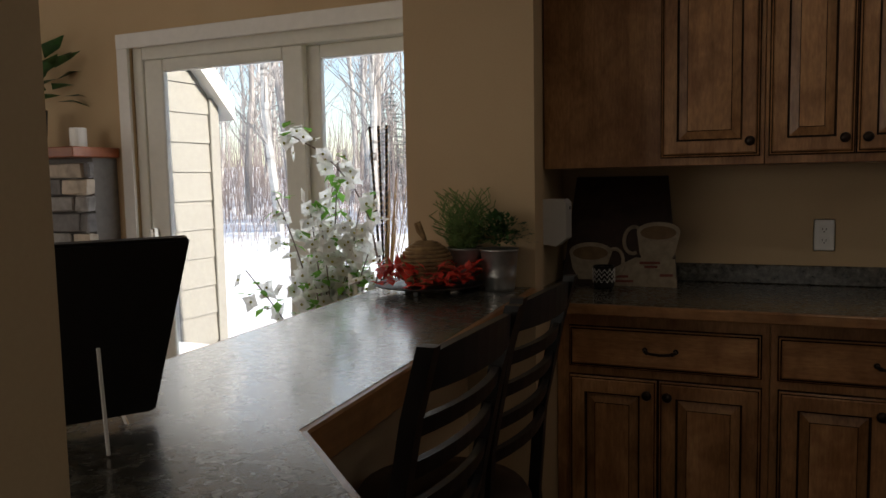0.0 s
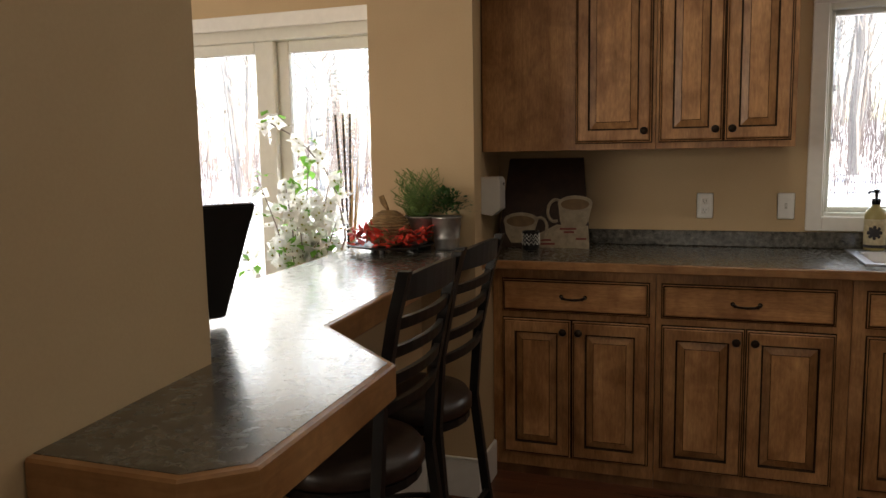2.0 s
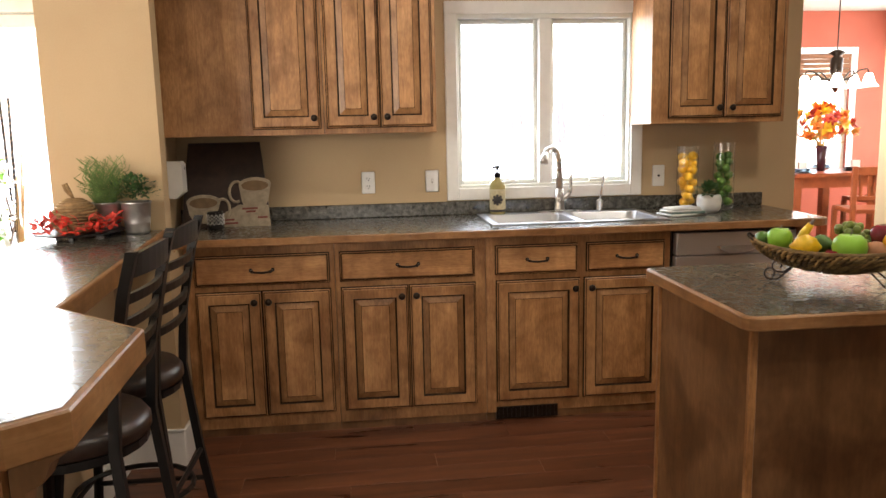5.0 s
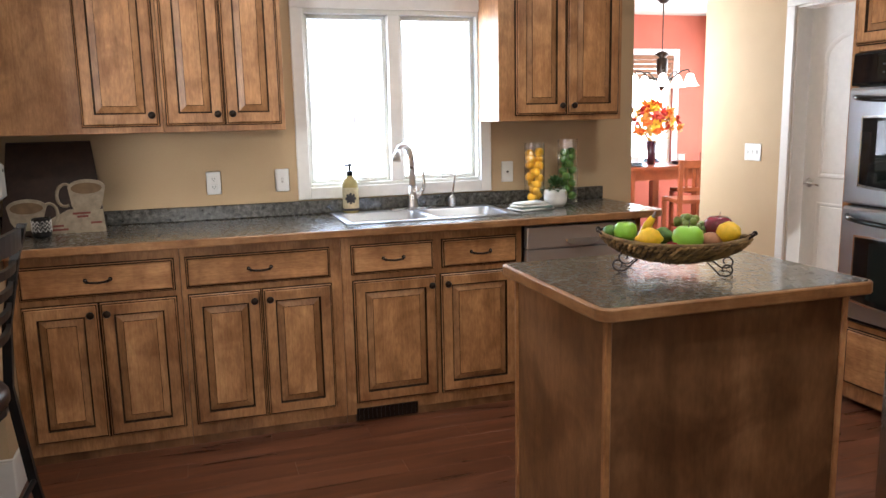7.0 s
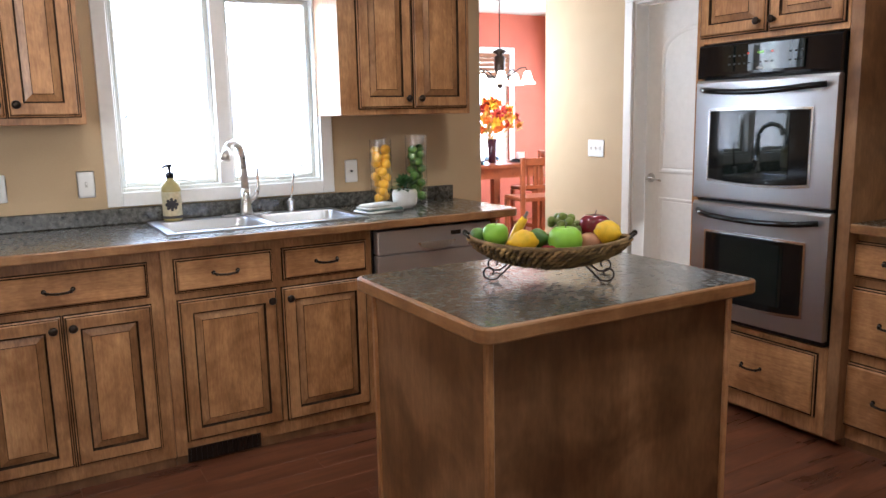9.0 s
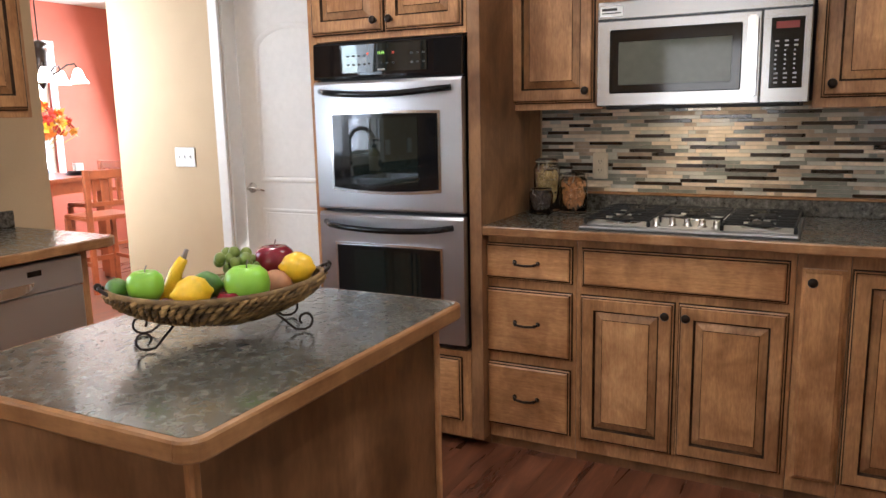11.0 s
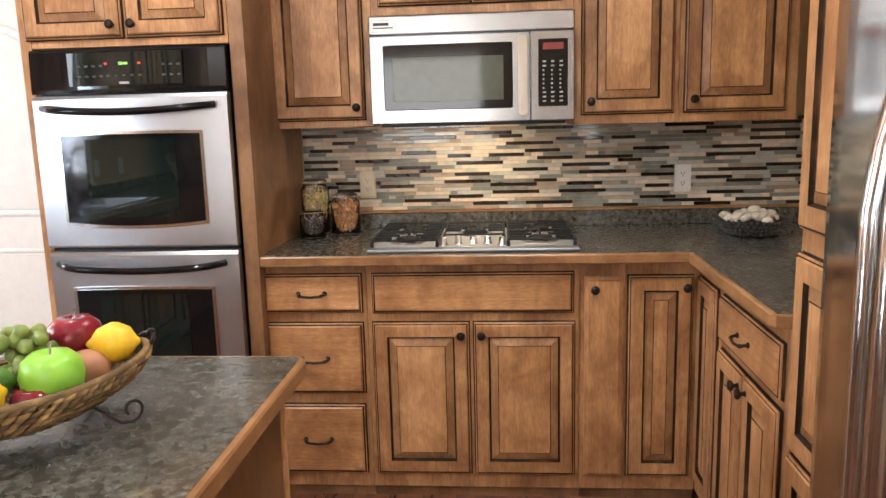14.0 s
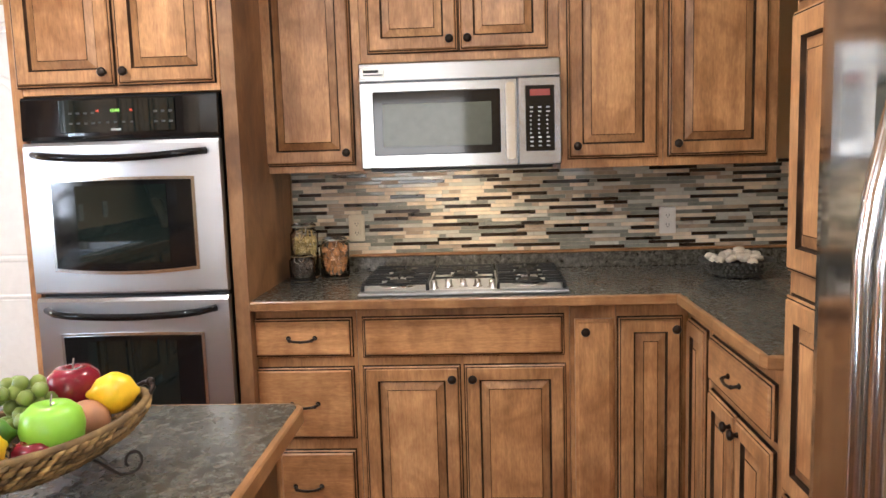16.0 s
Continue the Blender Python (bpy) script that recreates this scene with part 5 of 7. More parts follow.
wall_plate(pose(0.236, YN, 1.118), "white duplex outlet on the beige wall", "outlet")
wall_plate(pose(0.572, YN, 1.118), "white single toggle switch plate", "switch")
wall_plate(pose(1.81, YN, 1.112), "white wall plate with a small round jack", "jack")
wall_plate(pose(XE - 0.0055, 1.02, 1.125, 0, 0, -90), "almond duplex outlet on the mosaic tile", "outlet", mat=plain("almond_plate", (0.66, 0.58, 0.44), 0.4, var=0.02))
wall_plate(pose(XE - 0.0055, -0.312, 1.128, 0, 0, -90), "white duplex outlet on the mosaic tile", "outlet")
wall_plate(pose(XE - 0.02, 3.53, 1.145, 0, 0, -90), "white triple toggle switch plate beside the door", "switch", 3)


# ---- on the bar: tray, pumpkin, pails; coffee sign and small things in the corner ----
def bar_things():
    random.seed(9)
    small = Matrix.Diagonal((0.93, 0.93, 0.93, 1))
    t = thing("serving_tray", pose(-0.872, 2.158, BZ) @ Matrix.Diagonal((0.93, 0.93, 0.7, 1)), "round black metal tray on small feet with red leaves", "tray")
    part("dish", lathe(bmnew(), [(0, 0.022), (0.13, 0.022), (0.172, 0.034), (0.176, 0.037), (0.172, 0.040), (0.13, 0.028), (0, 0.028)], seg=32), BLACK_MET, t, smooth=True)
    for k in range(3):
        a = 0.6 + k * 2.094
        part("foot", bx(bmnew(), 0.11 * math.cos(a) - 0.01, 0.11 * math.cos(a) + 0.01, 0.11 * math.sin(a) - 0.01, 0.11 * math.sin(a) + 0.01, 0, 0.022, 0.003), BLACK_MET, t)
    b = bmnew()
    for i in range(230):
        a, r = random.random() * 6.283, random.uniform(0.07, 0.172)
        d = Vector((random.uniform(-1, 1), random.uniform(-1, 1), random.uniform(-0.1, 0.7)))
        c = Vector((r * math.cos(a), r * math.sin(a), 0.026 + random.random() * 0.06))
        leafquad(b, c, d, (0, 0, 1), random.uniform(0.035, 0.062), random.uniform(0.010, 0.018), 0.4)
    g = tagged(part("autumn_leaves", b, REDLEAF), "bright red silk autumn leaves heaped on the tray", "leaves", "", "stuff")
    g.matrix_world = pose(-0.872, 2.158, BZ) @ small
    p = thing("wicker_pumpkin", pose(-0.885, 2.168, BZ + 0.020) @ small, "woven brown straw pumpkin with a looped stem", "pumpkin")
    coil = []
    turns = 15
    for i in range(turns * 18 + 1):
        u = i / (turns * 18)
        th = u * turns * 2 * math.pi
        ph = 0.15 + u * 2.75
        r = 0.090 * math.sin(ph) ** 0.75 * (1.0 - 0.42 * u * u) + 0.006
        coil.append((r * math.cos(th), r * math.sin(th), 0.070 - 0.068 * math.cos(ph)))
    part("coil", tube(bmnew(), coil, 0.0065, 6), STRAW, p, smooth=True)
    part("core", lathe(bmnew(), [(0, 0.004), (0.045, 0.01), (0.080, 0.045), (0.070, 0.090), (0.028, 0.128), (0, 0.136)], seg=20), STRAW, p, smooth=True)
    part("stem", tube(bmnew(), [(0.0, 0, 0.132), (-0.010, 0, 0.165), (-0.024, 0, 0.200), (-0.034, 0, 0.196), (-0.026, 0, 0.172), (-0.008, 0, 0.152)], 0.007, 8), STRAW, p, smooth=True)
    for x, y, kind in ((-0.798, 2.258, "grass"), (-0.681, 2.245, "leafy")):
        q = thing("galvanised_pail", pose(x, y, BZ) @ Matrix.Diagonal((0.83, 0.83, 0.83, 1)), "galvanised metal pail with " + ("curly green grass" if kind == "grass" else "a leafy green herb"), "potted plant", "pails on the bar")
        prof = [(0, 0.001), (0.052, 0.001), (0.055, 0.012), (0.058, 0.045), (0.060, 0.048), (0.0595, 0.056), (0.067, 0.140), (0.070, 0.143), (0.071, 0.148), (0.068, 0.151), (0.064, 0.135), (0, 0.135)]
        part("pail", lathe(bmnew(), prof, seg=28), GALV, q, smooth=True)
        b = bmnew()
        if kind == "grass":
            for i in range(170):
                a = random.random() * 6.283
                lean = random.uniform(0.01, 0.085)
                h = random.uniform(0.09, 0.25)
                w = random.uniform(0.012, 0.026)
                ph = random.random() * 6
                pts = []
                for k in range(9):
                    u = k / 8
                    pts.append((math.cos(a) * (0.03 + lean * u ** 1.3) + w * math.sin(ph + 14 * u) * u, math.sin(a) * (0.03 + lean * u ** 1.3) + w * math.cos(ph + 12 * u) * u, 0.12 + h * u))
                tube(b, pts, 0.0021, 4, 0.0014)
        else:
            for i in range(460):
                a, e = random.random() * 6.283, random.uniform(-0.1, 1.5)
                d = Vector((math.cos(a) * math.cos(e), math.sin(a) * math.cos(e), math.sin(e) * 0.8))
                c = Vector((0, 0, 0.175)) + d * random.uniform(0.03, 0.125)
                leafquad(b, c, d + Vector((random.uniform(-0.6, 0.6), random.uniform(-0.6, 0.6), random.uniform(-0.5, 0.4))), (0, 0, 1), random.uniform(0.018, 0.03), 0.0075)
        part("leaves", b, plain("grass_green", (0.12, 0.20, 0.05), 0.6, var=0.4) if kind == "grass" else LEAF_D, q)
    # plug-in box on the wall stub
    m = pose(-0.7235, 2.908, 1.178, 0, 0, 90)
    d = thing("soap_dispenser", m, "white wall-mounted box with slanted base and small black lens", "dispenser")
    b = bmnew()
    poly = [(0.0, -0.082), (-0.05, -0.09), (-0.088, -0.06), (-0.088, 0.07), (-0.078, 0.085), (0.0, 0.085)]
    lo = [b.verts.new((-0.045, y, z)) for y, z in poly]
    hi = [b.verts.new((0.045, y, z)) for y, z in poly]
    b.faces.new(lo)
    b.faces.new(hi[::-1])
    for i in range(len(poly)):
        j = (i + 1) % len(poly)
        b.faces.new([lo[j], lo[i], hi[i], hi[j]])
    part("housing", b, PLATE_W, d)
    part("lens", bx(bmnew(), 0.012, 0.026, -0.0895, -0.0875, 0.045, 0.058, 0.001), SLOT, d)
    # coffee sign, leaning
    s = thing("coffee_sign", Matrix(), "dark brown wooden sign with two painted coffee cups", "sign")

    def onboard(u, v, off):
        # u along the foot, v up the slope
        return (-0.70 + 0.47 * u, 2.985 + 0.165 * v - off * 0.93, CT + 0.002 + 0.41 * v - off * 0.37)

    def plate(poly, off, th, mat, name, label=""):
        q = bmnew()
        lo = [q.verts.new(onboard(u, v, off)) for u, v in poly]
        hi = [q.verts.new(onboard(u, v, off + th)) for u, v in poly]
        q.faces.new(lo)
        q.faces.new(hi[::-1])
        for i in range(len(poly)):
            j = (i + 1) % len(poly)
            q.faces.new([lo[j], lo[i], hi[i], hi[j]])
        return part(name, q, mat, s, label)

    def oval(cu, cv, ru, rv, n=24, a0=0.0, a1=2 * math.pi):
        return [(cu + ru * math.cos(a0 + (a1 - a0) * i / n), cv + rv * math.sin(a0 + (a1 - a0) * i / n)) for i in range(n)]

    dark = plain("sign_brown", (0.030, 0.014, 0.009), 0.5, var=0.4)
    cream = plain("sign_cream", (0.34, 0.28, 0.20), 0.6, var=0.2, scale=40)
    coffee = plain("sign_coffee", (0.19, 0.115, 0.055), 0.6, var=0.2)
    red = plain("sign_print", (0.20, 0.05, 0.035), 0.6)
    plate([(0.04, 0.0), (0.96, 0.0), (0.84, 0.99), (0.09, 0.99)], 0.0, 0.014, dark, "board")
    for cu, cv, ru, ch, nm in ((0.26, 0.31, 0.175, 0.25, "cup"), (0.79, 0.50, 0.17, 0.33, "cup")):
        body = [(cu - ru, cv), (cu - ru * 0.8, cv - ch * 0.6), (cu - ru * 0.45, cv - ch), (cu + ru * 0.45, cv - ch), (cu + ru * 0.8, cv - ch * 0.6), (cu + ru, cv)]
        plate(body, 0.0145, 0.004, cream, nm, "cream painted cup")
        plate(oval(cu, cv, ru, 0.085), 0.019, 0.003, cream, "cup_rim")
        plate(oval(cu, cv - 0.008, ru * 0.82, 0.06), 0.0225, 0.002, coffee, "coffee", "painted coffee")
    for cu, cv, sg in ((0.455, 0.22, 1), (0.60, 0.42, -1)):
        q = bmnew()
        pts = [onboard(cu + sg * 0.075 * math.cos(a), cv + 0.12 * math.sin(a), 0.02) for a in [(-2.0 + 4.0 * i / 12) + (0 if sg > 0 else 0) for i in range(13)]]
        tube(q, pts, 0.0075, 6)
        part("cup_handle", q, cream, s)
    plate([(0.40, 0.002), (0.955, 0.002), (0.93, 0.25), (0.62, 0.26), (0.42, 0.14)], 0.0125, 0.004, cream, "saucer", "cream painted banner")
    for u0, u1, v in ((0.66, 0.82, 0.225), (0.70, 0.80, 0.19), (0.46, 0.58, 0.10), (0.82, 0.92, 0.12), (0.48, 0.62, 0.06)):
        plate([(u0, v - 0.012), (u1, v - 0.008), (u1, v + 0.012), (u0, v + 0.010)], 0.0235, 0.001, red, "print", "unreadable dark red lettering")
    v = thing("votive_holder", pose(-0.50, 2.885, CT), "small black and white zigzag candle holder", "candle holder")
    part("cup", lathe(bmnew(), [(0, 0.001), (0.033, 0.001), (0.038, 0.01), (0.038, 0.085), (0.035, 0.085), (0.034, 0.012), (0, 0.012)], seg=20), BLACK_MET, v)
    for zz in (0.032, 0.05, 0.066):
        pts = [(0.0392 * math.cos(2 * math.pi * i / 24), 0.0392 * math.sin(2 * math.pi * i / 24), zz + (0.009 if i % 2 else -0.006)) for i in range(25)]
        part("zigzag", tube(bmnew(), pts, 0.0022, 4), PLATE_W, v)


bar_things()


def easel_sign():
    e = thing("tabletop_easel", Matrix(), "dark framed panel on a wire easel, seen from behind", "easel")
    br, d = Vector((-0.738, 0.916, BZ + 0.010)), Vector((-0.53, -0.85, 0))
    up = Vector((0.109, -0.068, 0.252))
    bl, nrm = br + d * 0.226, Vector((0.85, -0.53, -0.3)).normalized()
    b = bmnew()
    c = [br, bl, bl + up - d * 0.009, br + up + d * -0.023]
    lo = [b.verts.new(p) for p in c]
    hi = [b.verts.new(p - nrm * 0.016) for p in c]
    b.faces.new(lo)
    b.faces.new(hi[::-1])
    for i in range(4):
        j = (i + 1) % 4
        b.faces.new([lo[j], lo[i], hi[i], hi[j]])
    bmesh.ops.bevel(b, geom=list(b.edges), offset=0.004, segments=2, affect="EDGES")
    part("panel", b, plain("panel_back_black", (0.014, 0.012, 0.012), 0.45), e)
    foot = Vector((-0.677, 0.773, BZ + 0.003))
    part("rear_leg", tube(bmnew(), [foot + Vector((0.001, -0.007, 0.134)), foot], 0.0024, 6), PLATE_W, e, "white wire leg")
    for k in (0.04, 0.17):
        q = br + d * k
        part("hook", tube(bmnew(), [q + nrm * 0.02 + Vector((0, 0, -0.011)), q - nrm * 0.03 + Vector((0, 0, -0.011)), q - nrm * 0.035 + Vector((0, 0, 0.012))], 0.0035, 6), CHROME, e)
    part("knob", ball(bmnew(), br + d * 0.145 + nrm * 0.012 + Vector((0, 0, 0.0)), 0.0055, 10), CHROME, e, smooth=True)


easel_sign()


# ---- island: fruit basket ----
def fruit_basket():
    random.seed(21)
    ang = math.degrees(math.atan2(-0.267, 0.335))
    M = pose(1.535, 1.185, CT, 0, 0, ang)
    t = thing("fruit_basket", M, "boat-shaped woven seagrass basket on black scroll feet", "basket")
    A, B = 0.215, 0.12

    def rim(th, k=1.0, dz=0.0):
        u = math.cos(th)
        return Vector((A * k * u, B * k * math.sin(th) * (1 - 0.12 * u * u), 0.096 + 0.016 * abs(u) ** 2.5 + dz))

    def wall(th, v):
        # v from the foot to the rim
        r, u = rim(th), math.cos(th)
        foot = Vector((A * 0.55 * u, B * 0.5 * math.sin(th), 0.036 + 0.012 * u * u))
        bulge = math.sin(v * math.pi / 2) ** 0.75
        return Vector((foot.x + (r.x - foot.x) * bulge, foot.y + (r.y - foot.y) * bulge, foot.z + (r.z - foot.z) * v))

    shell = bmnew()
    N, V = 48, 6
    rows = [[shell.verts.new(wall(2 * math.pi * i / N, v / V) * 1.0) for i in range(N)] for v in range(V + 1)]
    for a, c in zip(rows, rows[1:]):
        for i in range(N):
            j = (i + 1) % N
            shell.faces.new([a[i], a[j], c[j], c[i]])
    shell.faces.new(rows[0])
    part("liner", shell, plain("dark_seagrass", (0.045, 0.028, 0.012), 0.8, var=0.4, bump=0.3, scale=60), t)
    weave = bmnew()
    K = 74
    for lev in range(6):
        for i in range(K):
            th = 2 * math.pi * (i + 0.5 * (lev % 2)) / K
            p0, p1 = wall(th, (lev + 0.05) / 6), wall(th + 0.10, min(1, (lev + 1.25) / 6))
            out = Vector((math.cos(th) / A, math.sin(th) / B, 0)).normalized() * 0.005
            tube(weave, [p0 + out * 0.1, p0.lerp(p1, 0.5) + out * random.uniform(0.9, 1.9), p1 + out * 0.1], random.uniform(0.0036, 0.0066), 5, 0.0026)
    tagged(part("weave", weave, RAFFIA, t, smooth=True), kind="stuff")
    part("rim", tube(bmnew(), [rim(2 * math.pi * i / 40) for i in range(41)], 0.0065, 6), RAFFIA, t, smooth=True)
    for sx in (-1, 1):
        h = bmnew()
        tube(h, [(sx * A * 0.96, -0.03, 0.108), (sx * (A + 0.010), -0.018, 0.120), (sx * (A + 0.014), 0.0, 0.124), (sx * (A + 0.010), 0.018, 0.120), (sx * A * 0.96, 0.03, 0.108)], 0.004, 6)
        ball(h, (sx * (A + 0.014), 0, 0.124), 0.008, 8)
        part("handle", h, BRONZE, t, smooth=True)
        for sy in (-1, 1):
            x, y = sx * 0.115, sy * 0.055
            pts = [(x - sx * 0.02, y * 0.7, 0.045)]
            pts += [(x + sx * 0.005, y * 0.95, 0.022), (x + sx * 0.022, y * 1.15, 0.006)]
            for k in range(11):
                a = -math.pi / 2 + k * 0.55
                r = 0.020 * (1 - 0.055 * k)
                pts.append((x + sx * (0.040 + r * math.cos(a)), y * 1.2, 0.0245 + r * math.sin(a)))
            part("scroll_foot", tube(bmnew(), pts, 0.0028, 6), BRONZE, t, smooth=True)

    def fruit(name, x, y, z, r, mat, label, s=(1, 1, 1), rz=0, apple=False, tip=False):
        o = thing(name, pose(x, y, z, 0, 0, rz), label, "fruit")
        b = bmnew()
        if apple:
            prof = [(0, -0.78), (0.3, -0.88), (0.62, -0.80), (0.92, -0.35), (1.0, 0.12), (0.90, 0.58), (0.62, 0.84), (0.3, 0.86), (0.1, 0.72), (0, 0.66)]
            lathe(b, [(a * r, c * r) for a, c in prof], seg=20)
        elif tip:
            prof = [(0, -1.28), (0.12, -1.22), (0.28, -1.02), (0.72, -0.72), (1.0, -0.1), (0.98, 0.2), (0.72, 0.74), (0.28, 1.02), (0.12, 1.18), (0, 1.2)]
            lathe(b, [(a * r, c * r) for a, c in prof], seg=20)
            bmesh.ops.rotate(b, verts=b.verts, cent=(0, 0, 0), matrix=Matrix.Rotation(math.pi / 2, 3, "Y"))
        else:
            ball(b, (0, 0, 0), r, 18, s)
        part("skin", b, mat, o, smooth=True)
        if apple:
            part("stem", tube(bmnew(), [(0, 0, 0.66 * r), (0.002, 0, 0.95 * r), (0.006, 0, 1.15 * r)], 0.0015, 5), TWIG, o)
        return o

    G = plain("green_apple_skin", (0.27, 0.55, 0.05), 0.3, var=0.15, scale=12)
    R = plain("red_apple_skin", (0.20, 0.010, 0.022), 0.22, var=0.4, scale=15)
    fruit("green_apple", 1.534, 1.112, 1.042, 0.046, G, "glossy bright green apple in the basket", apple=True)
    fruit("green_apple", 1.418, 1.268, 1.052, 0.036, G, "glossy green apple at the basket end", apple=True)
    fruit("lime", 1.392, 1.318, 1.046, 0.024, LIME, "dark green lime at the basket end", tip=True, rz=30)
    fruit("lime", 1.497, 1.185, 1.045, 0.029, LIME, "dark green lime between the lemon and apple", tip=True, rz=120)
    fruit("red_apple", 1.668, 1.150, 1.062, 0.044, R, "dark red speckled apple in the basket", apple=True)
    fruit("red_apple", 1.494, 1.122, 1.012, 0.030, R, "small dark red apple half hidden", apple=True)
    fruit("lemon", 1.645, 1.072, 1.062, 0.034, LEMON2, "ripe yellow-orange lemon on the rim", tip=True, rz=-75)
    fruit("lemon", 1.436, 1.162, 1.045, 0.034, LEMON2, "large yellow lemon in the basket", tip=True, rz=-30)
    fruit("peach", 1.603, 1.098, 1.030, 0.036, plain("brown_peach", (0.38, 0.17, 0.08), 0.55, var=0.2), "dull brown-orange peach beside the apple", s=(1.05, 1, 0.9))
    bn = thing("banana", pose(1.485, 1.262, 1.02, 0, 0, ang), "small yellow banana standing on end", "fruit")
    pts = [(-0.02, 0, -0.02), (-0.004, 0, 0.02), (0.006, 0, 0.05), (0.022, 0, 0.075)]
    part("skin", tube(bmnew(), pts, 0.021, 10, 0.010), LEMON2, bn, smooth=True)
    part("stem", tube(bmnew(), [(0.021, 0, 0.073), (0.030, 0, 0.093)], 0.006, 6, 0.004), TWIG, bn)
    gr = thing("grapes", pose(1.592, 1.188, 1.075), "bunch of dull green grapes", "fruit")
    gm = plain("grape_skin", (0.19, 0.24, 0.055), 0.35, var=0.3)
    for i in range(34):
        a, r = random.random() * 6.283, random.uniform(0.005, 0.045)
        part("grape", ball(bmnew(), (r * math.cos(a), r * math.sin(a), random.uniform(-0.03, 0.028) - r * 0.3), 0.0125, 10), gm, gr, smooth=True)
    nt = thing("dried_berries", pose(1.452, 1.232, 1.012, 0, 0, ang), "heap of dried brown-red berries and nuts", "berries")
    for i in range(46):
        part("berry", ball(bmnew(), (random.uniform(-0.055, 0.06), random.uniform(-0.05, 0.04), random.uniform(-0.012, 0.012)), random.uniform(0.007, 0.012), 8, (1, 0.8, 0.7)),
             BERRY, nt, smooth=True)


LEMON2 = plain("yellow_lemon", (0.82, 0.50, 0.015), 0.35, var=0.1, bump=0.12, scale=70)
BERRY = plain("dried_berry", (0.20, 0.06, 0.03), 0.5, var=0.5)
fruit_basket()


# ---- on the cooktop worktop ----
def cook_things():
    random.seed(33)
    pasta_y = plain("pasta_yellow", (0.40, 0.29, 0.11), 0.6, var=0.35)
    pasta_o = plain("pasta_orange", (0.36, 0.15, 0.045), 0.6, var=0.5)
    for x, y, z, r, h, fill, lab in ((3.600, 1.215, 0.0, 0.058, 0.235, pasta_y, "tall clip-top glass jar of yellow pasta"), (3.50, 1.205, 0.0, 0.052, 0.115, plain("dark_beans", (0.035, 0.022, 0.018), 0.5, var=0.5), "small clip-top glass jar of dark beans"),
                                     (3.575, 1.085, 0.0, 0.060, 0.175, pasta_o, "clip-top glass jar of orange pasta")):
        j = thing("glass_jar", pose(x, y, CT + z), lab, "jar", "jars by the cooktop")
        g = part("jar", lathe(bmnew(), [(0, 0.001), (r * 0.95, 0.001), (r, 0.008), (r, h * 0.8), (r * 0.82, h * 0.88), (r * 0.84, h * 0.92), (r * 0.78, h * 0.92), (r * 0.94, h * 0.78), (r * 0.94, 0.012), (0, 0.010)], seg=24), CLEAR, j, smooth=True)
        g.visible_shadow = False
        part("lid", lathe(bmnew(), [(0, h * 0.925), (r * 0.86, h * 0.925), (r * 0.88, h * 0.96), (r * 0.6, h * 1.0), (0, h * 1.0)], seg=24), CLEAR, j, "clear glass lid")
        part("seal", lathe(bmnew(), [(r * 0.80, h * 0.918), (r * 0.89, h * 0.918), (r * 0.89, h * 0.932), (r * 0.80, h * 0.932), (r * 0.80, h * 0.918)], seg=20), plain("rubber_seal", (0.25, 0.2, 0.14), 0.6), j)
        part("clip_wire", tube(bmnew(), [(-r * 0.85, -0.02, h * 0.93), (-r * 1.08, -0.018, h * 0.8), (-r * 1.1, 0, h * 0.7), (-r * 1.08, 0.018, h * 0.8), (-r * 0.85, 0.02, h * 0.93)], 0.002, 5), CHROME, j)
        f = bmnew()
        n = int(330 * h / 0.2)
        for i in range(n):
            a, q = random.random() * 6.283, r * 0.86 * math.sqrt(random.random())
            m = Matrix.Translation((q * math.cos(a), q * math.sin(a), random.uniform(0.018, h * 0.72))) @ Euler((random.random() * 6, random.random() * 6, 0)).to_matrix().to_4x4()
            bmesh.ops.create_cube(f, size=1.0, matrix=m @ Matrix.Diagonal((0.017, 0.006, 0.006, 1)))
        tagged(part("filling", f, fill, j), kind="stuff")
    b = thing("decorative_bowl", pose(3.44, -0.50, CT), "silver beaded bowl heaped with white pebbles", "bowl")
    part("bowl", lathe(bmnew(), [(0, 0.002), (0.06, 0.002), (0.10, 0.02), (0.135, 0.062), (0.138, 0.066), (0.132, 0.064), (0.10, 0.028), (0, 0.015)], seg=32), plain("bowl_pewter", (0.10, 0.095, 0.085), 0.35, 0.7), b, smooth=True)
    beads = bmnew()
    for lev in range(5):
        rr, zz = ((0.078, 0.010), (0.098, 0.020), (0.114, 0.034), (0.126, 0.048), (0.135, 0.062))[lev]
        for i in range(40):
            a = 2 * math.pi * (i + 0.5 * (lev % 2)) / 40
            bmesh.ops.create_icosphere(beads, subdivisions=1, radius=0.0075, matrix=Matrix.Translation((rr * math.cos(a), rr * math.sin(a), zz)))
    tagged(part("beads", beads, plain("pewter_bead", (0.16, 0.155, 0.14), 0.3, 0.8, var=0.4), b, "dark pewter beads"), kind="stuff")
    peb = plain("white_pebble", (0.60, 0.53, 0.43), 0.6, var=0.25)
    for i in range(46):
        a, q = random.random() * 6.283, 0.11 * math.sqrt(random.random())
        part("pebble", ball(bmnew(), (q * math.cos(a), q * math.sin(a), 0.062 + 0.03 * (1 - q / 0.11) + random.uniform(-0.006, 0.012)), random.uniform(0.012, 0.02), 8,
                            (random.uniform(0.8, 1.4), 0.9, 0.8), Matrix.Rotation(random.random() * 3, 4, "Z")), peb, b, smooth=True)


cook_things()


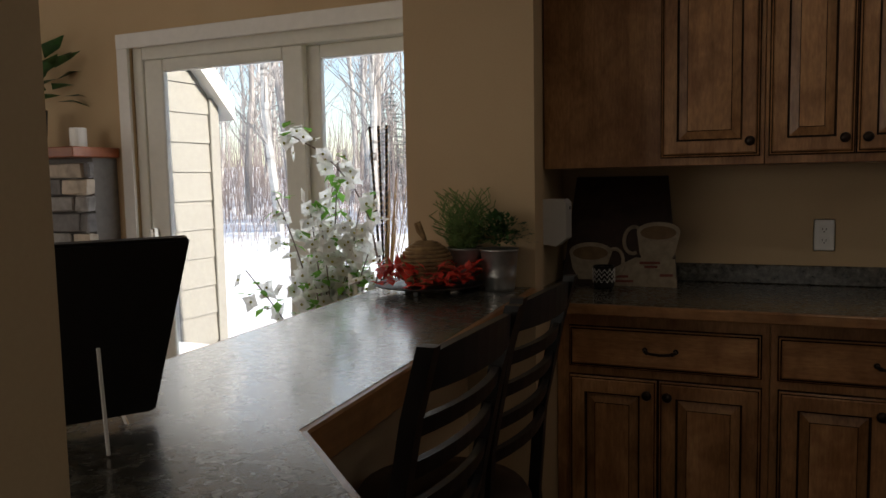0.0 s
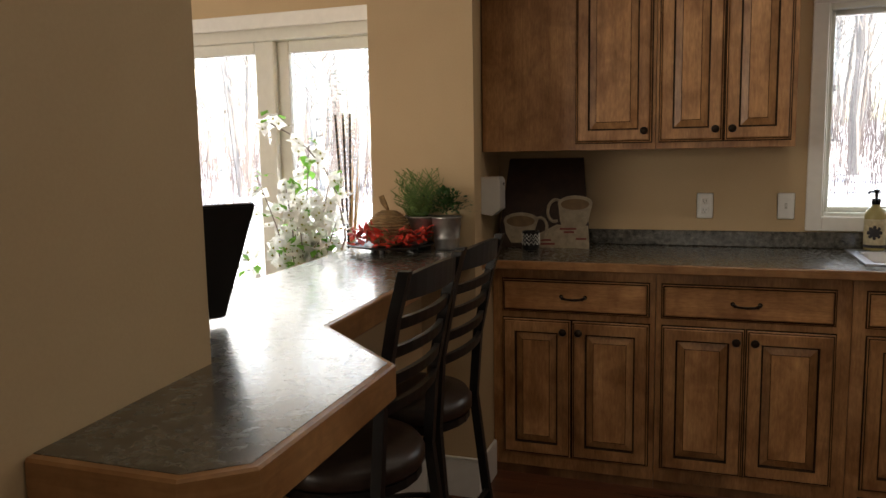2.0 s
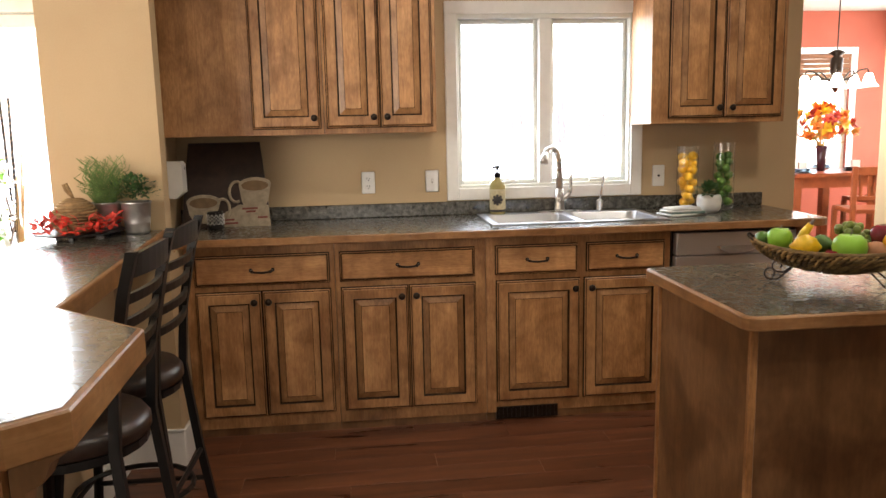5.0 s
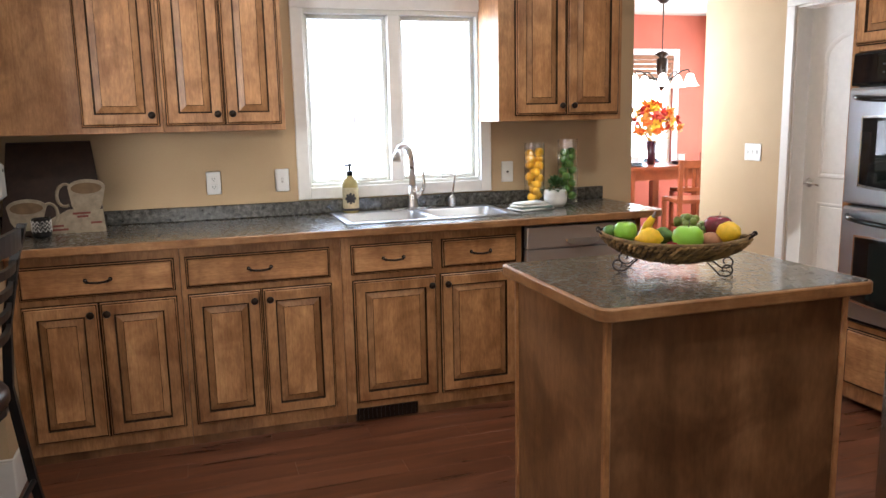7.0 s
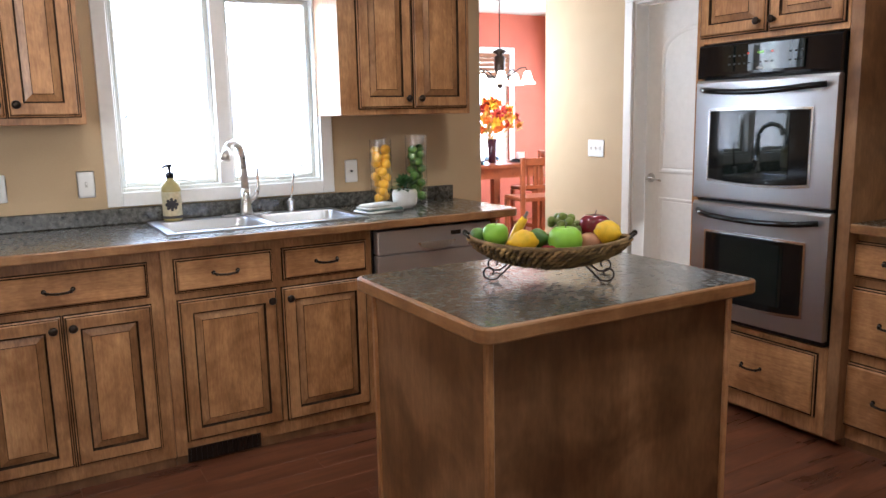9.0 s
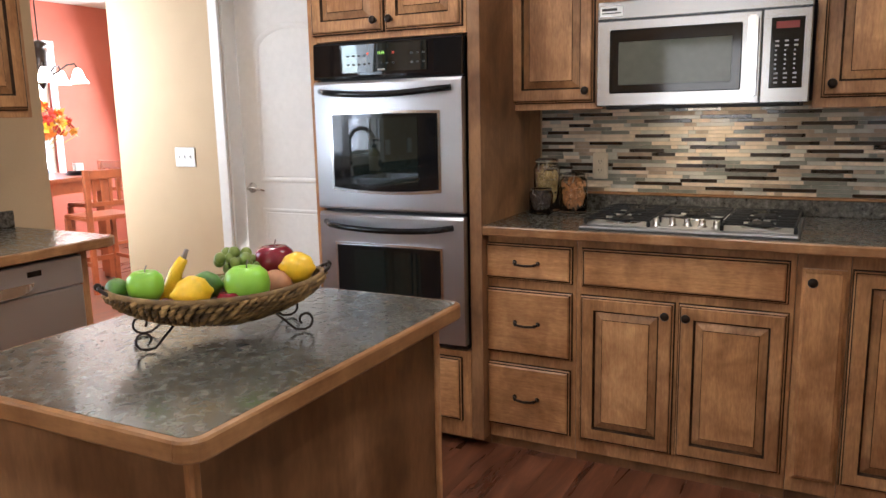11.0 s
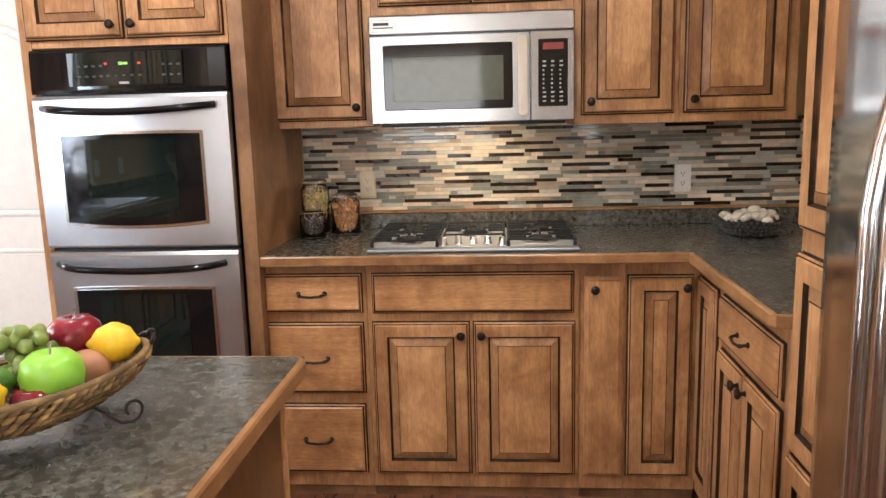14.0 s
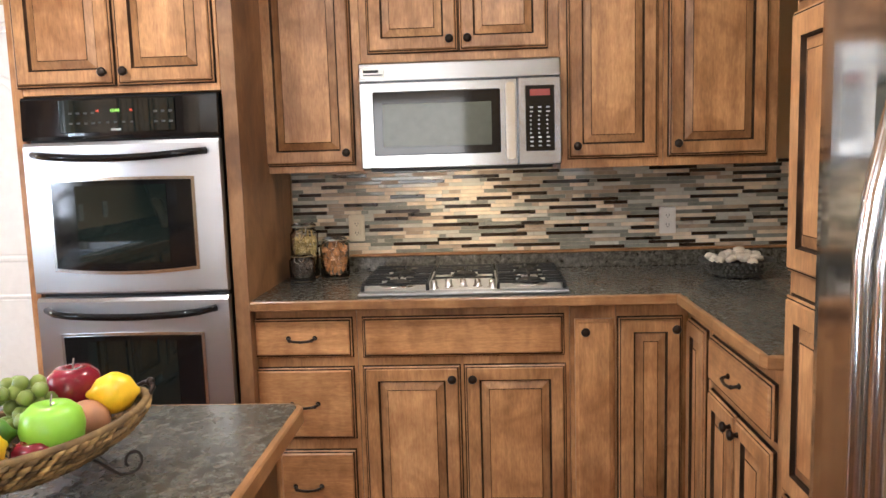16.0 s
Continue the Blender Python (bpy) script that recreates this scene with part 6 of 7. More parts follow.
# ---- living room: flowers, sticks, fireplace ----
def living_things():
    random.seed(77)
    f = thing("flower_arrangement", pose(-1.63, 2.76, 0), "tall white dogwood blossom branches in a floor vase", "flowers")
    part("vase", lathe(bmnew(), [(0, 0.001), (0.09, 0.001), (0.13, 0.1), (0.14, 0.25), (0.09, 0.42), (0.07, 0.48), (0.085, 0.52), (0.07, 0.52), (0.06, 0.47), (0, 0.3)], seg=24), BLACK_MET, f, smooth=True)
    lv, pt, ce = bmnew(), bmnew(), bmnew()

    def blossom(c):
        up = Vector((random.uniform(-1, 1), random.uniform(-1.2, 0.4), random.uniform(-0.2, 1))).normalized()
        s = up.orthogonal().normalized()
        for k in range(4):
            d = Matrix.Rotation(k * math.pi / 2 + 0.3, 3, up) @ s
            leafquad(pt, c, d + up * 0.25, up, random.uniform(0.034, 0.05), random.uniform(0.017, 0.023), 0.3)
        bmesh.ops.create_icosphere(ce, subdivisions=1, radius=0.006, matrix=Matrix.Translation(c + up * 0.006))

    for i in range(20):
        a = random.uniform(0, 6.283)
        tipx, tipy = random.uniform(-0.20, 0.24), random.uniform(-0.14, 0.14)
        top = random.uniform(0.92, 1.32)
        if i == 0:
            tipx, tipy, top = -0.27, 0.0, 1.50
        elif i == 1:
            tipx, tipy, top = 0.06, 0.06, 1.44
        elif i == 2:
            tipx, tipy, top = -0.34, -0.05, 0.98
        pts = [(0.03 * math.cos(a), 0.03 * math.sin(a), 0.4)]
        bow = random.uniform(0.04, 0.12)
        for k in range(1, 9):
            u = k / 8
            bx_ = tipx * u ** 1.4 + (bow * math.sin(u * 3.1) if i == 0 else 0.3 * bow * math.sin(u * 3.1))
            pts.append((bx_, tipy * u ** 1.3, 0.4 + (top - 0.4) * u))
        if i == 0:
            # the long branch that arches out over the rest
            pts = [(0.05, 0, 0.4), (0.19, 0, 0.72), (0.27, 0, 1.0), (0.235, 0, 1.19), (0.172, 0, 1.31), (0.082, 0, 1.41), (-0.01, 0, 1.48), (-0.12, 0, 1.535), (-0.185, 0, 1.53)]
        part("branch", tube(bmnew(), pts, 0.005, 5, 0.0025), TWIG, f)
        for k in range(34):
            u = random.uniform(0.40, 1.0)
            x = u * 8
            p0, p1 = Vector(pts[int(min(7, x))]), Vector(pts[int(min(7, x)) + 1])
            c = p0.lerp(p1, x - int(min(7, x))) + Vector((random.uniform(-0.055, 0.055), random.uniform(-0.055, 0.055), random.uniform(-0.04, 0.04)))
            if random.random() < 0.72:
                blossom(c)
            else:
                for q in range(2):
                    leafquad(lv, c, (random.uniform(-1, 1), random.uniform(-1, 1), random.uniform(-0.7, 0.5)), (0, 0, 1), random.uniform(0.045, 0.075), 0.02)
    tagged(part("leaves", lv, LEAF, f, "fresh green leaves"), kind="stuff")
    tagged(part("petals", pt, PETAL, f, "white four-petal blossoms"), kind="stuff")
    tagged(part("flower_centres", ce, plain("flower_centre", (0.30, 0.28, 0.05), 0.7), f), kind="stuff")
    s = thing("dried_grass_vase", pose(-1.43, 2.93, 0), "dark vase of dried reeds and spiral black sticks", "dried flowers")
    part("vase", lathe(bmnew(), [(0, 0.001), (0.07, 0.001), (0.085, 0.2), (0.07, 0.55), (0.055, 0.75), (0.065, 0.80), (0.05, 0.80), (0, 0.6)], seg=20), BLACK_MET, s, smooth=True)
    rd = bmnew()
    for i in range(18):
        a, q = random.uniform(-1.2, 1.9), random.uniform(0.03, 0.15)
        h = random.uniform(1.1, 1.42)
        tube(rd, [(0.02 * math.cos(a), 0.02 * math.sin(a), 0.7), (q * 0.6 * math.cos(a), q * 0.3 * math.sin(a), 0.7 + (h - 0.7) * 0.6), (q * math.cos(a), q * 0.4 * math.sin(a), h)], 0.0034, 5, 0.0015)
    tagged(part("reeds", rd, REED, s, "dry tan reeds"), kind="stuff")
    for dx, dy in ((-0.060, 0.02), (-0.013, 0.01), (0.030, 0.0)):
        p0, p1 = Vector((dx * 0.2, dy, 0.7)), Vector((dx, dy, 1.57))
        part("stick", tube(bmnew(), [p0, p1], 0.0055, 6), BLACK_MET, s)
        wrap = []
        for i in range(150):
            u = i / 149
            c = p0.lerp(p1, 0.1 + 0.9 * u)
            wrap.append((c.x + 0.0068 * math.cos(u * 190), c.y + 0.0068 * math.sin(u * 190), c.z))
        part("spiral_wrap", tube(bmnew(), wrap, 0.0018, 4), STRAW, s)
    # fireplace breast with stacked stone
    fp = thing("fireplace", pose(-3.72, YN, 0), "stacked grey ledgestone fireplace with a wooden mantel", "fireplace")
    part("core", bx(bmnew(), -0.78, 0.575, -0.16, -0.001, 0.0, 1.49), plain("mortar", (0.16, 0.15, 0.14), 0.9), fp)
    stones = [plain("ledgestone_grey", (0.26, 0.25, 0.24), 0.85, var=0.35, bump=0.6, scale=14), plain("ledgestone_tan", (0.44, 0.38, 0.31), 0.85, var=0.3, bump=0.6, scale=14),
              plain("ledgestone_dark", (0.15, 0.145, 0.145), 0.85, var=0.35, bump=0.6, scale=14)]
    z = 0.02
    while z < 1.42:
        h = random.uniform(0.045, 0.105)
        x = -0.78
        while x < 0.56:
            w = min(random.uniform(0.12, 0.34), 0.59 - x)
            d = random.uniform(0.0, 0.03)
            q = bmnew()
            bx(q, x + 0.004, x + w - 0.004, -0.19 - d, -0.16, z + 0.004, min(1.48, z + h) - 0.004, 0.008)
            for v in q.verts:
                v.co += Vector((random.uniform(-1, 1), random.uniform(-1, 1), random.uniform(-1, 1))) * 0.005
            part("stone", q, random.choice(stones), fp)
            x += w
        z += h
    part("mantel", bx(bmnew(), -0.84, 0.60, -0.30, -0.001, 1.492, 1.545, 0.005), plain("cherry_mantel", (0.25, 0.075, 0.030), 0.35, var=0.3, scale=8), fp, "reddish cherry wood mantel shelf")
    part("mantel_leg", bx(bmnew(), -0.10, 0.06, -0.27, -0.225, 1.18, 1.491, 0.004), plain("cherry_leg", (0.25, 0.075, 0.030), 0.35, var=0.3, scale=8), fp)
    c = thing("candle", pose(-3.235, 3.02, 1.545), "short white pillar candle on the mantel", "candle")
    part("wax", lathe(bmnew(), [(0, 0.0), (0.042, 0.0), (0.042, 0.098), (0.036, 0.102), (0, 0.092)], seg=18), PLATE_W, c)
    p = thing("mantel_plant", pose(-3.50, 2.98, 1.545), "large-leaved green plant in a dark pot on the mantel", "potted plant")
    part("pot", lathe(bmnew(), [(0, 0.0), (0.055, 0.0), (0.07, 0.2), (0.06, 0.2), (0, 0.18)], seg=18), BLACK_MET, p)
    b = bmnew()
    for i in range(34):
        a, e = random.random() * 6.283, random.uniform(0.2, 1.4)
        d = Vector((math.cos(a) * math.cos(e), math.sin(a) * math.cos(e) * 0.5, math.sin(e)))
        st = Vector((0, 0, 0.2)) + d * random.uniform(0.06, 0.38)
        leafquad(b, st, d + Vector((0.3, 0, -0.35)), (0, 0, 1), random.uniform(0.13, 0.19), 0.055, 0.3)
    part("leaves", b, LEAF_D, p)


living_things()


# ---- dining room ----
def dining():
    random.seed(3)
    CH = plain("cherry_chair_wood", (0.33, 0.085, 0.030), 0.35, var=0.25, scale=8)
    t = thing("dining_table", pose(4.55, 6.15, 0), "reddish cherry counter-height dining table", "table")
    part("tabletop", bx(bmnew(), -0.46, 0.46, -0.46, 0.46, 0.87, 0.905, 0.006, 2), CH, t)
    ap = bmnew()
    for a in ((-0.40, 0.40, -0.41, -0.39), (-0.40, 0.40, 0.39, 0.41), (-0.41, -0.39, -0.39, 0.39), (0.39, 0.41, -0.39, 0.39)):
        bx(ap, *a, 0.77, 0.869)
    part("apron", ap, CH, t)
    for sx in (-1, 1):
        for sy in (-1, 1):
            part("leg", bx(bmnew(), sx * 0.39 - 0.04, sx * 0.39 + 0.04, sy * 0.39 - 0.04, sy * 0.39 + 0.04, 0, 0.868, 0.004), CH, t)
    c = thing("dining_chair", Matrix(), "reddish cherry counter-height chair with slatted back", "chair", "chairs at the dining table")
    part("seat", bx(bmnew(), -0.21, 0.21, -0.20, 0.21, 0.585, 0.62, 0.008, 2), CH, c)
    for sx in (-1, 1):
        part("leg", bx(bmnew(), sx * 0.19 - 0.02, sx * 0.19 + 0.02, -0.20, -0.16, 0, 0.584, 0.003), CH, c)
        part("back_post", bx(bmnew(), sx * 0.19 - 0.02, sx * 0.19 + 0.02, 0.18, 0.22, 0, 0.99, 0.003), CH, c)
        part("stretcher", bx(bmnew(), sx * 0.19 - 0.01, sx * 0.19 + 0.01, -0.16, 0.18, 0.22, 0.25), CH, c)
    part("top_rail", bx(bmnew(), -0.17, 0.17, 0.188, 0.212, 0.915, 0.985, 0.004), CH, c)
    part("lower_rail", bx(bmnew(), -0.17, 0.17, 0.19, 0.21, 0.70, 0.735, 0.003), CH, c)
    for i in range(5):
        part("slat", bx(bmnew(), -0.135 + 0.0675 * i - 0.012, -0.135 + 0.0675 * i + 0.012, 0.194, 0.206, 0.735, 0.915), CH, c)
    part("footrest", bx(bmnew(), -0.17, 0.17, -0.19, -0.17, 0.20, 0.24), CH, c)
    c.matrix_world = pose(4.62, 5.42, 0, 0, 0, 168)
    copy_thing(c, pose(3.92, 6.1, 0, 0, 0, 95))
    copy_thing(c, pose(4.45, 6.88, 0, 0, 0, 2))
    copy_thing(c, pose(5.25, 6.2, 0, 0, 0, -88))
    v = thing("flower_vase", pose(4.56, 6.02, 0.905), "dark vase of orange and yellow autumn flowers", "flowers")
    part("vase", lathe(bmnew(), [(0, 0.001), (0.035, 0.001), (0.04, 0.1), (0.055, 0.24), (0.045, 0.24), (0, 0.2)], seg=18), plain("purple_glass", (0.05, 0.015, 0.03), 0.15), v, smooth=True)
    cols = [plain("bloom_orange", (0.85, 0.20, 0.02), 0.6, var=0.3), plain("bloom_yellow", (0.85, 0.52, 0.03), 0.6, var=0.2), plain("bloom_red", (0.50, 0.04, 0.02), 0.6, var=0.3), plain("bloom_gold", (0.70, 0.35, 0.06), 0.6, var=0.3)]
    for i in range(46):
        a, e = random.random() * 6.283, random.uniform(-0.3, 1.5)
        d = Vector((math.cos(a) * math.cos(e), math.sin(a) * math.cos(e), math.sin(e)))
        cen = Vector((0, 0, 0.40)) + Vector((d.x * 0.25, d.y * 0.25, d.z * 0.22)) * random.uniform(0.6, 1.0)
        b = bmnew()
        for k in range(12):
            dd = Vector((random.uniform(-1, 1), random.uniform(-1, 1), random.uniform(-1, 1))) + d * 0.6
            leafquad(b, cen, dd, d, random.uniform(0.06, 0.095), 0.028, 0.3)
        part("bloom", b, random.choice(cols), v)
    b = bmnew()
    for i in range(40):
        a, e = random.random() * 6.283, random.uniform(0.2, 1.5)
        d = Vector((math.cos(a) * math.cos(e), math.sin(a) * math.cos(e), math.sin(e)))
        tube(b, [(0, 0, 0.2), Vector((0, 0, 0.22)) + d * 0.2, Vector((0, 0, 0.25)) + d * random.uniform(0.25, 0.36)], 0.003, 4)
    tagged(part("stems", b, plain("gold_stem", (0.55, 0.33, 0.06), 0.7), v), kind="stuff")
    for x, y in ((4.85, 5.95), (4.28, 5.88), (4.25, 6.4), (4.82, 6.42)):
        p = thing("plate_stack", pose(x, y, 0.905), "stack of black plates with a white napkin", "plates", "place settings")
        for i in range(3):
            part("plate", lathe(bmnew(), [(0, 0.001 + 0.012 * i), (0.07, 0.001 + 0.012 * i), (0.115 - 0.015 * i, 0.011 + 0.012 * i), (0.07, 0.006 + 0.012 * i), (0, 0.006 + 0.012 * i)], seg=20), BLACK_MET, p)
        part("napkin", prism(bmnew(), [(-0.03, -0.02), (0.04, -0.03), (0.03, 0.03), (-0.02, 0.03)], 0.036, 0.10), PLATE_W, p)
    h = thing("chandelier", pose(4.66, 6.02, -0.03), "bronze chandelier with white glass bell shades, lit", "chandelier")
    part("rod", tube(bmnew(), [(0, 0, 2.05), (0, 0, CEIL - 0.03)], 0.006, 6), BRONZE, h)
    part("canopy", lathe(bmnew(), [(0, CEIL - 0.04), (0.03, CEIL - 0.04), (0.065, CEIL - 0.005), (0, CEIL - 0.001)], seg=18), BRONZE, h)
    part("column", lathe(bmnew(), [(0, 1.66), (0.025, 1.69), (0.05, 1.76), (0.03, 1.80), (0.055, 1.86), (0.055, 1.98), (0.03, 2.0), (0.075, 2.03), (0.02, 2.06), (0, 2.06)], seg=18), BRONZE, h, smooth=True)
    shade_m = emit("lit_opal_glass", (1.0, 0.90, 0.74), 0.9)
    for k in range(5):
        a = 0.4 + k * 2 * math.pi / 5
        ca, sa = math.cos(a), math.sin(a)
        part("arm", tube(bmnew(), [(0.04 * ca, 0.04 * sa, 1.77), (0.12 * ca, 0.12 * sa, 1.80), (0.20 * ca, 0.20 * sa, 1.86), (0.26 * ca, 0.26 * sa, 1.87), (0.28 * ca, 0.28 * sa, 1.83)], 0.008, 6), BRONZE, h)
        sh = part("shade", lathe(bmnew(), [(0.02, 1.83), (0.03, 1.82), (0.045, 1.78), (0.055, 1.745), (0.085, 1.71), (0.081, 1.71), (0.05, 1.745), (0.04, 1.78), (0.02, 1.83)], (0.28 * ca, 0.28 * sa, 0), 18), shade_m, h, "white opal glass bell shade")


dining()


# ---- outdoors ----
def outdoors():
    random.seed(101)
    b = bmnew()
    n = 60
    vs = [[None] * (n + 1) for _ in range(n + 1)]
    for i in range(n + 1):
        for j in range(n + 1):
            u, w = i / n * 2 - 1, j / n * 2 - 1
            x, y = math.copysign(abs(u) ** 3, u) * 400, math.copysign(abs(w) ** 3, w) * 400
            z = -0.42 + (noise.noise((x * 0.2, y * 0.2, 0)) * 0.12 + noise.noise((x * 0.03, y * 0.03, 3)) * 0.5 if max(abs(x), abs(y - 2)) > 9 else 0) + max(0, min(3.2, (y - 9) * 0.09))
            vs[i][j] = b.verts.new((x, y, z))
    for i in range(n):
        for j in range(n):
            b.faces.new([vs[i][j], vs[i + 1][j], vs[i + 1][j + 1], vs[i][j + 1]])
    structure("ground", b, SNOW, "snow-covered ground with drifts", "ground")

    def gz(x, y):
        return -0.42 + (noise.noise((x * 0.2, y * 0.2, 0)) * 0.12 + noise.noise((x * 0.03, y * 0.03, 3)) * 0.5) + max(0, min(3.2, (y - 9) * 0.09)) - 0.15

    # fireplace chase on the outer wall; its side faces the patio door
    w = thing("chimney_chase", pose(-2.95, YN + 0.17, -0.42), "cream lap-sided fireplace chase with white sloped roof", "house extension")
    D = 0.40
    side = bmnew()
    poly = [(0.0, 0.01), (D, 0.01), (D, 2.23), (0.0, 2.60)]
    lo = [side.verts.new((-1.5, y, z)) for y, z in poly]
    hi = [side.verts.new((-0.03, y, z)) for y, z in poly]
    side.faces.new(lo)
    side.faces.new(hi[::-1])
    for i in range(4):
        j = (i + 1) % 4
        side.faces.new([lo[j], lo[i], hi[i], hi[j]])
    part("wall", side, SIDING, w)
    for k in range(16):
        z0 = 0.02 + 0.165 * k
        z1 = z0 + 0.172
        y1 = min(D - 0.06, (2.58 - z0) / 0.925)
        if y1 < 0.05:
            break
        q = bmnew()
        v = [q.verts.new(p) for p in ((0.000, 0.002, z0), (0.000, y1, z0), (-0.009, y1, z1), (-0.009, 0.002, z1), (-0.028, 0.002, z0), (-0.028, y1, z0), (-0.028, y1, z1), (-0.028, 0.002, z1))]
        for f in ((0, 1, 2, 3), (4, 7, 6, 5), (0, 4, 5, 1), (3, 2, 6, 7), (0, 3, 7, 4), (1, 5, 6, 2)):
            q.faces.new([v[i] for i in f])
        part("siding_board", q, SIDING, w)
    part("corner_board", bx(bmnew(), -0.05, 0.014, D - 0.06, D + 0.014, 0.01, 2.26, 0.004), SIDING, w)
    rk = bmnew()
    pr = [(-0.0, 2.60), (D + 0.09, 2.14), (D + 0.09, 2.27), (-0.0, 2.74)]
    lo = [rk.verts.new((-1.6, y, z)) for y, z in pr]
    hi = [rk.verts.new((0.07, y, z)) for y, z in pr]
    rk.faces.new(lo)
    rk.faces.new(hi[::-1])
    for i in range(4):
        j = (i + 1) % 4
        rk.faces.new([lo[j], lo[i], hi[i], hi[j]])
    part("roof", rk, TRIM, w, "white rake board and soffit")

    def tree(kind):
        t = thing("bare_tree", Matrix(), "bare winter birch with pale peeling bark" if kind == "birch" else "bare grey winter forest tree", "tree", "woodland trees")
        H = random.uniform(9, 14)
        b = bmnew()
        pts, x, y = [], 0, 0
        for k in range(9):
            pts.append((x, y, H * k / 8))
            x += random.uniform(-0.16, 0.16)
            y += random.uniform(-0.16, 0.16)
        r0 = random.uniform(0.07, 0.14)
        part("trunk", tube(b, pts, r0, 7, 0.02), BIRCH if kind == "birch" else BARK, t)
        l = bmnew()
        for k in range(34):
            u = random.uniform(0.18, 0.97)
            i = int(u * 8)
            p = Vector(pts[i]).lerp(Vector(pts[i + 1]), u * 8 - i)
            a = random.random() * 6.283
            ln = random.uniform(0.8, 2.6) * (1.1 - u * 0.7)
            d = Vector((math.cos(a), math.sin(a), random.uniform(0.5, 1.6))).normalized()
            q = p + d * ln * 0.5 + Vector((0, 0, 0.08))
            e = p + d * ln + Vector((0, 0, 0.3))
            tube(l, [p, q, e], 0.022, 4, 0.006)
            for m in range(3):
                d2 = (d + Vector((random.uniform(-1, 1), random.uniform(-1, 1), random.uniform(-0.2, 1)))).normalized()
                s = p.lerp(e, random.uniform(0.4, 0.95))
                tube(l, [s, s + d2 * random.uniform(0.3, 0.8)], 0.009, 3, 0.004)
        part("limbs", l, BARK, t)
        return t

    protos = [tree("birch"), tree("grey"), tree("grey"), tree("birch"), tree("grey")]
    spots = []
    for i in range(215):
        y = 15 + 46 * random.random() ** 1.1
        x = random.uniform(-1.05, 0.62) * y - 1
        spots.append((x, y))
    for i, (x, y) in enumerate(spots):
        m = pose(x, y, gz(x, y), random.uniform(-3, 3), random.uniform(-3, 3), random.uniform(0, 360))
        if i < len(protos):
            protos[i].matrix_world = m
        else:
            copy_thing(protos[i % len(protos)], m)

    def pine():
        t = thing("pine_tree", Matrix(), "dark green spruce with drooping snowy boughs", "tree", "spruces")
        H = 5.5
        part("trunk", tube(bmnew(), [(0, 0, 0), (0, 0, H)], 0.09, 6, 0.015), BARK, t)
        b = bmnew()
        for k in range(26):
            z = 0.6 + (H - 0.7) * k / 26
            r = 1.5 * (1 - k / 27) + 0.12
            for i in range(9):
                a = random.random() * 6.283
                d = Vector((math.cos(a), math.sin(a), -0.15))
                for s in range(5):
                    c = Vector((0, 0, z)) + d * r * (0.2 + 0.2 * s)
                    for q in (-1, 1):
                        sd = Vector((-d.y, d.x, 0)) * q
                        leafquad(b, c, d * 0.7 + sd * 0.8 + Vector((0, 0, -0.2)), (0, 0, 1), r * 0.28, 0.045, 0.2)
        part("boughs", b, NEEDLE, t)
        return t

    p = pine()
    p.matrix_world = pose(-12.1, 24.0, gz(-12.1, 24.0)) @ Matrix.Diagonal((0.72, 0.72, 0.72, 1))
    for x, y in ((3.4, 30), (8.8, 33)):
        copy_thing(p, pose(x, y, gz(x, y), 0, 0, x * 40))
    br = bmnew()
    for i in range(4200):
        y = 12 + 16 * random.random() ** 0.8
        x = random.uniform(-1.1, 0.65) * y - 1
        z = gz(x, y) + 0.1
        h = random.uniform(0.4, 1.5)
        dx, dy = random.uniform(-0.3, 0.3), random.uniform(-0.3, 0.3)
        tube(br, [(x, y, z), (x + dx * 0.4, y + dy * 0.4, z + h * 0.6), (x + dx, y + dy, z + h)], 0.008, 3, 0.003)
    for i in range(3800):
        y = random.uniform(17, 40)
        x = random.uniform(-1.1, 0.65) * y - 1
        z = gz(x, y) + 0.1
        h = random.uniform(1.2, 3.6)
        dx, dy = random.uniform(-0.5, 0.5), random.uniform(-0.5, 0.5)
        tube(br, [(x, y, z), (x + dx * 0.4, y + dy * 0.4, z + h * 0.6), (x + dx, y + dy, z + h)], 0.013, 3, 0.004)
    tagged(part("brush", br, TWIG), "dense brown leafless underbrush in the snow", "bushes", "", "stuff")


outdoors()


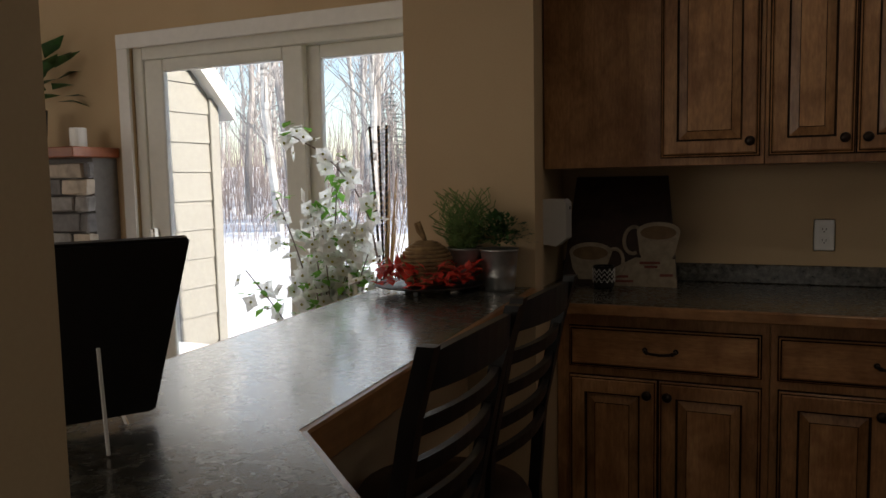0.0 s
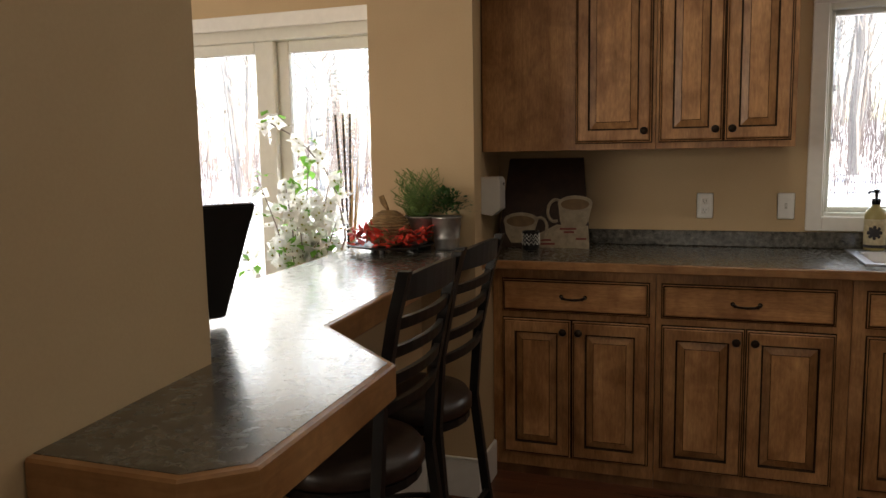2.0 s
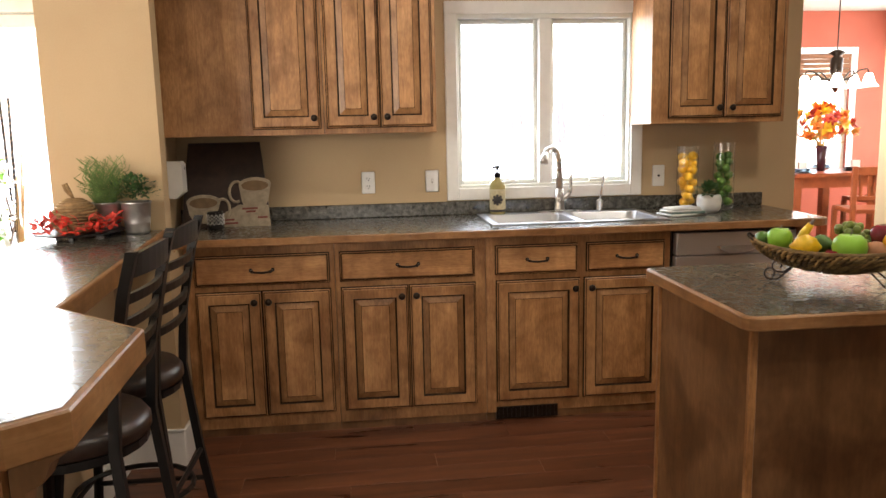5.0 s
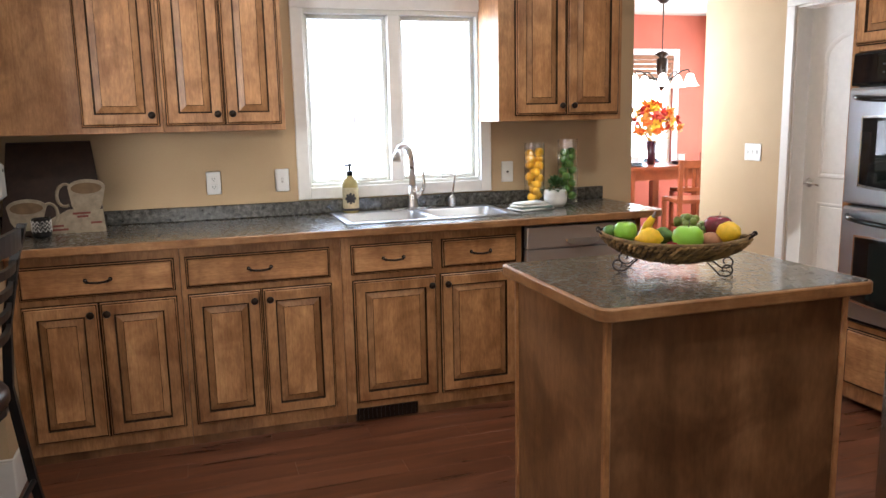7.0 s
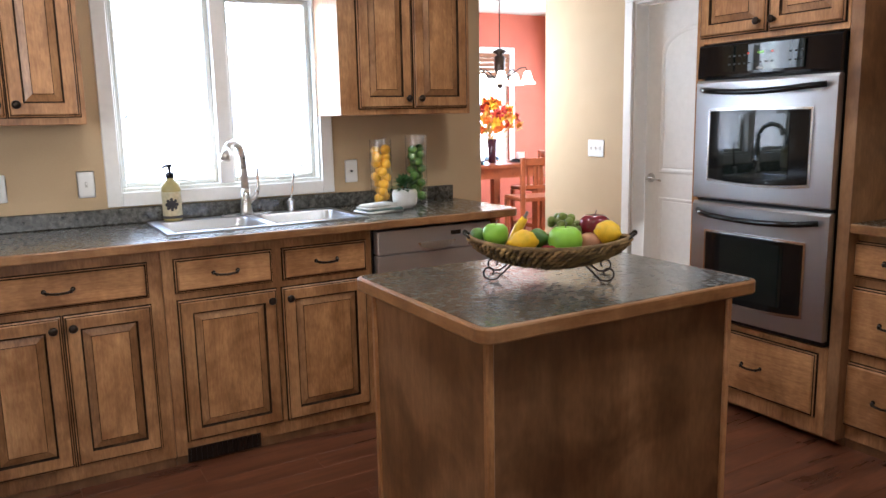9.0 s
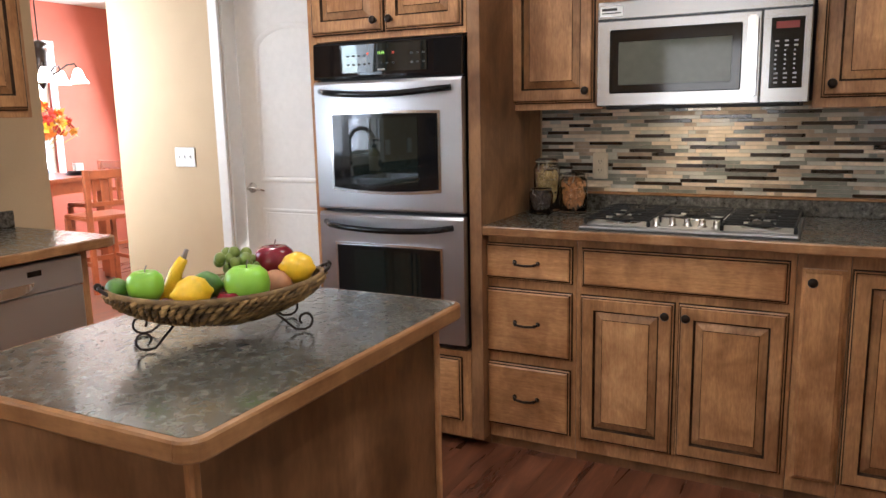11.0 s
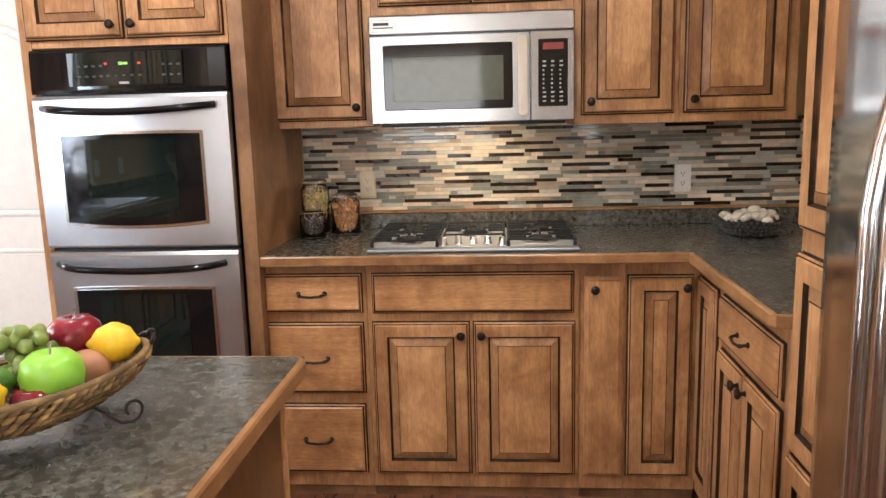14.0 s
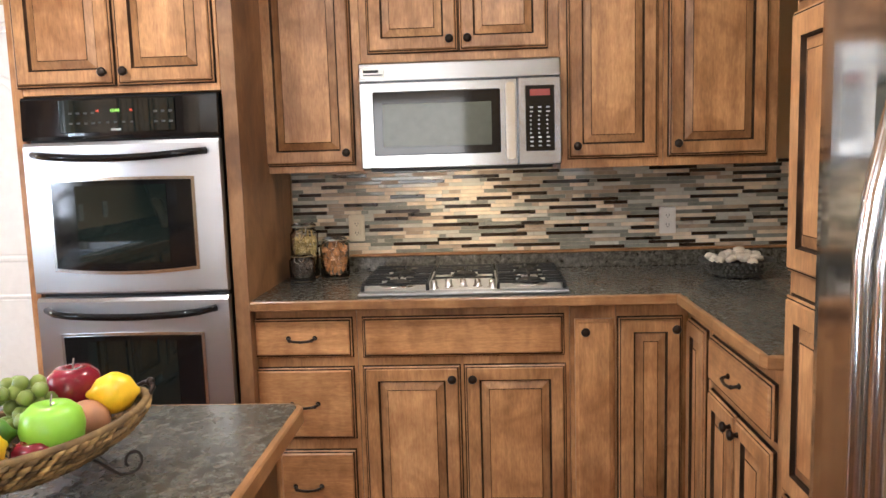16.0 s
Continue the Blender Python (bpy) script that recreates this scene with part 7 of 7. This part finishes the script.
# ---- mosaic tile on the cooktop wall ----
def mosaic():
    random.seed(55)
    m = pose(XE, 0, 0, 0, 0, -90)
    t = thing("mosaic_backsplash", m, "linear mosaic backsplash of brown, grey, green and cream tiles", "backsplash")
    z0, z1 = 1.0125, 1.375
    X0, X1 = -1.298, 0.866
    part("grout", bx(bmnew(), X0, X1, -0.003, -0.0005, z0, z1), plain("grout", (0.46, 0.42, 0.35), 0.9), t)
    kinds = [plain("tile_brown_glass", (0.026, 0.016, 0.009), 0.12, var=0.4, bump=0), plain("tile_grey_glass", (0.23, 0.235, 0.205), 0.10, var=0.15, bump=0),
             plain("tile_cream_stone", (0.68, 0.57, 0.43), 0.35, var=0.15), plain("tile_pale_glass", (0.52, 0.505, 0.44), 0.12, var=0.12, bump=0), plain("tile_tan_stone", (0.36, 0.275, 0.195), 0.4, var=0.2)]
    weights = [0.30, 0.22, 0.20, 0.17, 0.11]
    rows = 23
    pitch = (z1 - z0) / rows
    shared = {}
    loose = [bmnew() for _ in kinds]
    singles = 0
    dark = []
    for r in range(rows):
        below, dark = dark, []
        x = X0 + random.uniform(-0.06, 0)
        last = -1
        while x < X1 - 0.004:
            ln = random.choice((0.03, 0.05, 0.075, 0.1, 0.125, 0.15, 0.15))
            a, b = max(x, X0), min(x + ln, X1)
            x += ln
            if b - a < 0.006:
                continue
            k = random.choices(range(5), weights)[0]
            if k == 0 and (last == 0 or any(p < a + 0.09 and q > a + 0.02 for p, q in below)):
                k = random.choice((1, 2, 3, 4))
            last = k
            if k == 0:
                b = min(a + random.choice((0.1, 0.15, 0.15, 0.2)), X1)
                x, ln = b, b - a
                dark.append((a, b))
            zc = z0 + pitch * r
            full = abs((b - a) - ln) < 1e-6
            if full and -0.93 < a < 0.1 and singles < 300 and 3 <= r:
                key = (k, round(ln, 4))
                if key not in shared:
                    q = bmnew()
                    f = rects(q, 0.0008, ln - 0.0008, 0.0008, pitch - 0.0008, [(0, -0.003), (0, -0.0062), (0.0008, -0.007)])
                    q.faces.new(f)
                    o = part("tile", q, kinds[k], t)
                    shared[key] = o.data
                else:
                    o = new("tile", shared[key])
                    o.parent = t
                o.location = (a, 0, zc)
                singles += 1
            else:
                f = rects(loose[k], a + 0.0008, b - 0.0008, zc + 0.0008, zc + pitch - 0.0008, [(0, -0.003), (0, -0.0062), (0.0008, -0.007)])
                loose[k].faces.new(f)
    for k, q in enumerate(loose):
        tagged(part("tile_field", q, kinds[k], t), kind="stuff")


mosaic()


# ---- floor planks of the kitchen ----
def planks():
    random.seed(66)
    wid, ln = 0.127, 1.22
    shared = {}
    y = -1.02
    r = 0
    while y < 2.68:
        x = -0.98 - (r * 0.43) % ln
        while x < 3.74:
            a, b = max(x, -0.985), min(x + ln, 3.745)
            x += ln
            if b - a < 0.02:
                continue
            key = round(b - a, 3)
            if key not in shared:
                q = bmnew()
                L = b - a
                prev = None
                for ins, z in ((0.0003, -0.011), (0.0003, -0.0008), (0.0011, 0.0)):
                    ring = [q.verts.new(p) for p in ((ins, ins, z), (L - ins, ins, z), (L - ins, wid - ins, z), (ins, wid - ins, z))]
                    if prev:
                        for i in range(4):
                            j = (i + 1) % 4
                            q.faces.new([prev[i], prev[j], ring[j], ring[i]])
                    prev = ring
                q.faces.new(prev)
                o = part("plank", q, FLOORMAT, FLOOR)
                shared[key] = o.data
            else:
                o = new("plank", shared[key])
                o.parent = FLOOR
            o.location = (a, y, 0)
        y += wid
        r += 1


planks()
